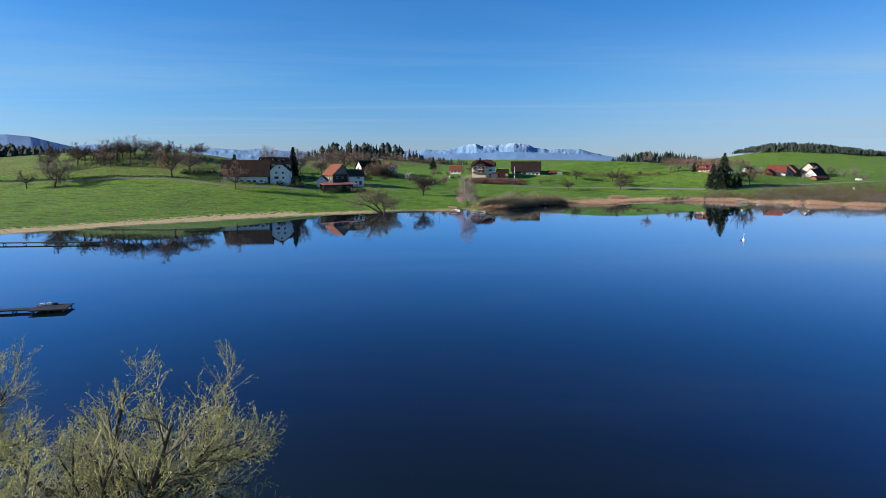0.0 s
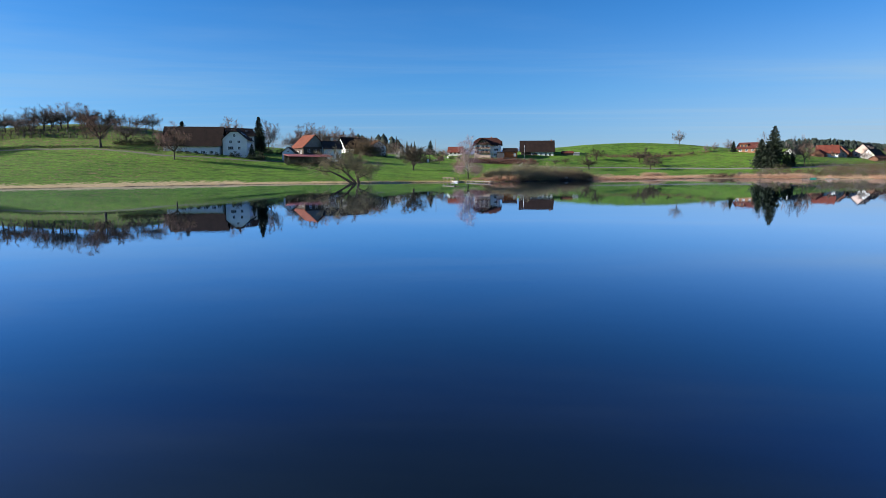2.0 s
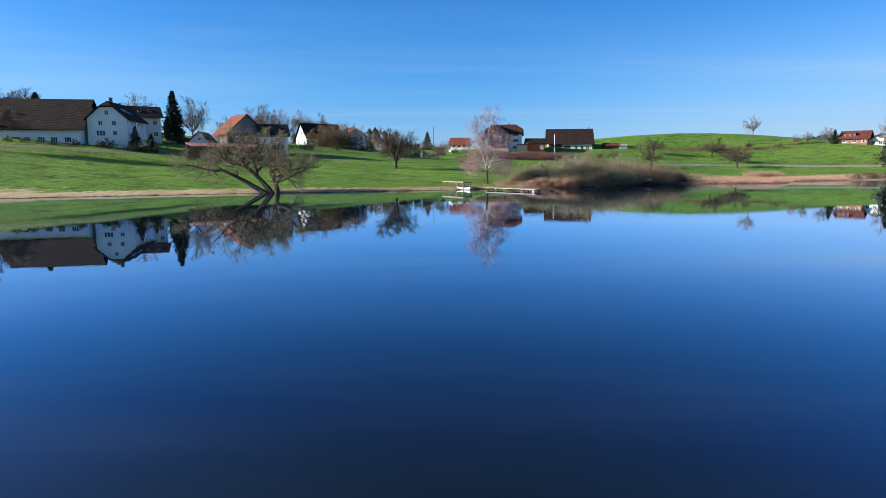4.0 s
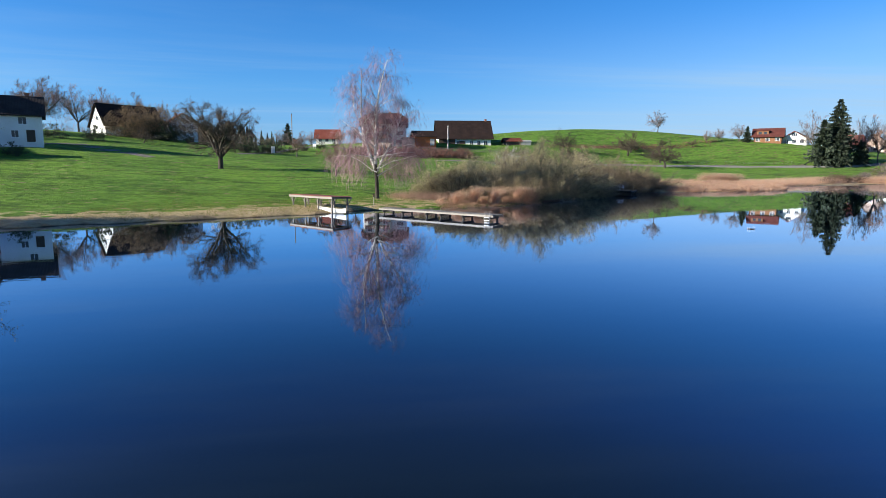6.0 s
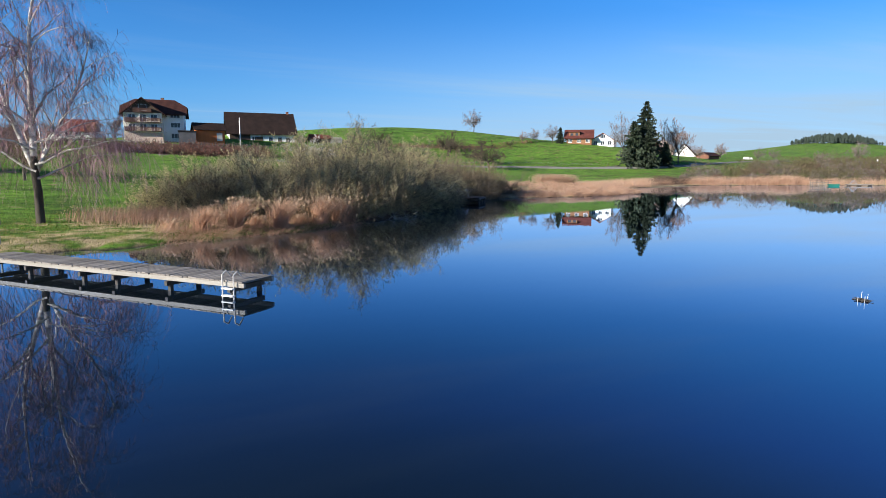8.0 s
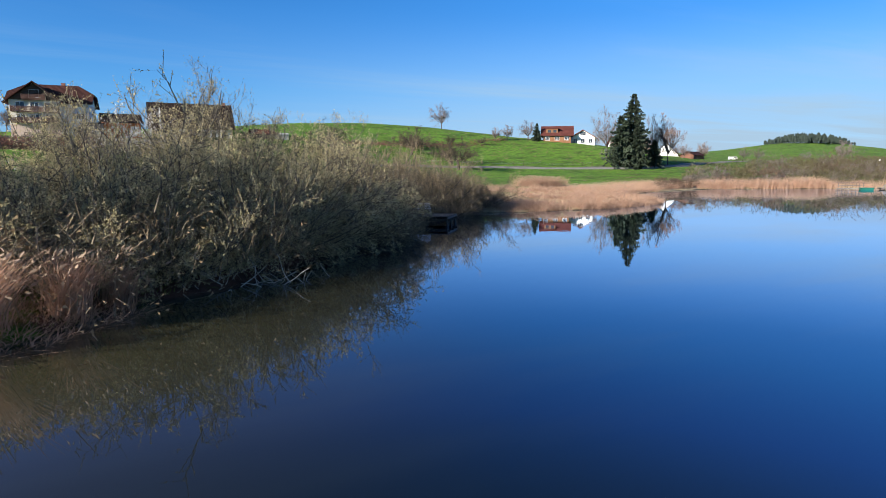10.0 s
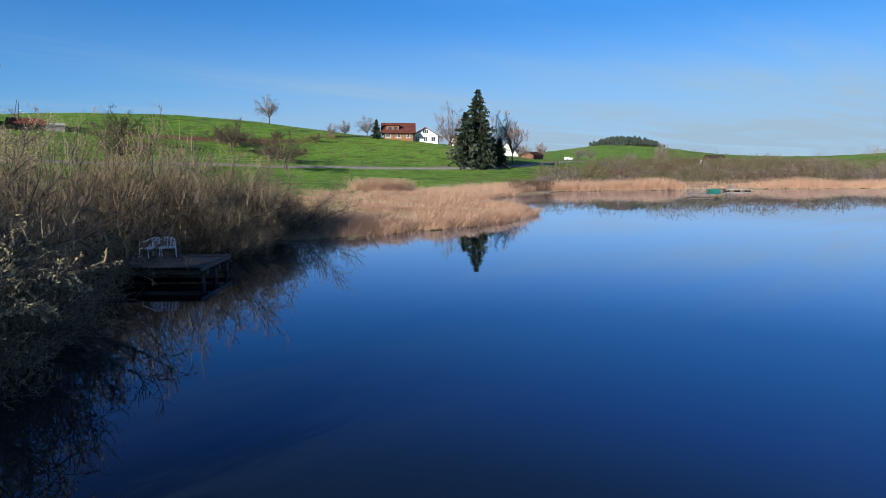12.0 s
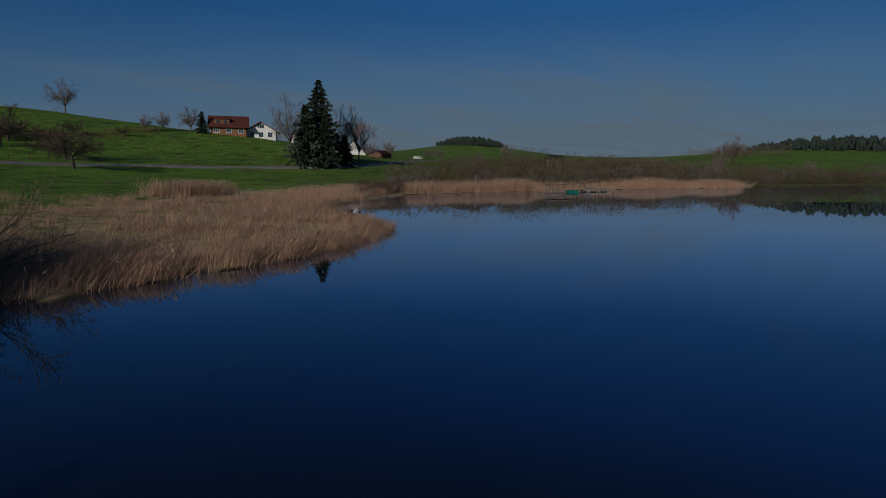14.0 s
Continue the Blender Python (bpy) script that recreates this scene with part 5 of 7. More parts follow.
def near_willow_parts(seed):
    """A willow in catkin, seen from above."""
    rng = np.random.default_rng(seed)
    p0, r0 = limbs(rng, [(0, 0, -0.5)], [(0.10, 0.04, 1)], 5.8, 0.30, 0.72, 7, 0.05)
    m = 8
    az = np.arange(m) * 2 * np.pi / m + 0.4
    # lower boughs along the trunk, longer and flatter
    lo = np.array([p0[0, 3 + i % 4] for i in range(9)])
    la = np.arange(9) * 2.2 - 0.6
    pl, rl = limbs(rng, lo, np.stack([np.cos(la), np.sin(la) * 0.9, 0.35 + 0.2 * rng.random(9)], -1), 4.2 + 1.4 * rng.random(9), 0.11, 0.25, 8, 0.17, (0, 0, 0.03))
    p1, r1 = limbs(rng, np.repeat(p0[:, -1], m, 0), np.stack([np.cos(az) * 0.95, np.sin(az) * 0.95, 0.55 + 0.3 * rng.random(m)], -1), 4.0 + 0.7 * rng.random(m), 0.15, 0.25, 8, 0.17, (0, 0, 0.03))
    p1, r1 = np.concatenate([p1, pl]), np.concatenate([r1, rl])
    o, d, le, ra = sprout(rng, p1, r1, 10, 0.12, 1.0, 52, 16, (0.36, 0.6), 0.5, 0.22)
    p2, r2 = limbs(rng, o, d, le, ra, 0.3, 6, 0.18, (0, 0, 0.08))
    o, d, le, ra = sprout(rng, p2, r2, 13, 0.10, 1.0, 45, 16, (0.34, 0.62), 0.5, 0.18)
    p3, r3 = limbs(rng, o, d, le, np.maximum(ra, 0.007), 0.45, 4, 0.15, (0, 0, 0.1))
    o, d, le, ra = sprout(rng, p3, r3, 4, 0.2, 1.0, 36, 14, (0.4, 0.75), 0.7, 0.15)
    p4, r4 = limbs(rng, o, d, le, 0.0055, 0.5, 2, 0.12, (0, 0, 0.12))
    q, e = tips(p4, rng, 5, 0.1)
    q2, e2 = tips(p3, rng, 4, 0.2)
    pale, yellow = np.concatenate([q[::2], q2]), q[1::2]
    return [("trunk", mesh_np("trunk", *tubes(p0, r0, 8), DARK_BARK, True)), ("branchwork", mesh_np("branchwork", *merged(tubes(p1, r1, 6), tubes(p2, r2, 4)), DARK_BARK, True)), ("crown", mesh_np("crown", *merged(tubes(p3, r3, 3), tubes(p4, r4, 2)), WILLOW_TWIG)),
            ("foliage", mesh_np("foliage", *leaves_at(rng, pale, 0.062, np.concatenate([e[::2], e2]) * 1.3, 0.30), WILLOW_BUD)), ("catkin_cover", mesh_np("catkin_cover", *leaves_at(rng, yellow, 0.066, e[1::2] * 1.3, 0.30), LEAF_YELLOW))]


def build_trees():
    build_birch()
    build_shore_willow()
    w = put_tree("catkin_willow", near_willow_parts(24), -10.8, 17.0, "willow in yellow-green catkin over the lake", group="willows on the near shore", turn=0, z=0.1, size=1.06)
    copy_thing(w, pose(-19.8, 19.8, 0.2, 0, 0, 130))
    w.scale = (1.11, 1.11, 1.18)
    fruit = [fruit_tree_parts(s, 6.0, DARK_BARK, TWIG_DARK, sp, ln, 0.26, 0.0034, dense=1.2)[0] for s, sp, ln in ((31, 1.5, 0.05), (32, 1.7, 0.12), (33, 1.4, -0.08))]
    models = [put_tree("fruit_tree", fr, x, y, "gnarled bare fruit tree in the meadow", group="fruit trees", turn=t, size=s) for fr, (x, y, t, s) in
              zip(fruit, ((86.4, 313.6, 10, 1.1), (91.5, 324.5, 80, 1.1), (88.3, 337.0, 40, 1.1)))]
    rows = [(58.6, 306.8, 1.15), (92.5, 343.5, 1.15), (68.5, 337.5, 1.2), (-163.3, 232.7, 1.05), (-153.5, 234.2, 1.4), (-165.0, 269.0, 1.3), (-174, 262, 1.3), (-183, 279, 1.3),
            (-165.4, 275.7, 1.1), (-161.5, 275.7, 0.9), (-156.6, 276.9, 1.3), (-151.1, 276.2, 1.27), (-150.6, 280.0, 1.17), (-142.7, 285.3, 1.05), (-140.4, 285.9, 1.12), (-140.9, 290.5, 1.0), (-130.8, 288.6, 1.05), (-126.3, 296.1, 0.75), (-124.7, 300.0, 0.9), (-160.0, 283.0, 1.1), (-154.0, 286.0, 1.1), (-136.0, 292.0, 1.0), (-170.0, 279.0, 1.15), (-146.5, 279.5, 0.95), (-133.5, 288.0, 0.85),
            (-33, 300, 0.6), (52, 326, 0.55), (47, 322, 0.5), (97, 350, 0.5), (108, 352, 0.5), (118, 351, 0.45)]
    rng = random.Random(4)
    for i, (x, y, s) in enumerate(rows):
        m, high = models[i % 3], 1.3 if x < -120 else 1.0
        copy_thing(m, pose(x, y, gz(x, y) - 0.05, 0, 0, rng.uniform(0, 360)) @ Matrix.Diagonal((1.28 * s / m.scale[0], 1.28 * s / m.scale[0], high * s / m.scale[0], 1)))
    for m in models:
        m.scale = (m.scale[0] * 1.35, m.scale[1] * 1.35, m.scale[2])
    young = fruit_tree_parts(45, 2.7, GREY_BARK, TWIG_DARK, 0.5, 0.0, 0.36, 0.004, dense=0.5)[0]
    stake = boxes((-0.30, -0.22, -0.03, 0.03, -0.3, 1.9))
    young.append(("stake", mesh_of(stake, "stake", GREY_WOOD)))
    ranks = [(-157.7, 263.6, -126.1, 264.9, 13), (-162.3, 270.0, -132.5, 274.2, 12), (-116.9, 268.4, -108.6, 278.9, 5), (-124.5, 277.5, -114.7, 292.0, 7)]
    first = put_tree("orchard_sapling", young, -146, 268, "young staked fruit tree in the orchard", group="young fruit trees")
    for ax, ay, bx, by, n in ranks:
        for i in range(n):
            x, y = ax + (bx - ax) * i / (n - 1) + rng.uniform(-0.4, 0.4), ay + (by - ay) * i / (n - 1) + rng.uniform(-0.4, 0.4)
            k = rng.uniform(0.8, 1.15)
            copy_thing(first, pose(x, y, gz(x, y) - 0.05, 0, 0, rng.uniform(0, 360)) @ Matrix.Diagonal((k, k, k, 1)))
    put_tree("pear_tree", fruit_tree_parts(41, 11.3, DARK_BARK, TWIG_DARK, 0.38, 0.05, 0.12, 0.0017, 3, 1.5)[0], -11.7, 254.6, "large bare pear tree with knobbly crown", turn=25)
    tall = [fruit_tree_parts(s, 12.0, GREY_BARK, tw, 0.72, 0.0, 0.18, 0.0020, dense=1.7, stout=0.62)[0] for s, tw in ((57, TWIG_BARE), (52, TWIG_RED))]
    t0 = [put_tree("bare_tree", tall[0], 121.9, 379.3, "leafless tree standing on the hill crest", group="leafless trees", size=0.72),
          put_tree("bare_tree", tall[1], -65, 334, "leafless reddish-twigged tree behind the farm", group="leafless trees", size=1.2)]
    rows = [(-157.5, 243.5, 0.95, 0), (-151.4, 265.7, 0.78, 1), (-147.2, 284.4, 0.87, 0), (-123.0, 302.0, 0.62, 0), (-114.2, 248.6, 1.32, 1), (-111.9, 260.9, 0.84, 0), (-82.5, 232.3, 1.05, 1), (-91, 302, 1.05, 0), (-74.5, 301, 1.15, 0), (-65, 306, 0.8, 1), (-68, 312, 0.7, 0), (-59, 341, 1.15, 1), (-53, 348, 1.2, 1), (-46.5, 356, 1.2, 1), (-70.5, 345, 1.2, 0),
            (127, 357, 0.36, 0), (131.5, 357, 0.42, 0), (137.5, 355, 0.55, 0), (141.5, 327.0, 1.22, 0), (150.5, 319.5, 1.16, 0), (153.5, 317.0, 1.28, 1), (198, 346, 0.45, 0), (172, 352, 0.4, 0), (230, 345, 0.5, 0),
            (-10, 345, 0.45, 0), (-2, 342, 0.4, 0), (6, 349, 0.45, 1), (10, 352, 0.5, 1), (-4, 300, 0.5, 1), (3.0, 250, 0.48, 1), (250, 250, 0.55, 0), (205, 262, 0.5, 0), (178, 290, 0.45, 0), (302.5, 250.6, 1.05, 1), (299.5, 345.0, 0.85, 0), (353, 262, 0.6, 1), (358, 256, 0.7, 1), (364, 250, 0.55, 1), (205, 354, 0.45, 1), (229, 361, 0.5, 0), (241, 370, 0.6, 0), (190, 357, 0.4, 1), (250, 352, 0.5, 0), (236, 384, 0.6, 1), (181, 362, 0.45, 0), (222, 380, 0.6, 0), (262, 340, 0.45, 0), (150, 268, 0.3, 1), (163, 256, 0.36, 0), (186, 243, 0.33, 1), (196, 246, 0.4, 0), (212, 238, 0.36, 1), (137, 273, 0.3, 0), (226, 226, 0.4, 0)]

    def slim(x, y):
        """The tall trees beside the spruces are narrow, those of the orchard broad."""
        return 0.62 if 140 < x < 156 and y < 330 else 1.45 if x < -105 else 1.0
    for i, (x, y, s, k) in enumerate(rows):
        copy_thing(t0[k], pose(x, y, gz(x, y) - 0.05, 0, 0, 37 * i) @ Matrix.Diagonal((slim(x, y) * s / t0[k].scale[0], slim(x, y) * s / t0[k].scale[0], s / t0[k].scale[0], 1)))
    big = spruce_parts(61, 17.8, 11.8, dense=1.15)
    put_tree("spruce", big, 140.0, 317.0, "big dark green spruce beside the road", group="spruces")
    s2 = put_tree("spruce", spruce_parts(62, 12.5, 8.6, dense=0.9), 133.8, 315.2, "slimmer dark green spruce beside the road", group="spruces")
    for x, y, s in ((136.6, 312.6, 0.8), (147.5, 316.0, 0.5), (138.4, 352.0, 0.42), (-93.0, 262.5, 0.72), (-65.0, 251.0, 0.4), (-62.5, 252.5, 0.3), (-12.5, 420, 0.7), (20, 430, 0.6), (144.5, 314.0, 0.55)):
        copy_thing(s2, pose(x, y, gz(x, y) - 0.05, 0, 0, x * 9) @ Matrix.Diagonal((s, s, s, 1)))
    put_tree("column_conifer", spruce_parts(63, 13.8, 6.6, 0.1, dense=1.7), -75.0, 290.5, "tall narrow dark conifer beside the farmhouse", turn=0, z=10.0)


build_trees()


# ---- thickets ----
def build_shrubs():
    grey = [shrub_parts(s, h, r, 26, tw, lf, 13, 0.030 if lf is TAN_BUD else 0.045, 11, 9, thin=0.0085, round_sides=2) for s, h, r, tw, lf in ((71, 4.0, 2.7, TWIG_GREY, OLIVE_BUD), (72, 3.4, 2.9, TWIG_BROWN, OLIVE_BUD), (73, 2.4, 2.2, TWIG_BROWN, OLIVE_BUD), (74, 3.6, 2.8, TWIG_BROWN, TAN_BUD))]
    g = "thicket on the east shore"
    first = [("willow_shrub", 19.5, 230.0, "dense grey-brown willow shrub on the shore"), ("willow_shrub", 23.5, 232.0, "dense brown willow shrub on the shore"), ("willow_shrub", 41.0, 247.0, "low grey willow shrub on the shore"), ("willow_shrub", 41.0, 249.0, "dense dark brown shrub on the shore")]
    models = [put_tree(n, pr, x, y, lb, "shrub", g) for pr, (n, x, y, lb) in zip(grey, first)]
    rng = random.Random(9)
    # along the water, then the higher ranks behind
    line = [(11.6, 229.2, 0.66, 2), (12.6, 227.6, 0.8, 2), (13.4, 229.6, 0.85, 1), (14.2, 227.2, 0.8, 0), (15.8, 227.8, 0.92, 1), (12.6, 232.0, 0.8, 1), (15.2, 232.8, 0.95, 0), (17.4, 229.6, 1.0, 0), (19.2, 232.6, 1.1, 0), (17.0, 235.0, 1.0, 1), (20.4, 229.4, 0.98, 1), (22.0, 231.4, 1.08, 0), (24.6, 233.2, 1.1, 0), (21.2, 224.4, 0.6, 2), (23.0, 225.6, 0.75, 2), (24.9, 227.0, 0.8, 2), (26.6, 228.6, 0.85, 2), (28.5, 230.3, 0.85, 2), (30.3, 232.2, 0.7, 2), (32.2, 233.8, 0.8, 2), (32.6, 236.8, 0.85, 1), (40.8, 243.2, 0.7, 2),
            (15.5, 225.6, 0.62, 1), (17.5, 226.2, 0.75, 1), (20.0, 226.8, 0.8, 1), (22.3, 228.2, 0.85, 0), (24.5, 229.6, 0.9, 1), (26.4, 231.2, 0.95, 0), (28.3, 232.8, 1.0, 1), (29.8, 234.4, 0.95, 0), (31.8, 236.8, 0.8, 1),
            (35.4, 243.9, 1.0, 1), (38.4, 244.6, 0.95, 0), (39.6, 244.8, 0.95, 1), (41.8, 246.8, 0.85, 0), (43.4, 248.8, 0.95, 1), (46.2, 247.8, 0.8, 1), (41.2, 250.2, 1.0, 0), (38.6, 247.6, 1.05, 0), (43.8, 247.2, 0.85, 2), (45.6, 246.8, 0.7, 2), (40.0, 242.6, 0.8, 2), (43.0, 245.4, 0.7, 2),
            (14.0, 229.0, 0.75, 1), (16.5, 231.5, 0.9, 0), (21.5, 234.2, 1.05, 0), (25.2, 236.0, 1.1, 0), (28.6, 237.6, 1.12, 1), (31.6, 239.6, 1.1, 0), (34.0, 243.4, 1.0, 1), (36.4, 246.4, 1.0, 0), (40.0, 249.0, 0.95, 1), (44.0, 250.4, 0.7, 2),
            (26.6, 229.4, 0.62, 2), (28.6, 231.0, 0.7, 2), (30.6, 232.8, 0.7, 2), (22.6, 226.0, 0.6, 2), (24.6, 227.6, 0.65, 2), (41.4, 244.6, 0.65, 2),
            (20.5, 238.5, 1.0, 0), (25.0, 240.4, 1.0, 1), (29.5, 242.0, 0.95, 0), (33.0, 247.0, 0.85, 1), (27.5, 234.4, 1.0, 1), (23.2, 230.6, 0.9, 0), (30.0, 237.2, 0.95, 1), (18.5, 228.5, 0.8, 0)]
    for x, y, s, k in line:
        if x > 28.9:
            s, k = (s * 0.72 if k == 2 else s * 1.12 if y > 243 else s), 3
        if k == 2 and x < 31:
            back = 1.5 if x > 20.5 else 0.4
            x, y = x - back, y + back
        m = models[k]
        sz = s * rng.uniform(0.92, 1.08) * (1.0 if x < 22 else 1.12 if x < 29.4 else 0.98 if x < 34 else 1.0)
        copy_thing(m, pose(x, y, max(gz(x, y), 0.0) - 0.05, 0, 0, rng.uniform(0, 360)) @ Matrix.Diagonal((sz, sz, sz * rng.uniform(0.92, 1.06), 1)))
    put_tree("blackthorn", shrub_parts(75, 4.6, 2.4, 20, TWIG_GREY, BLOSSOM, 9, 0.075, round_sides=2), 21.5, 238.6, "blackthorn shrub in white blossom", "shrub")
    young = []
    for seed, h, wide in ((76, 6.6, 0.62), (77, 5.6, 0.45)):
        parts, ends, rn = fruit_tree_parts(seed, h, GREY_BARK, TWIG_GREY, wide, 0.05, 0.36, 0.0011, 2, 1.15, stout=0.42)
        q, e = tips(ends, rn, 1, 0.3)
        young.append(parts + [("foliage", mesh_np("foliage", *leaves_at(rn, q, 0.055, e), OLIVE_BUD))])
    for pr, rows in zip(young, (((23.2, 233.6, 0, 1.0), (26.6, 235.4, 120, 0.85), (20.6, 231.6, 200, 0.8)), ((31.3, 239.0, 40, 1.0), (34.5, 244.5, 70, 0.85)))):
        first = None
        for x, y, turn, k in rows:
            m = pose(x, y, gz(x, y) - 0.05, 0, 0, turn) @ Matrix.Diagonal((k, k, k, 1))
            if first:
                copy_thing(first, m)
            else:
                first = put_tree("sapling", pr, x, y, "slender budding sapling rising from the thicket", "tree", "saplings in the thicket", turn)
    # dark hedge added on the uphill side of the western road, for its shaded bank
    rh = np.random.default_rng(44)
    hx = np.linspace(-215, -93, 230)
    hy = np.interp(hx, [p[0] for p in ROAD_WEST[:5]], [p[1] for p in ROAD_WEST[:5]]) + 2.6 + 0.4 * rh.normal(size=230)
    brush("roadside_hedge", "low dark hedge added for the shaded bank below the orchard", hx, hy, 0.55 + 0.45 * rh.random(230), 40, 0.03, TWIG_DARK, 45, upright=0.3, leaf=HEDGE, leaf_size=0.22)
    # tall budding shrubs before the white house
    sh = put_tree("lilac_shrub", shrub_parts(84, 6.5, 3.6, 18, TWIG_DARK, BRUSH_BUD, 4, 0.17, 8, 9, 0.022, 2), -38.6, 318.5, "tall grey-brown budding shrub before the white house", "shrub", "tall shrubs before the white house")
    for x, y, k in ((-35.0, 321.0, 1.25), (-42.0, 316.5, 0.85), (-32.6, 322.0, 1.0), (-37.0, 323.0, 1.3), (-40.5, 321.0, 1.1)):
        copy_thing(sh, pose(x, y, gz(x, y), 0, 0, 40 * x) @ Matrix.Diagonal((k, k, k, 1)))
    # pale dead branches in the shallows under the thicket
    rd = np.random.default_rng(91)
    BLEACHED = surface("bleached_wood", (0.34, 0.31, 0.26), (0.55, 0.51, 0.45), 0.5, 0.8, 0.1)
    for x, y in ((22.7, 226.2), (23.1, 226.2), (24.8, 226.0)):
        n = 16
        a = rd.random(n) * 2 * np.pi
        pd, qd = limbs(rd, np.stack([0.5 * rd.normal(size=n), 0.3 * rd.normal(size=n), np.full(n, -0.1)], -1), np.stack([np.cos(a), np.sin(a), 0.45 + 0.3 * rd.random(n)], -1), 0.5 + 0.7 * rd.random(n), 0.014, 0.4, 4, 0.2)
        ob = thing("dead_branch", (x, y, 0.0), "pale dead branches sticking out of the shallow water", "branch", "dead branches in the shallows")
        for i in range(n):
            part("branch", mesh_np("branch", *tubes(pd[i:i + 1], qd[i:i + 1], 4), BLEACHED, True), ob)
    # brown scrub below the chalet, hedges by the farms, brush along the far bank
    scrub = put_tree("bank_shrub", shrub_parts(81, 1.5, 1.5, 14, BRAMBLE, None, side=7, fine=7, thin=0.03, round_sides=2), 10.0, 327.0, "low reddish-brown shrub on the bank", "shrub", "shrubs on the bank below the chalet")
    for i in range(44):
        x, y = 8 + i * 0.68, 323.0 + 5.0 * math.sin(i * 1.7)
        s = rng.uniform(0.9, 1.4)
        copy_thing(scrub, pose(x, y, gz(x, y), 0, 0, 50 * i) @ Matrix.Diagonal((s, s, s, 1)))
    rb = np.random.default_rng(29)
    bx, by = scatter(rb, 300, 7, 39, 315, 336, lambda x, y: 1.0 * (np.hypot((x - 23) / 16, (y - 325.5) / 9.5) < 1) * (y < 329.5))
    brush("bank_scrub", "reddish-brown scrub covering the bank below the chalet", bx, by, 0.9 + 0.5 * rb.random(len(bx)), 70, 0.034, BRAMBLE, 30, upright=0.4)
    ux = 66 + 64 * rb.random(150)
    uy = np.interp(ux, [66, 96, 130], [346.5, 349, 356.5]) + 1.3 * rb.normal(size=150)
    brush("hillside_bramble", "reddish-brown bramble along the hillside fence", ux, uy, 0.7 + 0.6 * rb.random(150), 40, 0.04, BRAMBLE, 36, upright=0.3)
    dark = put_tree("garden_shrub", shrub_parts(82, 2.4, 1.8, 12, TWIG_DARK, HEDGE, 4, 0.17, 7, 8, 0.016, 2), -49.0, 248.4, "dark leafy shrub by the farm buildings", "shrub", "shrubs by the farms")
    # the first five carry on the added dark band above the western road
    for x, y, s in ((-112.0, 255.0, 0.8), (-109.5, 256.0, 1.0), (-107.0, 257.5, 1.0), (-104.5, 258.5, 1.0), (-102.0, 260.0, 0.9), (-52.0, 246.0, 0.9), (-45.6, 250.0, 1.1), (-42.6, 252.0, 1.0), (-40, 254.5, 0.9), (-37.5, 258, 0.7), (-62.5, 250.5, 1.0), (-65.5, 249.0, 0.6), (-70.0, 249.0, 0.75), (-75.6, 247.4, 0.5), (-71, 247.8, 0.45), (-78, 245, 0.4), (-80.5, 244.4, 0.4), (-83, 243.8, 0.4), (-86, 243.4, 0.4), (-40.5, 319, 1.2), (-37, 317.5, 1.6), (-33.6, 318.5, 1.5),
                    (-28.6, 318, 0.7), (-15.5, 300.5, 1.2), (-13, 302.5, 1.2), (-10.5, 304.5, 1.1), (-8.8, 308, 1.0), (-6, 316, 0.5), (-3, 326, 0.7), (1, 334, 0.7), (4, 337, 0.6), (-46, 292, 1.0), (-40, 296, 1.1), (-20, 312, 1.3), (-7, 360, 0.8), (-90, 280, 1.2), (-65, 285, 0.9), (-70, 284, 0.9)):
        copy_thing(dark, pose(x, y, gz(x, y), 0, 0, 77 * x) @ Matrix.Diagonal((s, s, s, 1)))
    put_tree("blossom_tree", shrub_parts(83, 4.6, 2.4, 12, TWIG_GREY, BLOSSOM, 3, 0.2, 7, 8, 0.016, 2), -20.5, 314.5, "small tree in white blossom by the hedge", "tree")
    # brush along the far bank, and a dark undergrowth inside the near thicket
    rg = np.random.default_rng(19)
    def apart(x, y, gap):
        """Thins places out until none lie closer than gap."""
        kept = []
        for k in range(len(x)):
            if all((x[k] - x[q]) ** 2 + (y[k] - y[q]) ** 2 > gap * gap for q in kept):
                kept.append(k)
        return x[kept], y[kept]

    x, y = apart(*scatter(rg, 900, 97, 250, 150, 300, lambda x, y: (shore_distance(x, y) > 2.4) * (shore_distance(x, y) < np.interp(x, [97, 110, 125, 160, 180, 250], [5, 10, 26, 34, 30, 22])) * 1.0), 2.5)
    tall = np.interp(x, [97, 108, 125, 165, 182, 250], [1.5, 1.9, 3.0, 4.0, 3.2, 2.8]) * (0.45 + 0.95 * rg.random(len(x))) * (0.8 + 0.018 * shore_distance(x, y))
    sort = np.sin(x * 0.23 + 1.7 * np.sin(y * 0.19)) + 0.9 * rg.normal(size=len(x))
    for lo, hi, name, label, mat, seed in ((-9, -0.45, "olive_brush", "olive-brown budding bushes along the far bank", OLIVE_BRUSH, 20), (-0.45, 0.6, "russet_brush", "russet leafless bushes along the far bank", RUSSET_BRUSH, 21), (0.6, 9, "grey_brush", "grey leafless bushes along the far bank", GREY_BRUSH, 24)):
        k = (sort >= lo) & (sort < hi)
        brush(name, label, x[k], y[k], tall[k], 120, 0.034, GREY_BRUSH if mat is GREY_BRUSH else BANK_TWIG, seed, upright=0.55, leaf=mat, leaf_size=0.27, leaf_per=2)
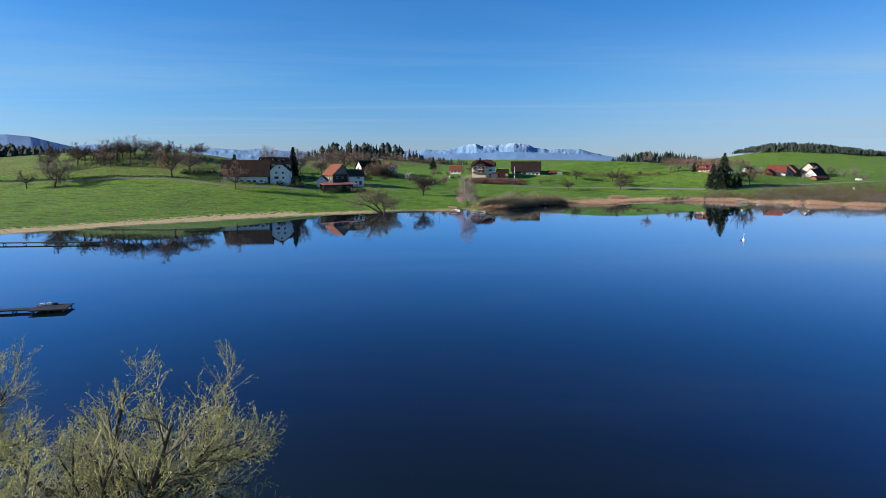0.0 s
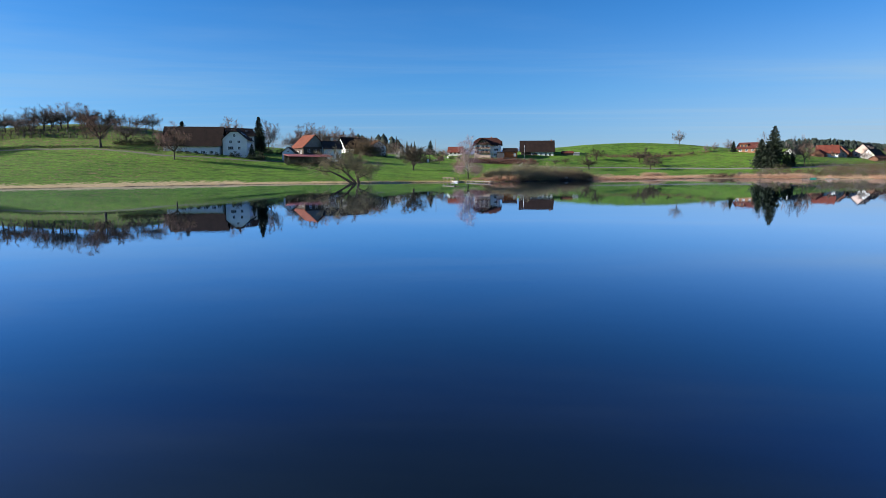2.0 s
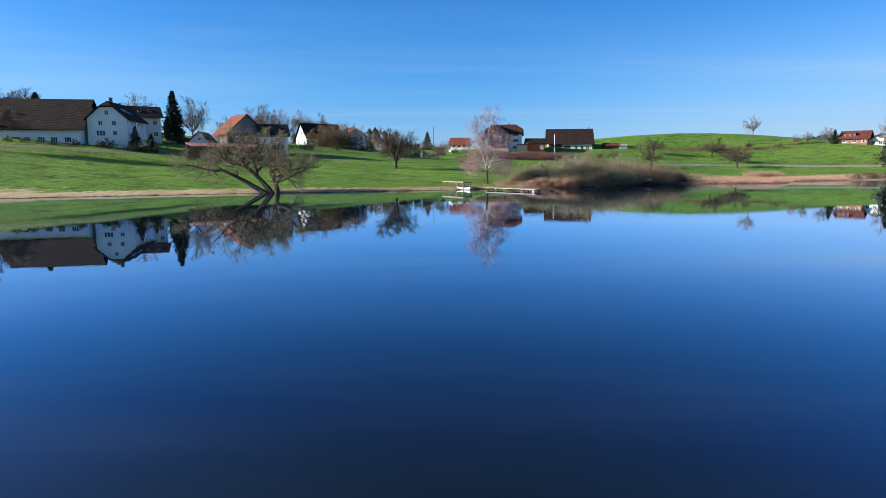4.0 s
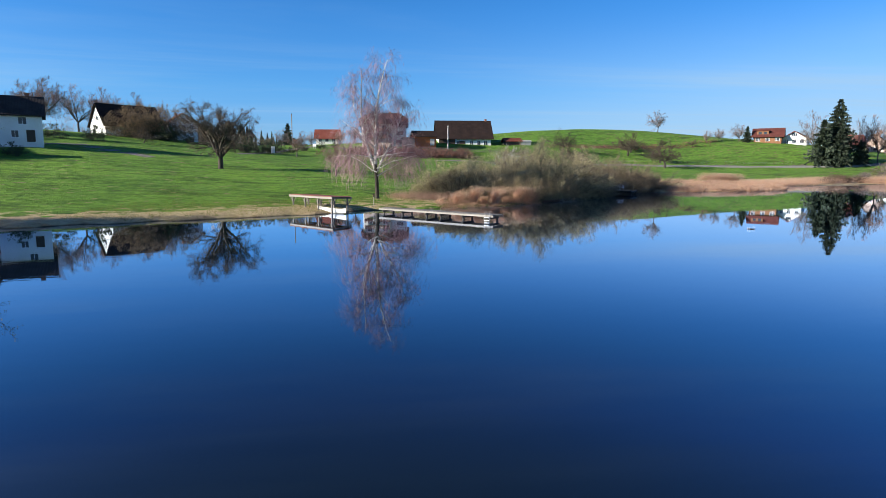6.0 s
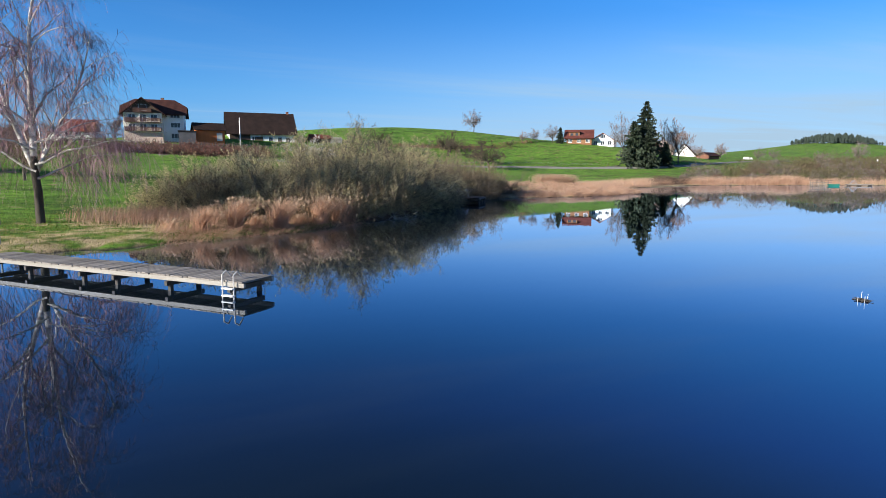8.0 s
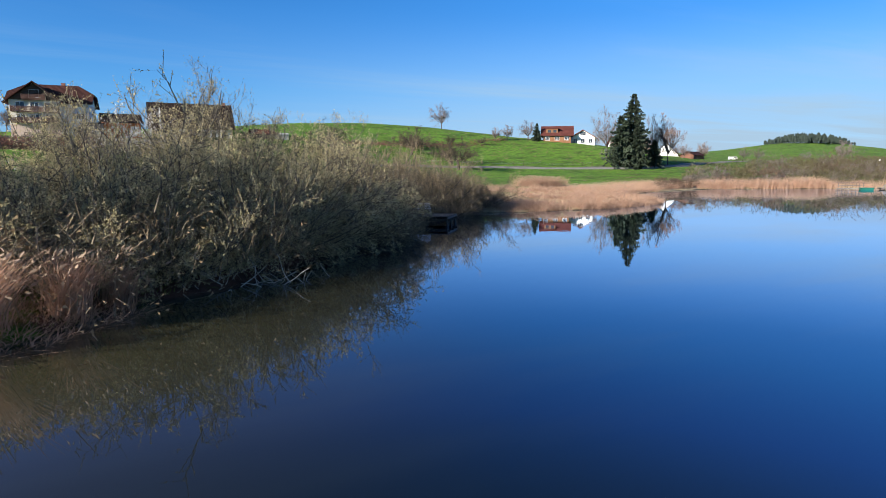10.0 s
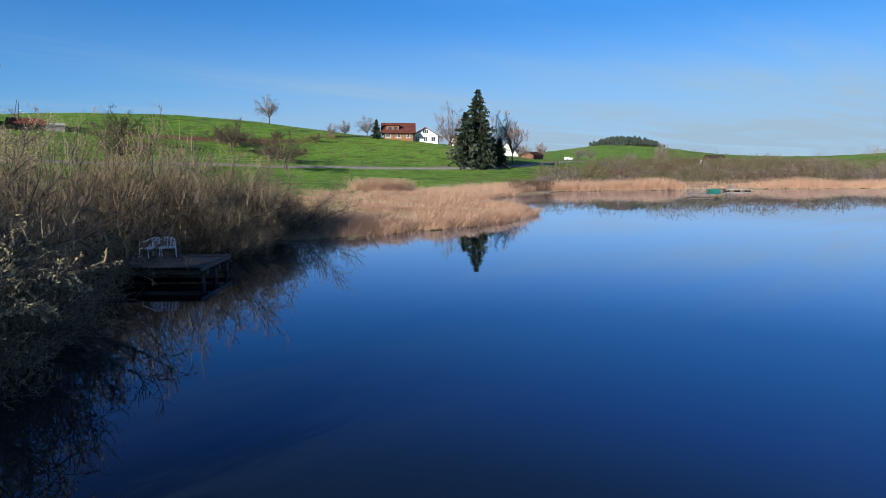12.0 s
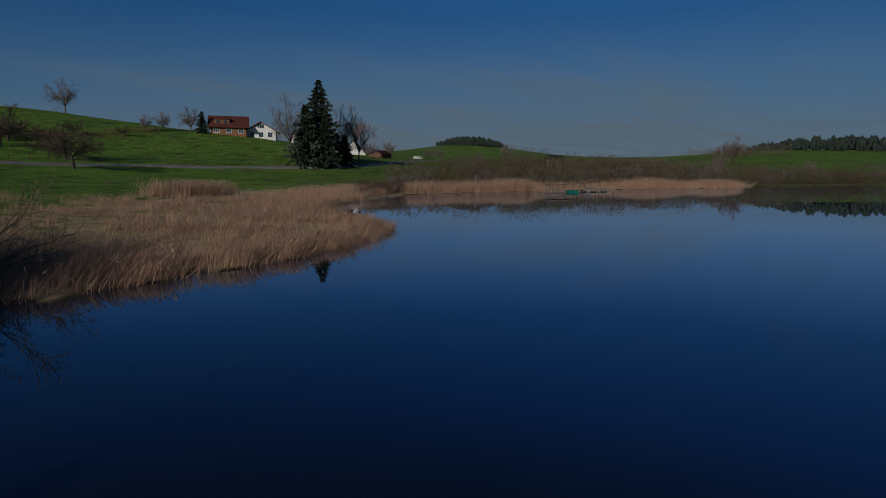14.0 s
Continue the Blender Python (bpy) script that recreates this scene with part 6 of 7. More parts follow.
    x, y = apart(*scatter(rg, 620, 150, 300, 245, 330, lambda x, y: (shore_distance(x, y) > 24) * (y < 322 - 0.25 * np.maximum(0, 235 - x)) * (near_line(x, y, ROAD_EAST) > 5) * (y > 200 + 0.26 * x) * (0.45 + 0.55 * (np.sin(x * 0.11) * np.sin(y * 0.13) > 0))), 3.0)
    brush("meadow_brush", "scattered brown brush beyond the far bank", x, y, 1.8 + 2.6 * rg.random(len(x)), 110, 0.040, BANK_TWIG, 22, upright=0.4, leaf=OLIVE_BRUSH, leaf_size=0.34, leaf_per=2)
    x = 98 + 3.4 * rg.normal(size=24)
    y = np.interp(x, [91, 104, 110], [268.6, 271.8, 270.5]) + 0.9 * np.abs(rg.normal(size=24))
    brush("inlet_brush", "dark brown bushes at the head of the reedy inlet", x, y, 0.9 + 1.0 * rg.random(len(x)), 180, 0.012, BANK_TWIG, 25, upright=0.5, leaf=RUSSET_BRUSH, leaf_size=0.10, leaf_per=3)
    # dark-coloured twigs added to deepen the shade at the thicket's foot
    x, y = scatter(rg, 70, 34, 47, 243, 251, lambda x, y: (shore_distance(x, y) > 0.1) * (shore_distance(x, y) < 4.5) * (np.hypot(x - 37.3, y - 240.0) > 3.5))
    brush("shaded_twigs", "dark tangled twigs added for the shade low in the shore thicket", x, y, 1.0 + 0.7 * rg.random(len(x)), 200, 0.011, TWIG_DARK, 26, upright=0.6)
    x, y = scatter(rg, 460, 11, 47, 223, 252, lambda x, y: (shore_distance(x, y) > -0.2) * (shore_distance(x, y) < 9) * ((x + y < 290) | (y - 0.9 * x > 206.5)) * (np.hypot(x - 37.3, y - 240.0) > 2.5) * (x + y > 239.5))
    brush("undergrowth", "dark tangled undergrowth inside the thicket", x, y, 1.7 + 1.2 * rg.random(len(x)), 120, 0.014, TWIG_BROWN, 23, upright=0.6, leaf=BRUSH_BUD, leaf_size=0.10)


build_shrubs()


def build_reeds():
    rng = np.random.default_rng(7)
    d = shore_distance
    # tall clumps before the thicket: each stool of stalks arches outwards
    xs, ys, hs = [], [], []
    for cx, cy, r, k, h in ((11.2, 221.6, 0.7, 200, 0.5), (12.4, 221.2, 0.4, 420, 1.0), (13.9, 221.3, 0.35, 560, 1.25), (15.0, 222.4, 0.6, 220, 0.5), (16.0, 221.9, 0.4, 620, 1.3), (17.2, 222.8, 0.6, 220, 0.55),
                            (18.3, 223.0, 0.4, 620, 1.25), (19.6, 224.0, 0.4, 420, 1.15), (20.6, 225.0, 0.5, 260, 0.8), (13.2, 223.2, 0.8, 200, 0.6), (16.6, 224.2, 0.8, 220, 0.7)):
        a, q = rng.random(k) * 6.283, np.abs(rng.normal(size=k)) * 0.5
        xs.append(cx + r * q * np.cos(a))
        ys.append(cy + r * q * np.sin(a))
        hs.append(np.full(k, h))
    reed_bed("reed_clump", "arching straw-coloured reeds before the thicket", np.concatenate(xs), np.concatenate(ys), np.concatenate(hs), 1, 0.22, 1.2, 0.018, (0.3, -0.35))
    x, y = scatter(rng, 5200, 10.5, 21, 218.5, 225, lambda x, y: (d(x, y) > -0.3) * (d(x, y) < 2.6) * 1.0)
    reed_bed("fallen_reeds", "flattened dry reeds at the water's edge", x, y, 0.26, 9, 0.0, 2.6, 0.016, (0.3, -0.6))
    x, y = scatter(rng, 4000, 6.5, 16, 222, 230, lambda x, y: np.clip(1.15 - np.hypot((x - 11.5) / 4.2, (y - 226) / 2.6), 0, 1) ** 0.7)
    reed_bed("dry_sedge", "dry brown sedge behind the birch", x, y, 0.62, 2, 0.04, 0.8, 0.013)

    # the reed bed on the point: low and matted, fuller along the water
    def on_point(x, y):
        inside = (x > 43) & (y < 262 + 14 * np.sin((x - 40) / 18.0))
        return inside * (d(x, y) > -0.35) * np.clip(1.3 - np.maximum(d(x, y), 0) / 17, 0.2, 1) * (0.6 + 0.4 * np.sin(x * 0.9 + 1.3 * np.sin(y * 0.8)))
    x, y = scatter(rng, 60000, 43, 92, 243, 276, on_point)
    swirl = np.sin(x * 0.7 + 1.1 * np.sin(y * 0.5)) + np.sin(y * 0.6 - x * 0.3)
    reed_bed("reed_bed", "wide bed of matted straw-coloured reeds on the point", x, y, 0.21 + 0.06 * swirl, 3, 0.0, 3.0, 0.016, (0.25, 0.05))
    cx, cy = scatter(rng, 620, 45, 90, 244, 275, on_point)
    x, y = np.repeat(cx, 16) + 0.16 * rng.normal(size=620 * 16), np.repeat(cy, 16) + 0.16 * rng.normal(size=620 * 16)
    reed_bed("reed_tussocks", "loose tussocks of dry reed standing out of the bed", x, y, np.repeat(0.32 + 0.3 * rng.random(620), 16), 13, 0.04, 1.3, 0.016, (0.4, 0.1))
    x, y = scatter(rng, 9000, 46, 68, 243, 262, lambda x, y: (d(x, y) > -0.45) * np.clip(1.1 - np.abs(d(x, y) - 0.5) / 1.7, 0, 1) * (0.4 + 0.6 * (np.sin(x * 1.3) + np.sin(x * 0.47 + 1) > -0.3)))
    reed_bed("reed_edge", "fringe of upright dry reeds round the point", x, y, 0.50, 10, 0.03, 1.45, 0.016)
    x, y = scatter(rng, 2600, 68, 84, 271, 280, lambda x, y: np.clip(1.2 - np.hypot((x - 75.6) / 4.8, (y - 275.6) / 1.5), 0, 1))
    reed_bed("tall_reeds", "taller pale reeds behind the reed bed", x, y, 1.25, 4, 0.35, 0.6, 0.018)
    x, y = scatter(rng, 7000, 74, 101, 262, 279, lambda x, y: (d(x, y) > 0.2) * (d(x, y) < 8.5) * (x - 1.4 * (y - 268) > 70) * (0.35 + 0.65 * (np.sin(x * 0.8) + np.sin(y * 1.1 + x * 0.3) > -0.4)))
    reed_bed("inlet_reeds", "dense dry reeds rising towards the head of the inlet", x, y, 0.45 + 0.5 * np.clip((x - 76) / 18, 0, 1), 14, 0.2, 0.9, 0.018)
    # strip along the far bank
    def strip(x, y):
        k = d(x, y)
        return (k > -0.4) * np.clip(1.2 - np.abs(k - 1.2) / 2.6, 0, 1) * (x > 103) * np.where((x > 131) & (x < 140), 0.2, 1.0) * (x < 168) * (0.08 + 0.92 * (np.sin(x * 0.43) + np.sin(x * 1.1 + 2) + 0.6 * np.sin(x * 0.17 + 1) > -0.75))
    x, y = scatter(rng, 18000, 102, 169, 234, 276, strip)
    reed_bed("bank_reeds", "belt of pale dry reeds along the far bank", x, y, 1.2 + 0.3 * np.sin(x * 0.35) * np.sin(x * 0.13 + 1) + 0.22 * np.sin(x * 2.9 + 2 * np.sin(y)), 5, 0.25, 0.7, 0.022)
    # dry grass fringe along the west shore, and green tufts on the bank
    x, y = scatter(rng, 9000, -60, 3, 186, 219, lambda x, y: (d(x, y) > 0) * np.clip(1 - d(x, y) / 3.5, 0, 1))
    reed_bed("dry_grass_fringe", "short dry grass along the shore", x, y, 0.08, 6, 0, 1.4, 0.03)
    x, y = scatter(rng, 26000, -80, 22, 200, 268, lambda x, y: (d(x, y) > 4) * np.clip(1.25 - d(x, y) / 60, 0.1, 1) * (0.35 + 0.65 * (np.sin(x * 0.8 + 2 * np.sin(y * 0.3)) * np.sin(y * 0.9 + np.sin(x * 0.5)) > -0.1)))
    geo, _, _ = reed_geo(np.random.default_rng(18), x, y, ground_z(x, y), 0.11, 1.2, 0.05)
    tagged(new("meadow_grass", mesh_np("meadow_grass", *geo, GRASS)), "tufty fresh green grass of the meadow", "grass", kind="stuff")
    x, y = scatter(rng, 30000, -14, 22, 210, 236, lambda x, y: (d(x, y) > 0.15) * np.clip(1.1 - d(x, y) / 13, 0.1, 1))
    geo, _, _ = reed_geo(np.random.default_rng(8), x, y, ground_z(x, y), 0.115, 1.1, 0.024)
    tagged(new("grass_tufts", mesh_np("grass_tufts", *geo, BANK_GRASS)), "short yellowish green grass on the bank", "grass", kind="stuff")


build_reeds()


# ---- distant woods and mountains ----
def build_far():
    rng = np.random.default_rng(12)

    def wood(name, label, cx, cy, rx, ry, n, h, cone=0.8, mat=None, lift=0.0):
        a, k = rng.random(n) * 2 * np.pi, np.sqrt(rng.random(n))
        x, y = cx + rx * k * np.cos(a), cy + ry * k * np.sin(a)
        z = ground_z(x, y) + lift * (1 - k ** 2)
        hh = h * (0.38 + 0.95 * rng.random(n) ** 1.4) * (1 - 0.45 * k ** 3)
        con = rng.random(n) < cone
        v, f, base = [], [], 0
        sides = 6
        ang = np.arange(sides) * 2 * np.pi / sides
        for tier in range(4):
            t0, t1 = tier / 4 * 0.9 + 0.04, min(1.0, tier / 4 * 0.9 + 0.42)
            wide = np.where(con, 0.16 * (1 - t0 * 0.9), 0.26 * np.sin(np.pi * (0.15 + 0.8 * t0)))
            jag = 0.7 + 0.6 * rng.random((n, sides))
            ring = np.stack([x[:, None] + (hh * wide)[:, None] * jag * np.cos(ang + tier), y[:, None] + (hh * wide)[:, None] * jag * np.sin(ang + tier), z[:, None] + (hh * t0)[:, None] + 0.06 * hh[:, None] * rng.normal(size=(n, sides))], -1)
            apex = np.stack([x, y, z + hh * np.where(con, t1, np.minimum(1, t0 + 0.5))], -1)
            vv = np.concatenate([ring, apex[:, None]], 1)
            i = np.arange(n)[:, None, None] * (sides + 1)
            q = np.stack([np.arange(sides), np.roll(np.arange(sides), -1), np.full(sides, sides)], -1)[None]
            v.append(vv.reshape(-1, 3))
            f.append((i + q).reshape(-1, 3) + base)
            base += n * (sides + 1)
        tagged(new(name, mesh_np(name, np.concatenate(v), np.concatenate(f), mat or NEEDLES)), label, "woods", kind="stuff")

    dark = surface("far_conifers", (0.014, 0.026, 0.020), (0.045, 0.062, 0.045), 6, 0.9, 0.0)
    def copse(name, label, cx, cy, rx, ry, n, h, mat, seed, thin=0.07):
        a, k = rng.random(n) * 2 * np.pi, np.sqrt(rng.random(n))
        brush(name, label, cx + rx * k * np.cos(a), cy + ry * k * np.sin(a), h * (0.7 + 0.5 * rng.random(n)), 70, thin, mat, seed, "woods", upright=0.5, leaf=BANK_BUD if thin < 0.08 else None, leaf_size=0.2, leaf_per=2)

    wood("pine_wood", "dark conifer wood beyond the farms", -95, 650, 66, 24, 190, 15, 0.6, dark, 2)
    wood("mixed_wood", "mixed dark wood beyond the meadow", -25, 660, 50, 20, 200, 6.5, 0.6, dark, 0)
    copse("bare_wood", "bare brown wood beyond the farms", -95, 520, 64, 25, 120, 14, TWIG_RED, 31)
    copse("bare_grove", "bare grey-brown grove beyond the meadow", -20, 560, 40, 15, 60, 9, TWIG_BROWN, 34)
    wood("east_wood", "dark conifer wood behind the hill", 290, 880, 66, 26, 560, 13, 0.85, dark, 2)
    wood("hill_wood", "conifer wood on a distant hill", 590, 1000, 135, 60, 2600, 8.5, 0.3, dark, 0)
    copse("bare_copse", "bare brown copse behind the hill", 262, 640, 42, 25, 190, 10, TWIG_RED, 32, 0.11)
    wood("west_wood", "dark wood on the western skyline", -400, 505, 130, 46, 1500, 9.5, 0.45, dark, 1)
    wood("round_hill_wood", "conifer wood on a round hill", 472, 452, 34, 26, 620, 4.4, 0.35, dark, 1.4)
    wood("far_east_wood", "dark wood on the eastern skyline", 520, 200, 60, 60, 800, 6.5, 0.25, dark, 2)
    copse("east_copse", "brown copse on the eastern skyline", 392, 258, 16, 26, 60, 6, TWIG_BROWN, 33, 0.05)
    copse("scrub_belt", "brown scrub and low trees beyond the far bank", 256, 274, 52, 26, 90, 3.6, BANK_TWIG, 35, 0.022)
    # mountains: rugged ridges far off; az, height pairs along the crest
    # the haze of distance is painted into the rock as blue
    rock = surface("haze_blue_rock", (0.11, 0.23, 0.42), (0.135, 0.265, 0.47), 60, 1.0, 0.0)

    def ridge(name, label, crest, dist, seed, mat, rough):
        r = np.random.default_rng(seed)
        n, deep = 520, 26
        u = np.linspace(0, 1, n)
        az = np.radians(crest[0][0] + (crest[-1][0] - crest[0][0]) * u)
        h = np.interp(np.degrees(az), [c[0] for c in crest], [c[1] for c in crest])

        def rug(width, amp):
            out = np.zeros((deep, n))
            for o in range(6):
                nu, nv = int(width * 2 ** o) + 2, 2 + 2 ** o
                g = r.random((nv, nu))
                pu, pv = u * (nu - 1.001), np.linspace(0, nv - 1.001, deep)
                iu, iv = pu.astype(int), pv.astype(int)
                fu, fv = pu - iu, (pv - iv)[:, None]
                lo, hi = g[iv][:, iu] * (1 - fu) + g[iv][:, iu + 1] * fu, g[iv + 1][:, iu] * (1 - fu) + g[iv + 1][:, iu + 1] * fu
                out += (1 - 2 * np.abs(lo * (1 - fv) + hi * fv - 0.5)) * amp * 0.55 ** o
            return out - amp
        k = np.linspace(0, 1, deep)[:, None]
        z = -20 + (h + 20) * k ** 1.1 + rug(9, rough) * np.minimum(1, k * 2.0)
        dd = dist - 900 * (1 - k) + 0 * h
        v = np.stack([np.sin(az) * dd, np.cos(az) * dd, z], -1)
        i = np.arange(deep * n).reshape(deep, n)
        f = np.stack([i[:-1, :-1], i[:-1, 1:], i[1:, 1:], i[1:, :-1]], -1).reshape(-1, 4)
        tagged(new(name, mesh_np(name, v.reshape(-1, 3), f, mat)), label, "mountains", kind="structure")

    def snowy():
        # haze-blue rock again, a little paler
        m = surface("haze_tinted_snow", (0.13, 0.26, 0.45), (0.17, 0.31, 0.50), 70, 1.0, 0.0)
        t = m.node_tree
        b = t.nodes["Principled BSDF"]
        src = b.inputs["Base Color"].links[0].from_socket
        co = t.nodes.new("ShaderNodeTexCoord")
        sp = t.nodes.new("ShaderNodeSeparateXYZ")
        wire(t, co, "Object", sp, 0)
        nz = t.nodes.new("ShaderNodeTexNoise")
        nz.inputs["Scale"].default_value, nz.inputs["Detail"].default_value, nz.inputs["Roughness"].default_value = 0.03, 7, 0.7
        wire(t, co, "Object", nz, 0)
        ad = t.nodes.new("ShaderNodeMath")
        ad.operation, ad.inputs[1].default_value = "MULTIPLY_ADD", 130
        wire(t, nz, 0, ad, 0)
        wire(t, sp, "Z", ad, 2)
        st = t.nodes.new("ShaderNodeMapRange")
        st.inputs["From Min"].default_value, st.inputs["From Max"].default_value = 176, 204
        wire(t, ad, 0, st, 0)
        mx = t.nodes.new("ShaderNodeMix")
        mx.data_type = "RGBA"
        wire(t, st, 0, mx, 0)
        t.links.new(src, mx.inputs[6])
        # snow dimmed and blued by the same painted haze
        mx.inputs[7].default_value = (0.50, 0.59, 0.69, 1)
        wire(t, mx, 2, b, "Base Color")
        return m

    white = snowy()
    ridge("mountain_range", "snow-capped haze-blue mountain range on the horizon", [(-8, 40), (-5.5, 70), (-4, 76), (-2.5, 88), (-1.5, 80), (0.5, 92), (2.3, 126), (2.9, 112), (3.6, 118), (4.4, 112), (5.2, 134), (5.8, 146), (6.3, 130), (7.6, 102), (9, 82), (10.5, 84), (11.6, 92), (12.6, 84), (13.6, 50), (15, 20)], 4300, 3, white, 18)
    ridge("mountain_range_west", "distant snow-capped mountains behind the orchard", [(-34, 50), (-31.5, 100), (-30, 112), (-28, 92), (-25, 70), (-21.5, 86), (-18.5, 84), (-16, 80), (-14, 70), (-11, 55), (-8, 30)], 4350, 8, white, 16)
    ridge("blue_ridge", "long haze-blue mountain ridge in the west", [(-50, 110), (-44, 130), (-38, 144), (-36, 150), (-34.5, 143), (-32.6, 105), (-30, 60), (-27, 20)], 4000, 21, rock, 3)
    ridge("blue_foothills", "haze-blue wooded foothills below the mountains", [(-14, 20), (-8, 38), (-3, 52), (2, 58), (6, 66), (10, 58), (14, 44), (20, 26), (27, 15)], 3700, 15, rock, 6)


build_far()

# ---- along the shore: jetty, boat shelter, bathing deck, piers ----
def cyl(bm, x, y, z0, z1, r, n=8):
    g = bmesh.ops.create_cone(bm, cap_ends=True, segments=n, radius1=r, radius2=r * 0.94, depth=z1 - z0)
    bmesh.ops.translate(bm, verts=g["verts"], vec=(x, y, (z0 + z1) / 2))


def rod(bm, a, b, r, n=6):
    a, b = Vector(a), Vector(b)
    g = bmesh.ops.create_cone(bm, cap_ends=True, segments=n, radius1=r, radius2=r, depth=(b - a).length)
    bmesh.ops.transform(bm, verts=g["verts"], matrix=Matrix.Translation((a + b) / 2) @ (b - a).to_track_quat("Z", "Y").to_matrix().to_4x4())


def bent(bm, pts, r, n=6):
    for a, b in zip(pts, pts[1:]):
        rod(bm, a, b, r, n)


def board_mesh(name, lx, ly, lz, mat, bevel=0.008):
    return mesh_of(boxes((-lx / 2, lx / 2, -ly / 2, ly / 2, -lz, 0), bevel=bevel), name, mat)


def platform(name, label, category, x, y, turn, length, width, top, step, rng, post_rows, deck_mat=None, post_mat=None, bearer_mat=None):
    """Boards across two bearers on posts; its own x runs along it from the near end."""
    ob = thing(name, (x, y, 0), label, category, turn=turn)
    n = int(length / step)
    kinds = [board_mesh("plank", step * 0.93, width * k, 0.035, deck_mat or GREY_WOOD) for k in (1.0, 0.985, 1.015)]
    for i in range(n):
        p = part("plank", kinds[rng.randrange(3)], ob)
        p.matrix_basis = pose(step * (i + 0.5), rng.uniform(-0.015, 0.015), top + rng.uniform(-0.006, 0.004), rng.uniform(-0.5, 0.5), rng.uniform(-1.2, 1.2), rng.uniform(-0.5, 0.5))
    for s in (-1, 1):
        part("bearer", board_mesh("bearer", length, 0.07, 0.11, bearer_mat or deck_mat or GREY_WOOD), ob).matrix_basis = pose(length / 2, s * (width / 2 - 0.04), top - 0.037)
    for u in post_rows:
        part("cross_beam", board_mesh("cross_beam", 0.10, width + 0.14, 0.12, post_mat or WET_WOOD), ob).matrix_basis = pose(u, 0, top - 0.15)
        for s in (-1, 1):
            bm = bmesh.new()
            cyl(bm, 0, 0, -1.6, top - 0.19, 0.07)
            part("post", (bm, post_mat or WET_WOOD), ob).matrix_basis = pose(u, s * (width / 2 - 0.08), 0)
    return ob


def build_jetty():
    rng = random.Random(3)
    j = platform("jetty", "weathered grey plank jetty on posts with ladder", "jetty", 5.78, 215.20, math.degrees(math.atan2(-8.20, 6.26)), 10.32, 1.05, 0.41, 0.145, rng, (0.5, 2.4, 4.7, 6.0, 7.9, 10.32 - 0.4), bearer_mat=PALE_WOOD)
    # white bathing ladder at the head, on the east side
    lad = bmesh.new()
    for s in (-0.17, 0.17):
        bent(lad, [(10.32 - 0.40 + s, -0.62, -0.45), (10.32 - 0.40 + s, -0.60, 0.56), (10.32 - 0.40 + s, -0.47, 0.64), (10.32 - 0.40 + s, -0.34, 0.50)], 0.018)
    ladder = part("ladder", (lad, CONCRETE), j, "pale grey bathing ladder")
    for k in range(5):
        bm = bmesh.new()
        block(bm, 10.32 - 0.57, 10.32 - 0.23, -0.66, -0.56, -0.45 + 0.17 * k, -0.42 + 0.17 * k)
        part("rung", (bm, WHITE_PAINT), ladder)


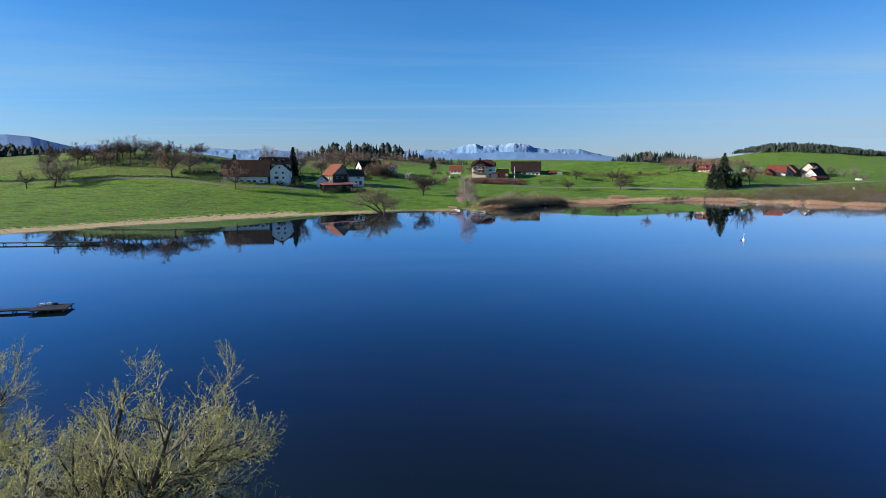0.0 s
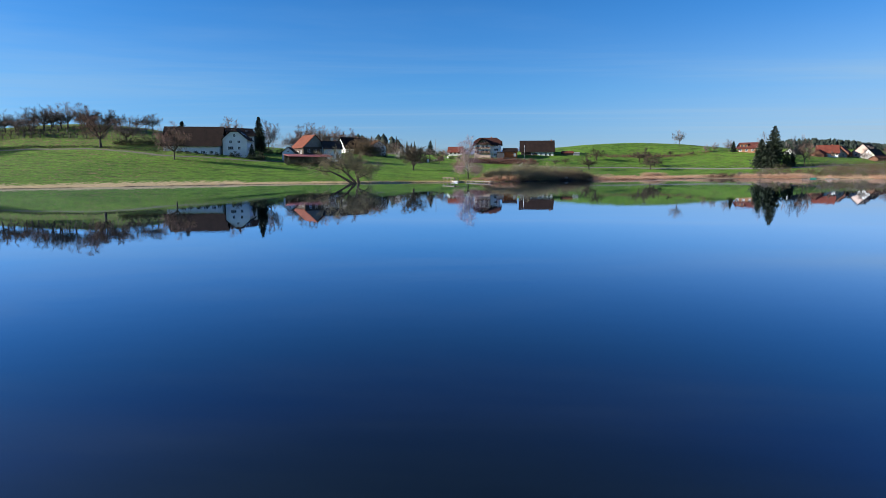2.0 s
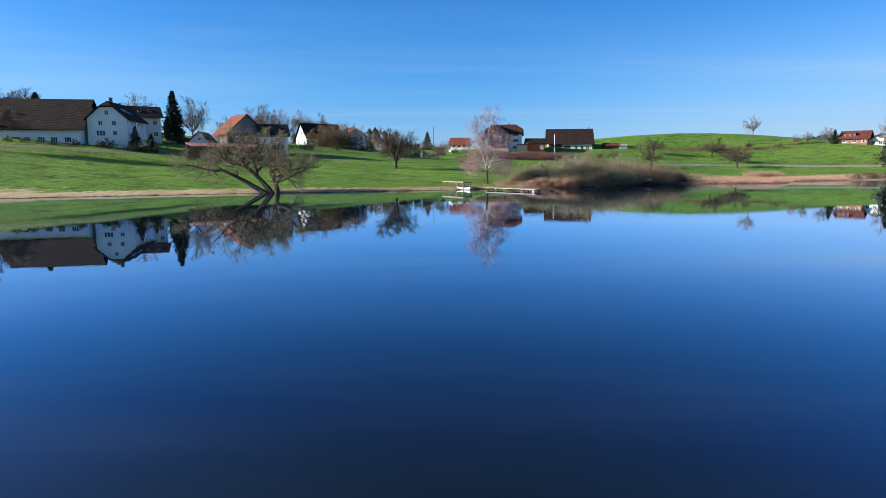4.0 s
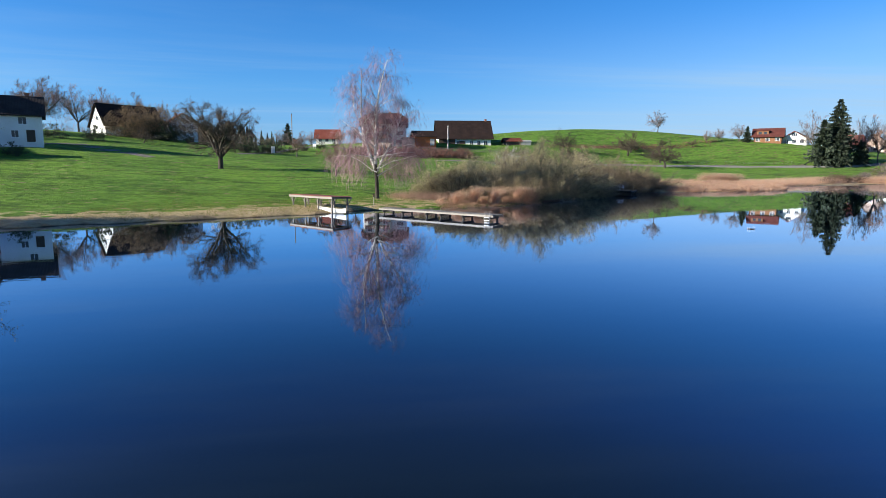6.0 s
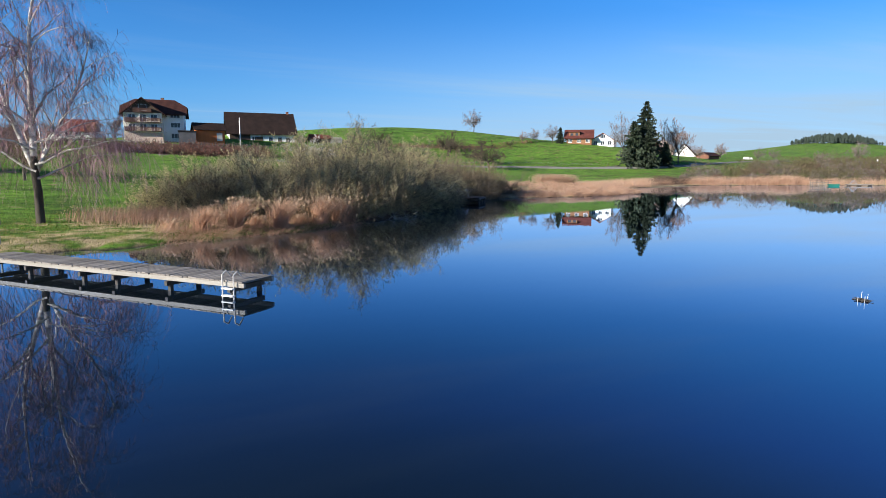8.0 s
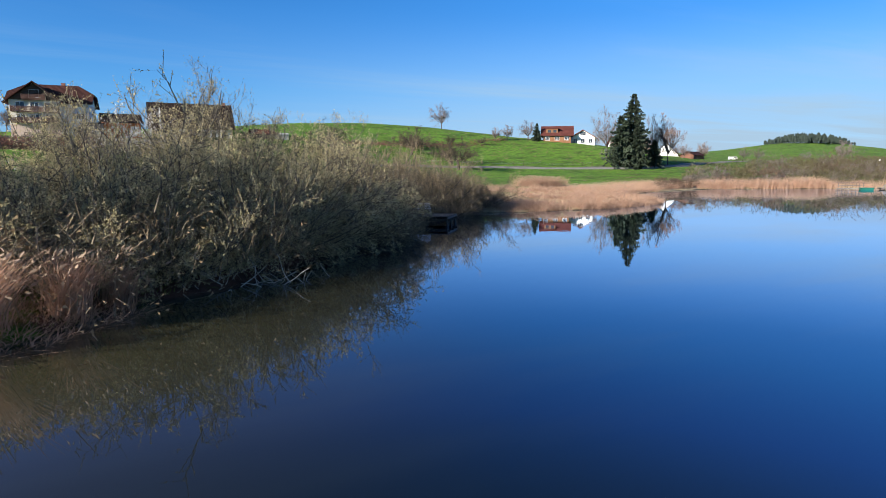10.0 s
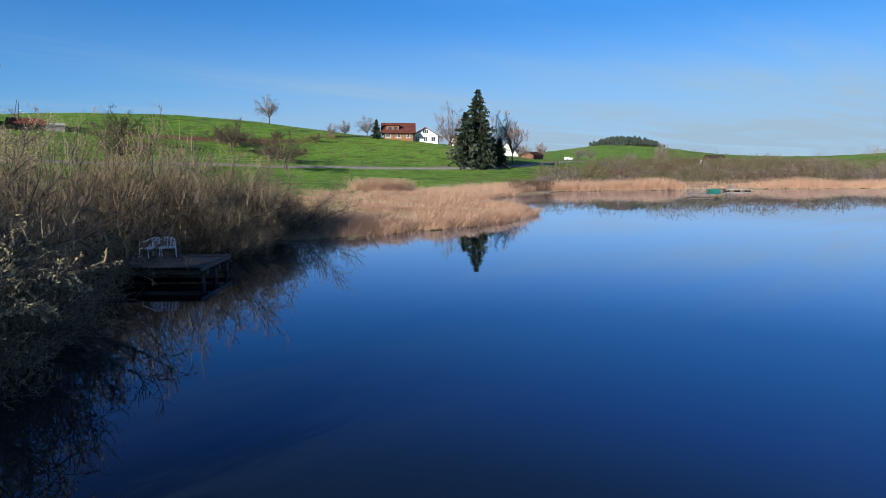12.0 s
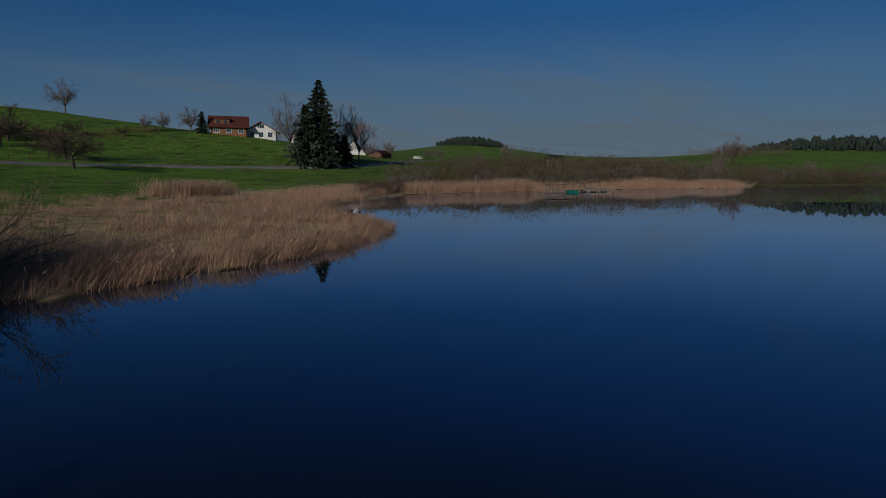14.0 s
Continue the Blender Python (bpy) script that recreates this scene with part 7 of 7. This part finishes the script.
def build_shelter():
    """A low open shelter over a white boat: posts, braces and a corrugated red roof."""
    ob = thing("boat_shelter", (1.15, 217.6, 0.0), "open timber boat shelter with brown sheet roof", "shelter", turn=-57)
    ln, wd, lo, hi = 5.8, 1.7, 1.20, 1.14
    roof = bmesh.new()
    n = 42
    rows = []
    for i in range(n + 1):
        u = -ln / 2 + ln * i / n
        b = 0.018 * (1 if i % 2 else -1)
        rows.append([roof.verts.new((u, s * wd / 2, z + b + k)) for s, z in ((-1, lo), (1, hi)) for k in (0.02, 0.045)])
    for a, b in zip(rows, rows[1:]):
        roof.faces.new((a[1], b[1], b[3], a[3]))
        roof.faces.new((a[0], a[2], b[2], b[0]))
        roof.faces.new((a[0], b[0], b[1], a[1]))
        roof.faces.new((a[2], a[3], b[3], b[2]))
    roof.faces.new(rows[0])
    roof.faces.new(rows[-1][::-1])
    part("roof_sheet", (roof, surface("brown_sheet", (0.22, 0.085, 0.06), (0.35, 0.15, 0.11), 0.8, 0.7, 0.1)), ob, "faded brown corrugated sheet")
    for s, z in ((-1, lo), (1, hi)):
        part("eave_board", board_mesh("eave_board", ln + 0.1, 0.05, 0.14, GREY_WOOD), ob, "pale weathered board").matrix_basis = pose(0, s * (wd / 2 - 0.02), z - 0.005)
    for i, u in enumerate((-2.65, -0.9, 0.9, 2.65)):
        part("rafter", board_mesh("rafter", 0.08, wd, 0.10, GREY_WOOD), ob).matrix_basis = pose(u, 0, (lo + hi) / 2 - 0.02, math.degrees(math.atan2(hi - lo, wd)))
        for s, z in ((-1, lo), (1, hi)):
            bm = bmesh.new()
            block(bm, -0.05, 0.05, -0.05, 0.05, -0.9, z - 0.1, bevel=0.008)
            part("post", (bm, GREY_WOOD), ob).matrix_basis = pose(u, s * (wd / 2 - 0.18), 0)
            for e in (-1, 1):
                bm = bmesh.new()
                rod(bm, (0, 0, z - 0.62), (e * 0.45, 0, z - 0.12), 0.035, 4)
                part("brace", (bm, GREY_WOOD), ob).matrix_basis = pose(u, s * (wd / 2 - 0.18), 0)
    # the boat
    boat = thing("rowing_boat", (2.0, 216.0, 0.02), "pale canoe-like boat moored under the shelter", "boat", turn=-57, size=0.8)
    rings, m = [], 13
    outer = bmesh.new()
    for i in range(m):
        k = i / (m - 1) * 2 - 1
        half, sheer, keel = 0.46 * (1 - abs(k) ** 2.4) + 0.015, 0.34 + 0.16 * k * k, -0.08 + 0.18 * abs(k) ** 3
        ring = []
        for q in range(9):
            th = math.pi * q / 8
            ring.append((k * 2.3, -half * math.cos(th), sheer + (keel - sheer) * math.sin(th) ** 0.7))
        rings.append([outer.verts.new(p) for p in ring] + [outer.verts.new((p[0] * 0.985, p[1] * 0.92, p[2] + (0.0 if q in (0, 8) else 0.03))) for q, p in enumerate(ring)])
    for a, b in zip(rings, rings[1:]):
        for q in range(8):
            outer.faces.new((a[q], b[q], b[q + 1], a[q + 1]))
            outer.faces.new((a[9 + q], a[10 + q], b[10 + q], b[9 + q]))
        outer.faces.new((a[0], a[9], b[9], b[0]))
        outer.faces.new((a[8], b[8], b[17], a[17]))
    bmesh.ops.recalc_face_normals(outer, faces=outer.faces[:])
    part("hull", (outer, HULL_WHITE), boat)
    for u in (-1.0, 0.2, 1.2):
        part("thwart", (boxes((u - 0.1, u + 0.1, -0.40, 0.40, 0.22, 0.25)), GREY_WOOD), boat)
    # short post with a sign board by the jetty's foot
    peg = thing("marker_post", (5.35, 219.3, gz(5.35, 219.3)), "short wooden post with small dark box", "post")
    bm = bmesh.new()
    cyl(bm, 0, 0, -0.3, 0.72, 0.035)
    part("pole", (bm, GREY_WOOD), peg)
    part("box", (boxes((-0.07, 0.07, -0.06, 0.06, 0.72, 0.95)), DARK_WOOD), peg)
    # stakes by the old willow
    for i, (x, y, h) in enumerate(((-24.9, 204.6, 0.55), (-24.6, 204.3, 0.45))):
        st = bmesh.new()
        cyl(st, 0, 0, -0.8, h, 0.05, 7)
        tagged(new("stake", mesh_of(st, "stake", GREY_WOOD)), "pale wooden stake in the shallow water", "stake", "stakes by the willow").matrix_basis = pose(x, y, 0)


def chair_parts():
    """A white tubular garden armchair with a barred back."""
    legs, seat, back, arms = bmesh.new(), bmesh.new(), bmesh.new(), bmesh.new()
    w, dp, sh, bh = 0.40, 0.38, 0.30, 0.60
    out = {}
    for i in range(9):
        u = -w / 2 + w * (i + 0.5) / 9
        block(seat, u - 0.017, u + 0.017, -dp / 2, dp / 2, sh - 0.018, sh)
    bent(seat, [(-w / 2, -dp / 2, sh - 0.02), (w / 2, -dp / 2, sh - 0.02), (w / 2, dp / 2, sh - 0.02), (-w / 2, dp / 2, sh - 0.02), (-w / 2, -dp / 2, sh - 0.02)], 0.013)
    curve = [(-w / 2 - 0.03, -dp / 2, sh + 0.18), (-w / 2 - 0.03, dp / 4, sh + 0.20), (-w / 3, dp / 2 + 0.05, bh), (0, dp / 2 + 0.09, bh + 0.03), (w / 3, dp / 2 + 0.05, bh), (w / 2 + 0.03, dp / 4, sh + 0.20), (w / 2 + 0.03, -dp / 2, sh + 0.18)]
    bent(arms, curve, 0.015)
    for i in range(11):
        k = i / 10
        u = -w / 2 + w * k
        y = dp / 2 + 0.07 * math.sin(math.pi * k)
        rod(back, (u, dp / 2 - 0.01, sh), (u, y + 0.01, bh - 0.05 + 0.07 * math.sin(math.pi * k) - (0.10 if i in (0, 10) else 0)), 0.009, 5)
    return seat, back, arms, (w, dp, sh)


def build_deck():
    rng = random.Random(5)
    # bathing deck in the thicket; its own x runs along the water
    platform("bathing_deck", "low dark timber deck on posts over the water", "deck", 36.19, 239.02, 46, 2.5, 3.0, 0.50, 0.16, rng, (0.25, 1.25, 2.3), surface("dark_deck_boards", (0.045, 0.038, 0.034), (0.12, 0.105, 0.095), 0.4, 0.8, 0.3, stretch=(1, 0.25, 1), random=0.2), WET_WOOD)
    seat, back, arms, (w, dp, sh) = chair_parts()
    ch = thing("garden_chair", (36.95, 240.75, 0.503), "white tubular garden armchair with barred back", "chair", "chairs on the deck", turn=195, size=1.0)
    part("seat", (seat, WHITE_PAINT), ch)
    part("backrest", (back, WHITE_PAINT), ch)
    part("armrest_frame", (arms, WHITE_PAINT), ch)
    for sx in (-1, 1):
        for sy in (-1, 1):
            bm = bmesh.new()
            rod(bm, (sx * (w / 2 + 0.02), sy * dp / 2, sh + (0.18 if sy < 0 else 0.05)), (sx * (w / 2 + 0.03), sy * (dp / 2 + 0.03), 0.0), 0.014)
            part("leg", (bm, WHITE_PAINT), ch)
    copy_thing(ch, pose(37.38, 240.55, 0.503, 0, 0, 160))


def build_piers():
    """The two piers on the west side and the sheds and rafts on the water."""
    rng = random.Random(6)
    platform("near_pier", "dark wooden bathing pier with benches", "pier", -56.0, 66.8, 15, 7.4, 1.0, 0.38, 0.2, rng, (0.5, 3.0, 5.5), WET_WOOD, WET_WOOD)
    head = platform("pier_head", "dark plank pier head with low seats", "pier", -48.9, 68.8, 15, 3.9, 3.0, 0.42, 0.2, rng, (0.4, 2.0, 3.6), WET_WOOD, WET_WOOD)
    for u in (0.6, 1.3, 2.0):
        part("seat", (boxes((u - 0.25, u + 0.25, 0.9, 1.25, 0.42, 0.68), bevel=0.01), WHITE_PAINT if u < 1.5 else WET_WOOD), head)
    platform("long_pier", "long dark footbridge pier on posts", "pier", -110.0, 122.6, 6.2, 36.0, 1.0, 0.5, 0.3, rng, tuple(range(1, 36, 4)), WET_WOOD, WET_WOOD)
    # buoy-like float and the nesting raft
    buoy = thing("marker_buoy", (65.2, 135.5, 0.0), "small white and red float with a thin mast", "buoy")
    bm = bmesh.new()
    bmesh.ops.create_uvsphere(bm, u_segments=14, v_segments=9, radius=0.42)
    bmesh.ops.scale(bm, verts=bm.verts, vec=(1.2, 1.0, 0.7))
    part("float", (bm, WHITE_PAINT), buoy)
    bm = bmesh.new()
    cyl(bm, 0, 0, 0.2, 1.6, 0.04, 6)
    block(bm, -0.02, 0.28, -0.02, 0.02, 1.25, 1.5)
    part("mast", (bm, WHITE_PAINT), buoy)
    bm = bmesh.new()
    block(bm, -0.75, -0.35, -0.25, 0.25, -0.1, 0.16)
    part("fender", (bm, RED_ROOF), buoy)
    raft = thing("nesting_raft", (24.2, 199.9, 0.0), "small brush raft with pale corner sticks", "raft", turn=20, size=0.62)
    bm = bmesh.new()
    for i in range(26):
        a = rng.uniform(0, 6.28)
        c = (rng.uniform(-0.28, 0.28), rng.uniform(-0.16, 0.16))
        rod(bm, (c[0] - 0.2 * math.cos(a), c[1] - 0.2 * math.sin(a), rng.uniform(-0.02, 0.03)), (c[0] + 0.2 * math.cos(a), c[1] + 0.2 * math.sin(a), rng.uniform(0.0, 0.05)), 0.012, 4)
    part("brushwood", (bm, WET_WOOD), raft)
    for sx, sy, h in ((-0.30, -0.1, 0.26), (-0.26, 0.12, 0.2), (0.28, -0.1, 0.22), (0.31, 0.1, 0.27)):
        bm = bmesh.new()
        rod(bm, (sx * 1.2, sy, -0.3), (sx * 1.3, sy, h * 0.95), 0.007, 5)
        part("stick", (bm, WHITE_PAINT), raft)
    # boathouse with a green boat, and a landing with a pale slide beside it
    hut = thing("boathouse", (121.8, 257.6, 0.0), "small open boathouse on the reedy bank", "boathouse", turn=-45, size=0.8)
    for u in (-1.8, -0.6, 0.6, 1.8):
        for s in (-0.9, 0.9):
            bm = bmesh.new()
            cyl(bm, u, s, -0.8, 1.25, 0.06, 6)
            part("post", (bm, GREY_WOOD), hut)
    part("roof", (boxes((-2.2, 2.2, -1.25, 1.25, 1.25, 1.36), bevel=0.02), surface("weathered_felt", (0.14, 0.09, 0.07), (0.24, 0.16, 0.13), 0.8, 0.85, 0.1)), hut)
    part("floor", (boxes((-2.1, 2.1, -1.0, 1.0, 0.2, 0.3)), GREY_WOOD), hut)
    for s in (-1.0, 1.0):
        part("rail", (boxes((-2.0, 2.0, s - 0.03, s + 0.03, 0.75, 0.83)), GREY_WOOD), hut)
    gb = thing("green_boat", (122.4, 255.6, 0.0), "green rowing boat beside the boathouse", "boat", turn=-45)
    bm = bmesh.new()
    for r in ((-1.0, 1.0, -0.42, 0.42, -0.05, 0.36),):
        block(bm, *r)
    for v in bm.verts:
        if v.co.z < 0:
            v.co.x *= 0.8
            v.co.y *= 0.7
        if v.co.x > 0.7:
            v.co.y *= 0.3
    part("hull", (bm, HULL_GREEN), gb)
    part("thwart", (boxes((-0.3, -0.1, -0.4, 0.4, 0.37, 0.40)), GREY_WOOD), gb)
    platform("landing_stage", "low grey landing stage by the reeds", "jetty", 126.3, 255.6, -38, 4.2, 1.2, 0.32, 0.2, rng, (0.4, 2.2, 3.9), GREY_WOOD, WET_WOOD)
    sl = thing("bathing_slide", (127.2, 254.9, 0.32), "pale metal steps on the landing stage", "ladder", turn=-38)
    for s in (-0.3, 0.3):
        bm = bmesh.new()
        bent(bm, [(-0.5, s, 0), (0, s, 0.7), (0.55, s, 0)], 0.03)
        part("rail", (bm, STEEL), sl)
    for k in range(4):
        bm = bmesh.new()
        rod(bm, (-0.45 + 0.12 * k, -0.3, 0.1 + 0.2 * k), (-0.45 + 0.12 * k, 0.3, 0.1 + 0.2 * k), 0.025)
        part("rung", (bm, STEEL), sl)


build_jetty()
build_shelter()
build_deck()
build_piers()


# ---- poles, fences, signs and a parked van ----
def build_roadside():
    def pole(x, y, h, r, label, mat=None, name="utility_pole"):
        bm = bmesh.new()
        cyl(bm, 0, 0, -0.6, h, r, 8)
        bmesh.ops.create_cone(bm, cap_ends=True, segments=8, radius1=r * 0.9, radius2=0.01, depth=0.12, matrix=Matrix.Translation((0, 0, h + 0.05)))
        tagged(new(name, mesh_of(bm, name, mat or GREY_WOOD)), label, "pole").matrix_basis = pose(x, y, gz(x, y))
    pole(-6.7, 337.2, 8.6, 0.11, "tall grey wooden utility pole in the meadow")
    pole(34.6, 335.8, 6.2, 0.10, "pale pole standing before the barn", WHITE_PAINT, "flag_pole")
    # pasture fence at the hill foot
    bm = bmesh.new()
    cyl(bm, 0, 0, -0.3, 0.85, 0.05, 6)
    post = mesh_of(bm, "fence_post", DARK_WOOD)
    fence = thing("pasture_fence", (62, 321, gz(62, 321)), "pasture fence of thin wooden posts and wire", "fence")
    line = [(62, 321), (75, 323), (99, 323.4), (120, 320.4), (131, 318.2)]
    run, last = 0.0, None
    wire_bm = bmesh.new()
    for (ax, ay), (bx, by) in zip(line, line[1:]):
        n = int(math.hypot(bx - ax, by - ay) / 2.6)
        for i in range(n):
            x, y = ax + (bx - ax) * i / n, ay + (by - ay) * i / n
            z = gz(x, y) - gz(62, 321)
            part("fence_post", post, fence).matrix_basis = pose(x - 62, y - 321, z)
            if last:
                for h in (0.45, 0.75):
                    rod(wire_bm, last + Vector((0, 0, h)), Vector((x - 62, y - 321, z + h)), 0.012, 4)
            last = Vector((x - 62, y - 321, z))
    part("wire_run", (wire_bm, STEEL), fence)
    # garden fence along the chalet's terrace
    gf = thing("terrace_fence", (10, 331.5, 0), "grey picket fence along the chalet terrace", "fence")
    pk = mesh_of(boxes((-0.06, 0.06, -0.03, 0.03, -0.3, 0.9)), "picket", GREY_WOOD)
    for i in range(70):
        x = 10 + i * 0.55
        part("picket", pk, gf).matrix_basis = pose(x - 10, 0.6 * math.sin(i * 0.09), gz(x, 331.5 + 0.6 * math.sin(i * 0.09)))
    for h in (0.25, 0.65):
        bm = bmesh.new()
        pts = [Vector((i * 0.55, 0.6 * math.sin(i * 0.09) + 0.05, gz(10 + i * 0.55, 331.5 + 0.6 * math.sin(i * 0.09)) + h)) for i in range(0, 70, 5)]
        for a, b in zip(pts, pts[1:]):
            rod(bm, a, b, 0.035, 4)
        part("rail", (bm, GREY_WOOD), gf)
    # saplings in rows on the western orchard slope
    stake = thing("orchard_rows", (-140, 272, gz(-140, 272)), "rows of staked young fruit trees on the slope", "orchard")
    bm = bmesh.new()
    cyl(bm, 0, 0, -0.2, 1.5, 0.05, 5)
    for a in range(5):
        rod(bm, (0, 0, 0.7 + 0.12 * a), (0.45 * math.cos(a * 2.4), 0.45 * math.sin(a * 2.4), 1.3 + 0.14 * a), 0.025, 4)
    sap = mesh_of(bm, "sapling", TWIG_GREY)
    rnd = random.Random(8)
    for row, (y0, slope) in enumerate(((264.0, 0.06), (268.5, 0.06), (273.0, 0.05), (277.5, 0.05))):
        for i in range(20):
            x = -166 + i * 2.6 + rnd.uniform(-0.3, 0.3)
            y = y0 + slope * (x + 140)
            part("sapling", sap, stake).matrix_basis = pose(x + 140, y - 272, gz(x, y) - gz(-140, 272), 0, 0, rnd.uniform(0, 360)) @ Matrix.Diagonal((1, 1, rnd.uniform(0.7, 1.1), 1))
    # notice boards and a small sign
    for x, y, w, h, lift, mat, lb, nm in ((-9.0, 303.4, 0.9, 1.3, 0.2, WHITE_PAINT, "white notice board at the lane", "notice_board"), (-1.0, 333.0, 0.8, 0.6, 0.6, WHITE_PAINT, "small white sign by the lane", "lane_sign"), (196, 300, 0.9, 1.2, 0.5, WHITE_PAINT, "white sign beside the far road", "road_sign"),
                                          (205, 290, 0.5, 0.5, 2.4, WHITE_PAINT, "round-headed sign on a tall post", "tall_sign"), (214, 291, 1.2, 0.7, 0.6, surface("yellow_paint", (0.55, 0.30, 0.02), (0.70, 0.42, 0.05), 0.4, 0.5, 0.05), "yellow board beside the far road", "yellow_board")):
        ob = thing(nm, (x, y, gz(x, y)), lb, "sign", turn=-25)
        bm = bmesh.new()
        cyl(bm, -w * 0.35, 0.06, -0.4, lift + h, 0.035, 6)
        cyl(bm, w * 0.35, 0.06, -0.4, lift + h, 0.035, 6)
        part("stand", (bm, STEEL), ob)
        part("board", (boxes((-w / 2, w / 2, -0.03, 0.03, lift, lift + h), bevel=0.01), mat), ob)
    van = thing("parked_van", (230.6, 349.6, gz(230.6, 349.6) - 0.02), "white van parked at the roadside", "van", turn=-30)
    bm = bmesh.new()
    block(bm, -1.7, 1.7, -0.62, 0.62, 0.28, 1.35, bevel=0.12)
    for v in bm.verts:
        if v.co.x > 1.2 and v.co.z > 0.9:
            v.co.x -= 0.55
    part("body", (bm, HULL_WHITE), van)
    part("windscreen", (boxes((1.02, 1.10, -0.5, 0.5, 0.92, 1.22)), glass_pane()), van)
    for s in (-1, 1):
        part("side_window", (boxes((0.1, 0.9, s * 0.63 - 0.008, s * 0.63 + 0.008, 0.85, 1.2)), glass_pane()), van)
        for u in (-1.05, 1.05):
            bm = bmesh.new()
            g = bmesh.ops.create_cone(bm, cap_ends=True, segments=16, radius1=0.25, radius2=0.25, depth=0.18)
            bmesh.ops.transform(bm, verts=bm.verts, matrix=Matrix.Translation((u, s * 0.56, 0.25)) @ Matrix.Rotation(math.pi / 2, 4, "X"))
            part("wheel", (bm, surface("tyre_rubber", (0.012, 0.012, 0.012), (0.03, 0.03, 0.03), 0.2, 0.9, 0.1)), van)


build_roadside()
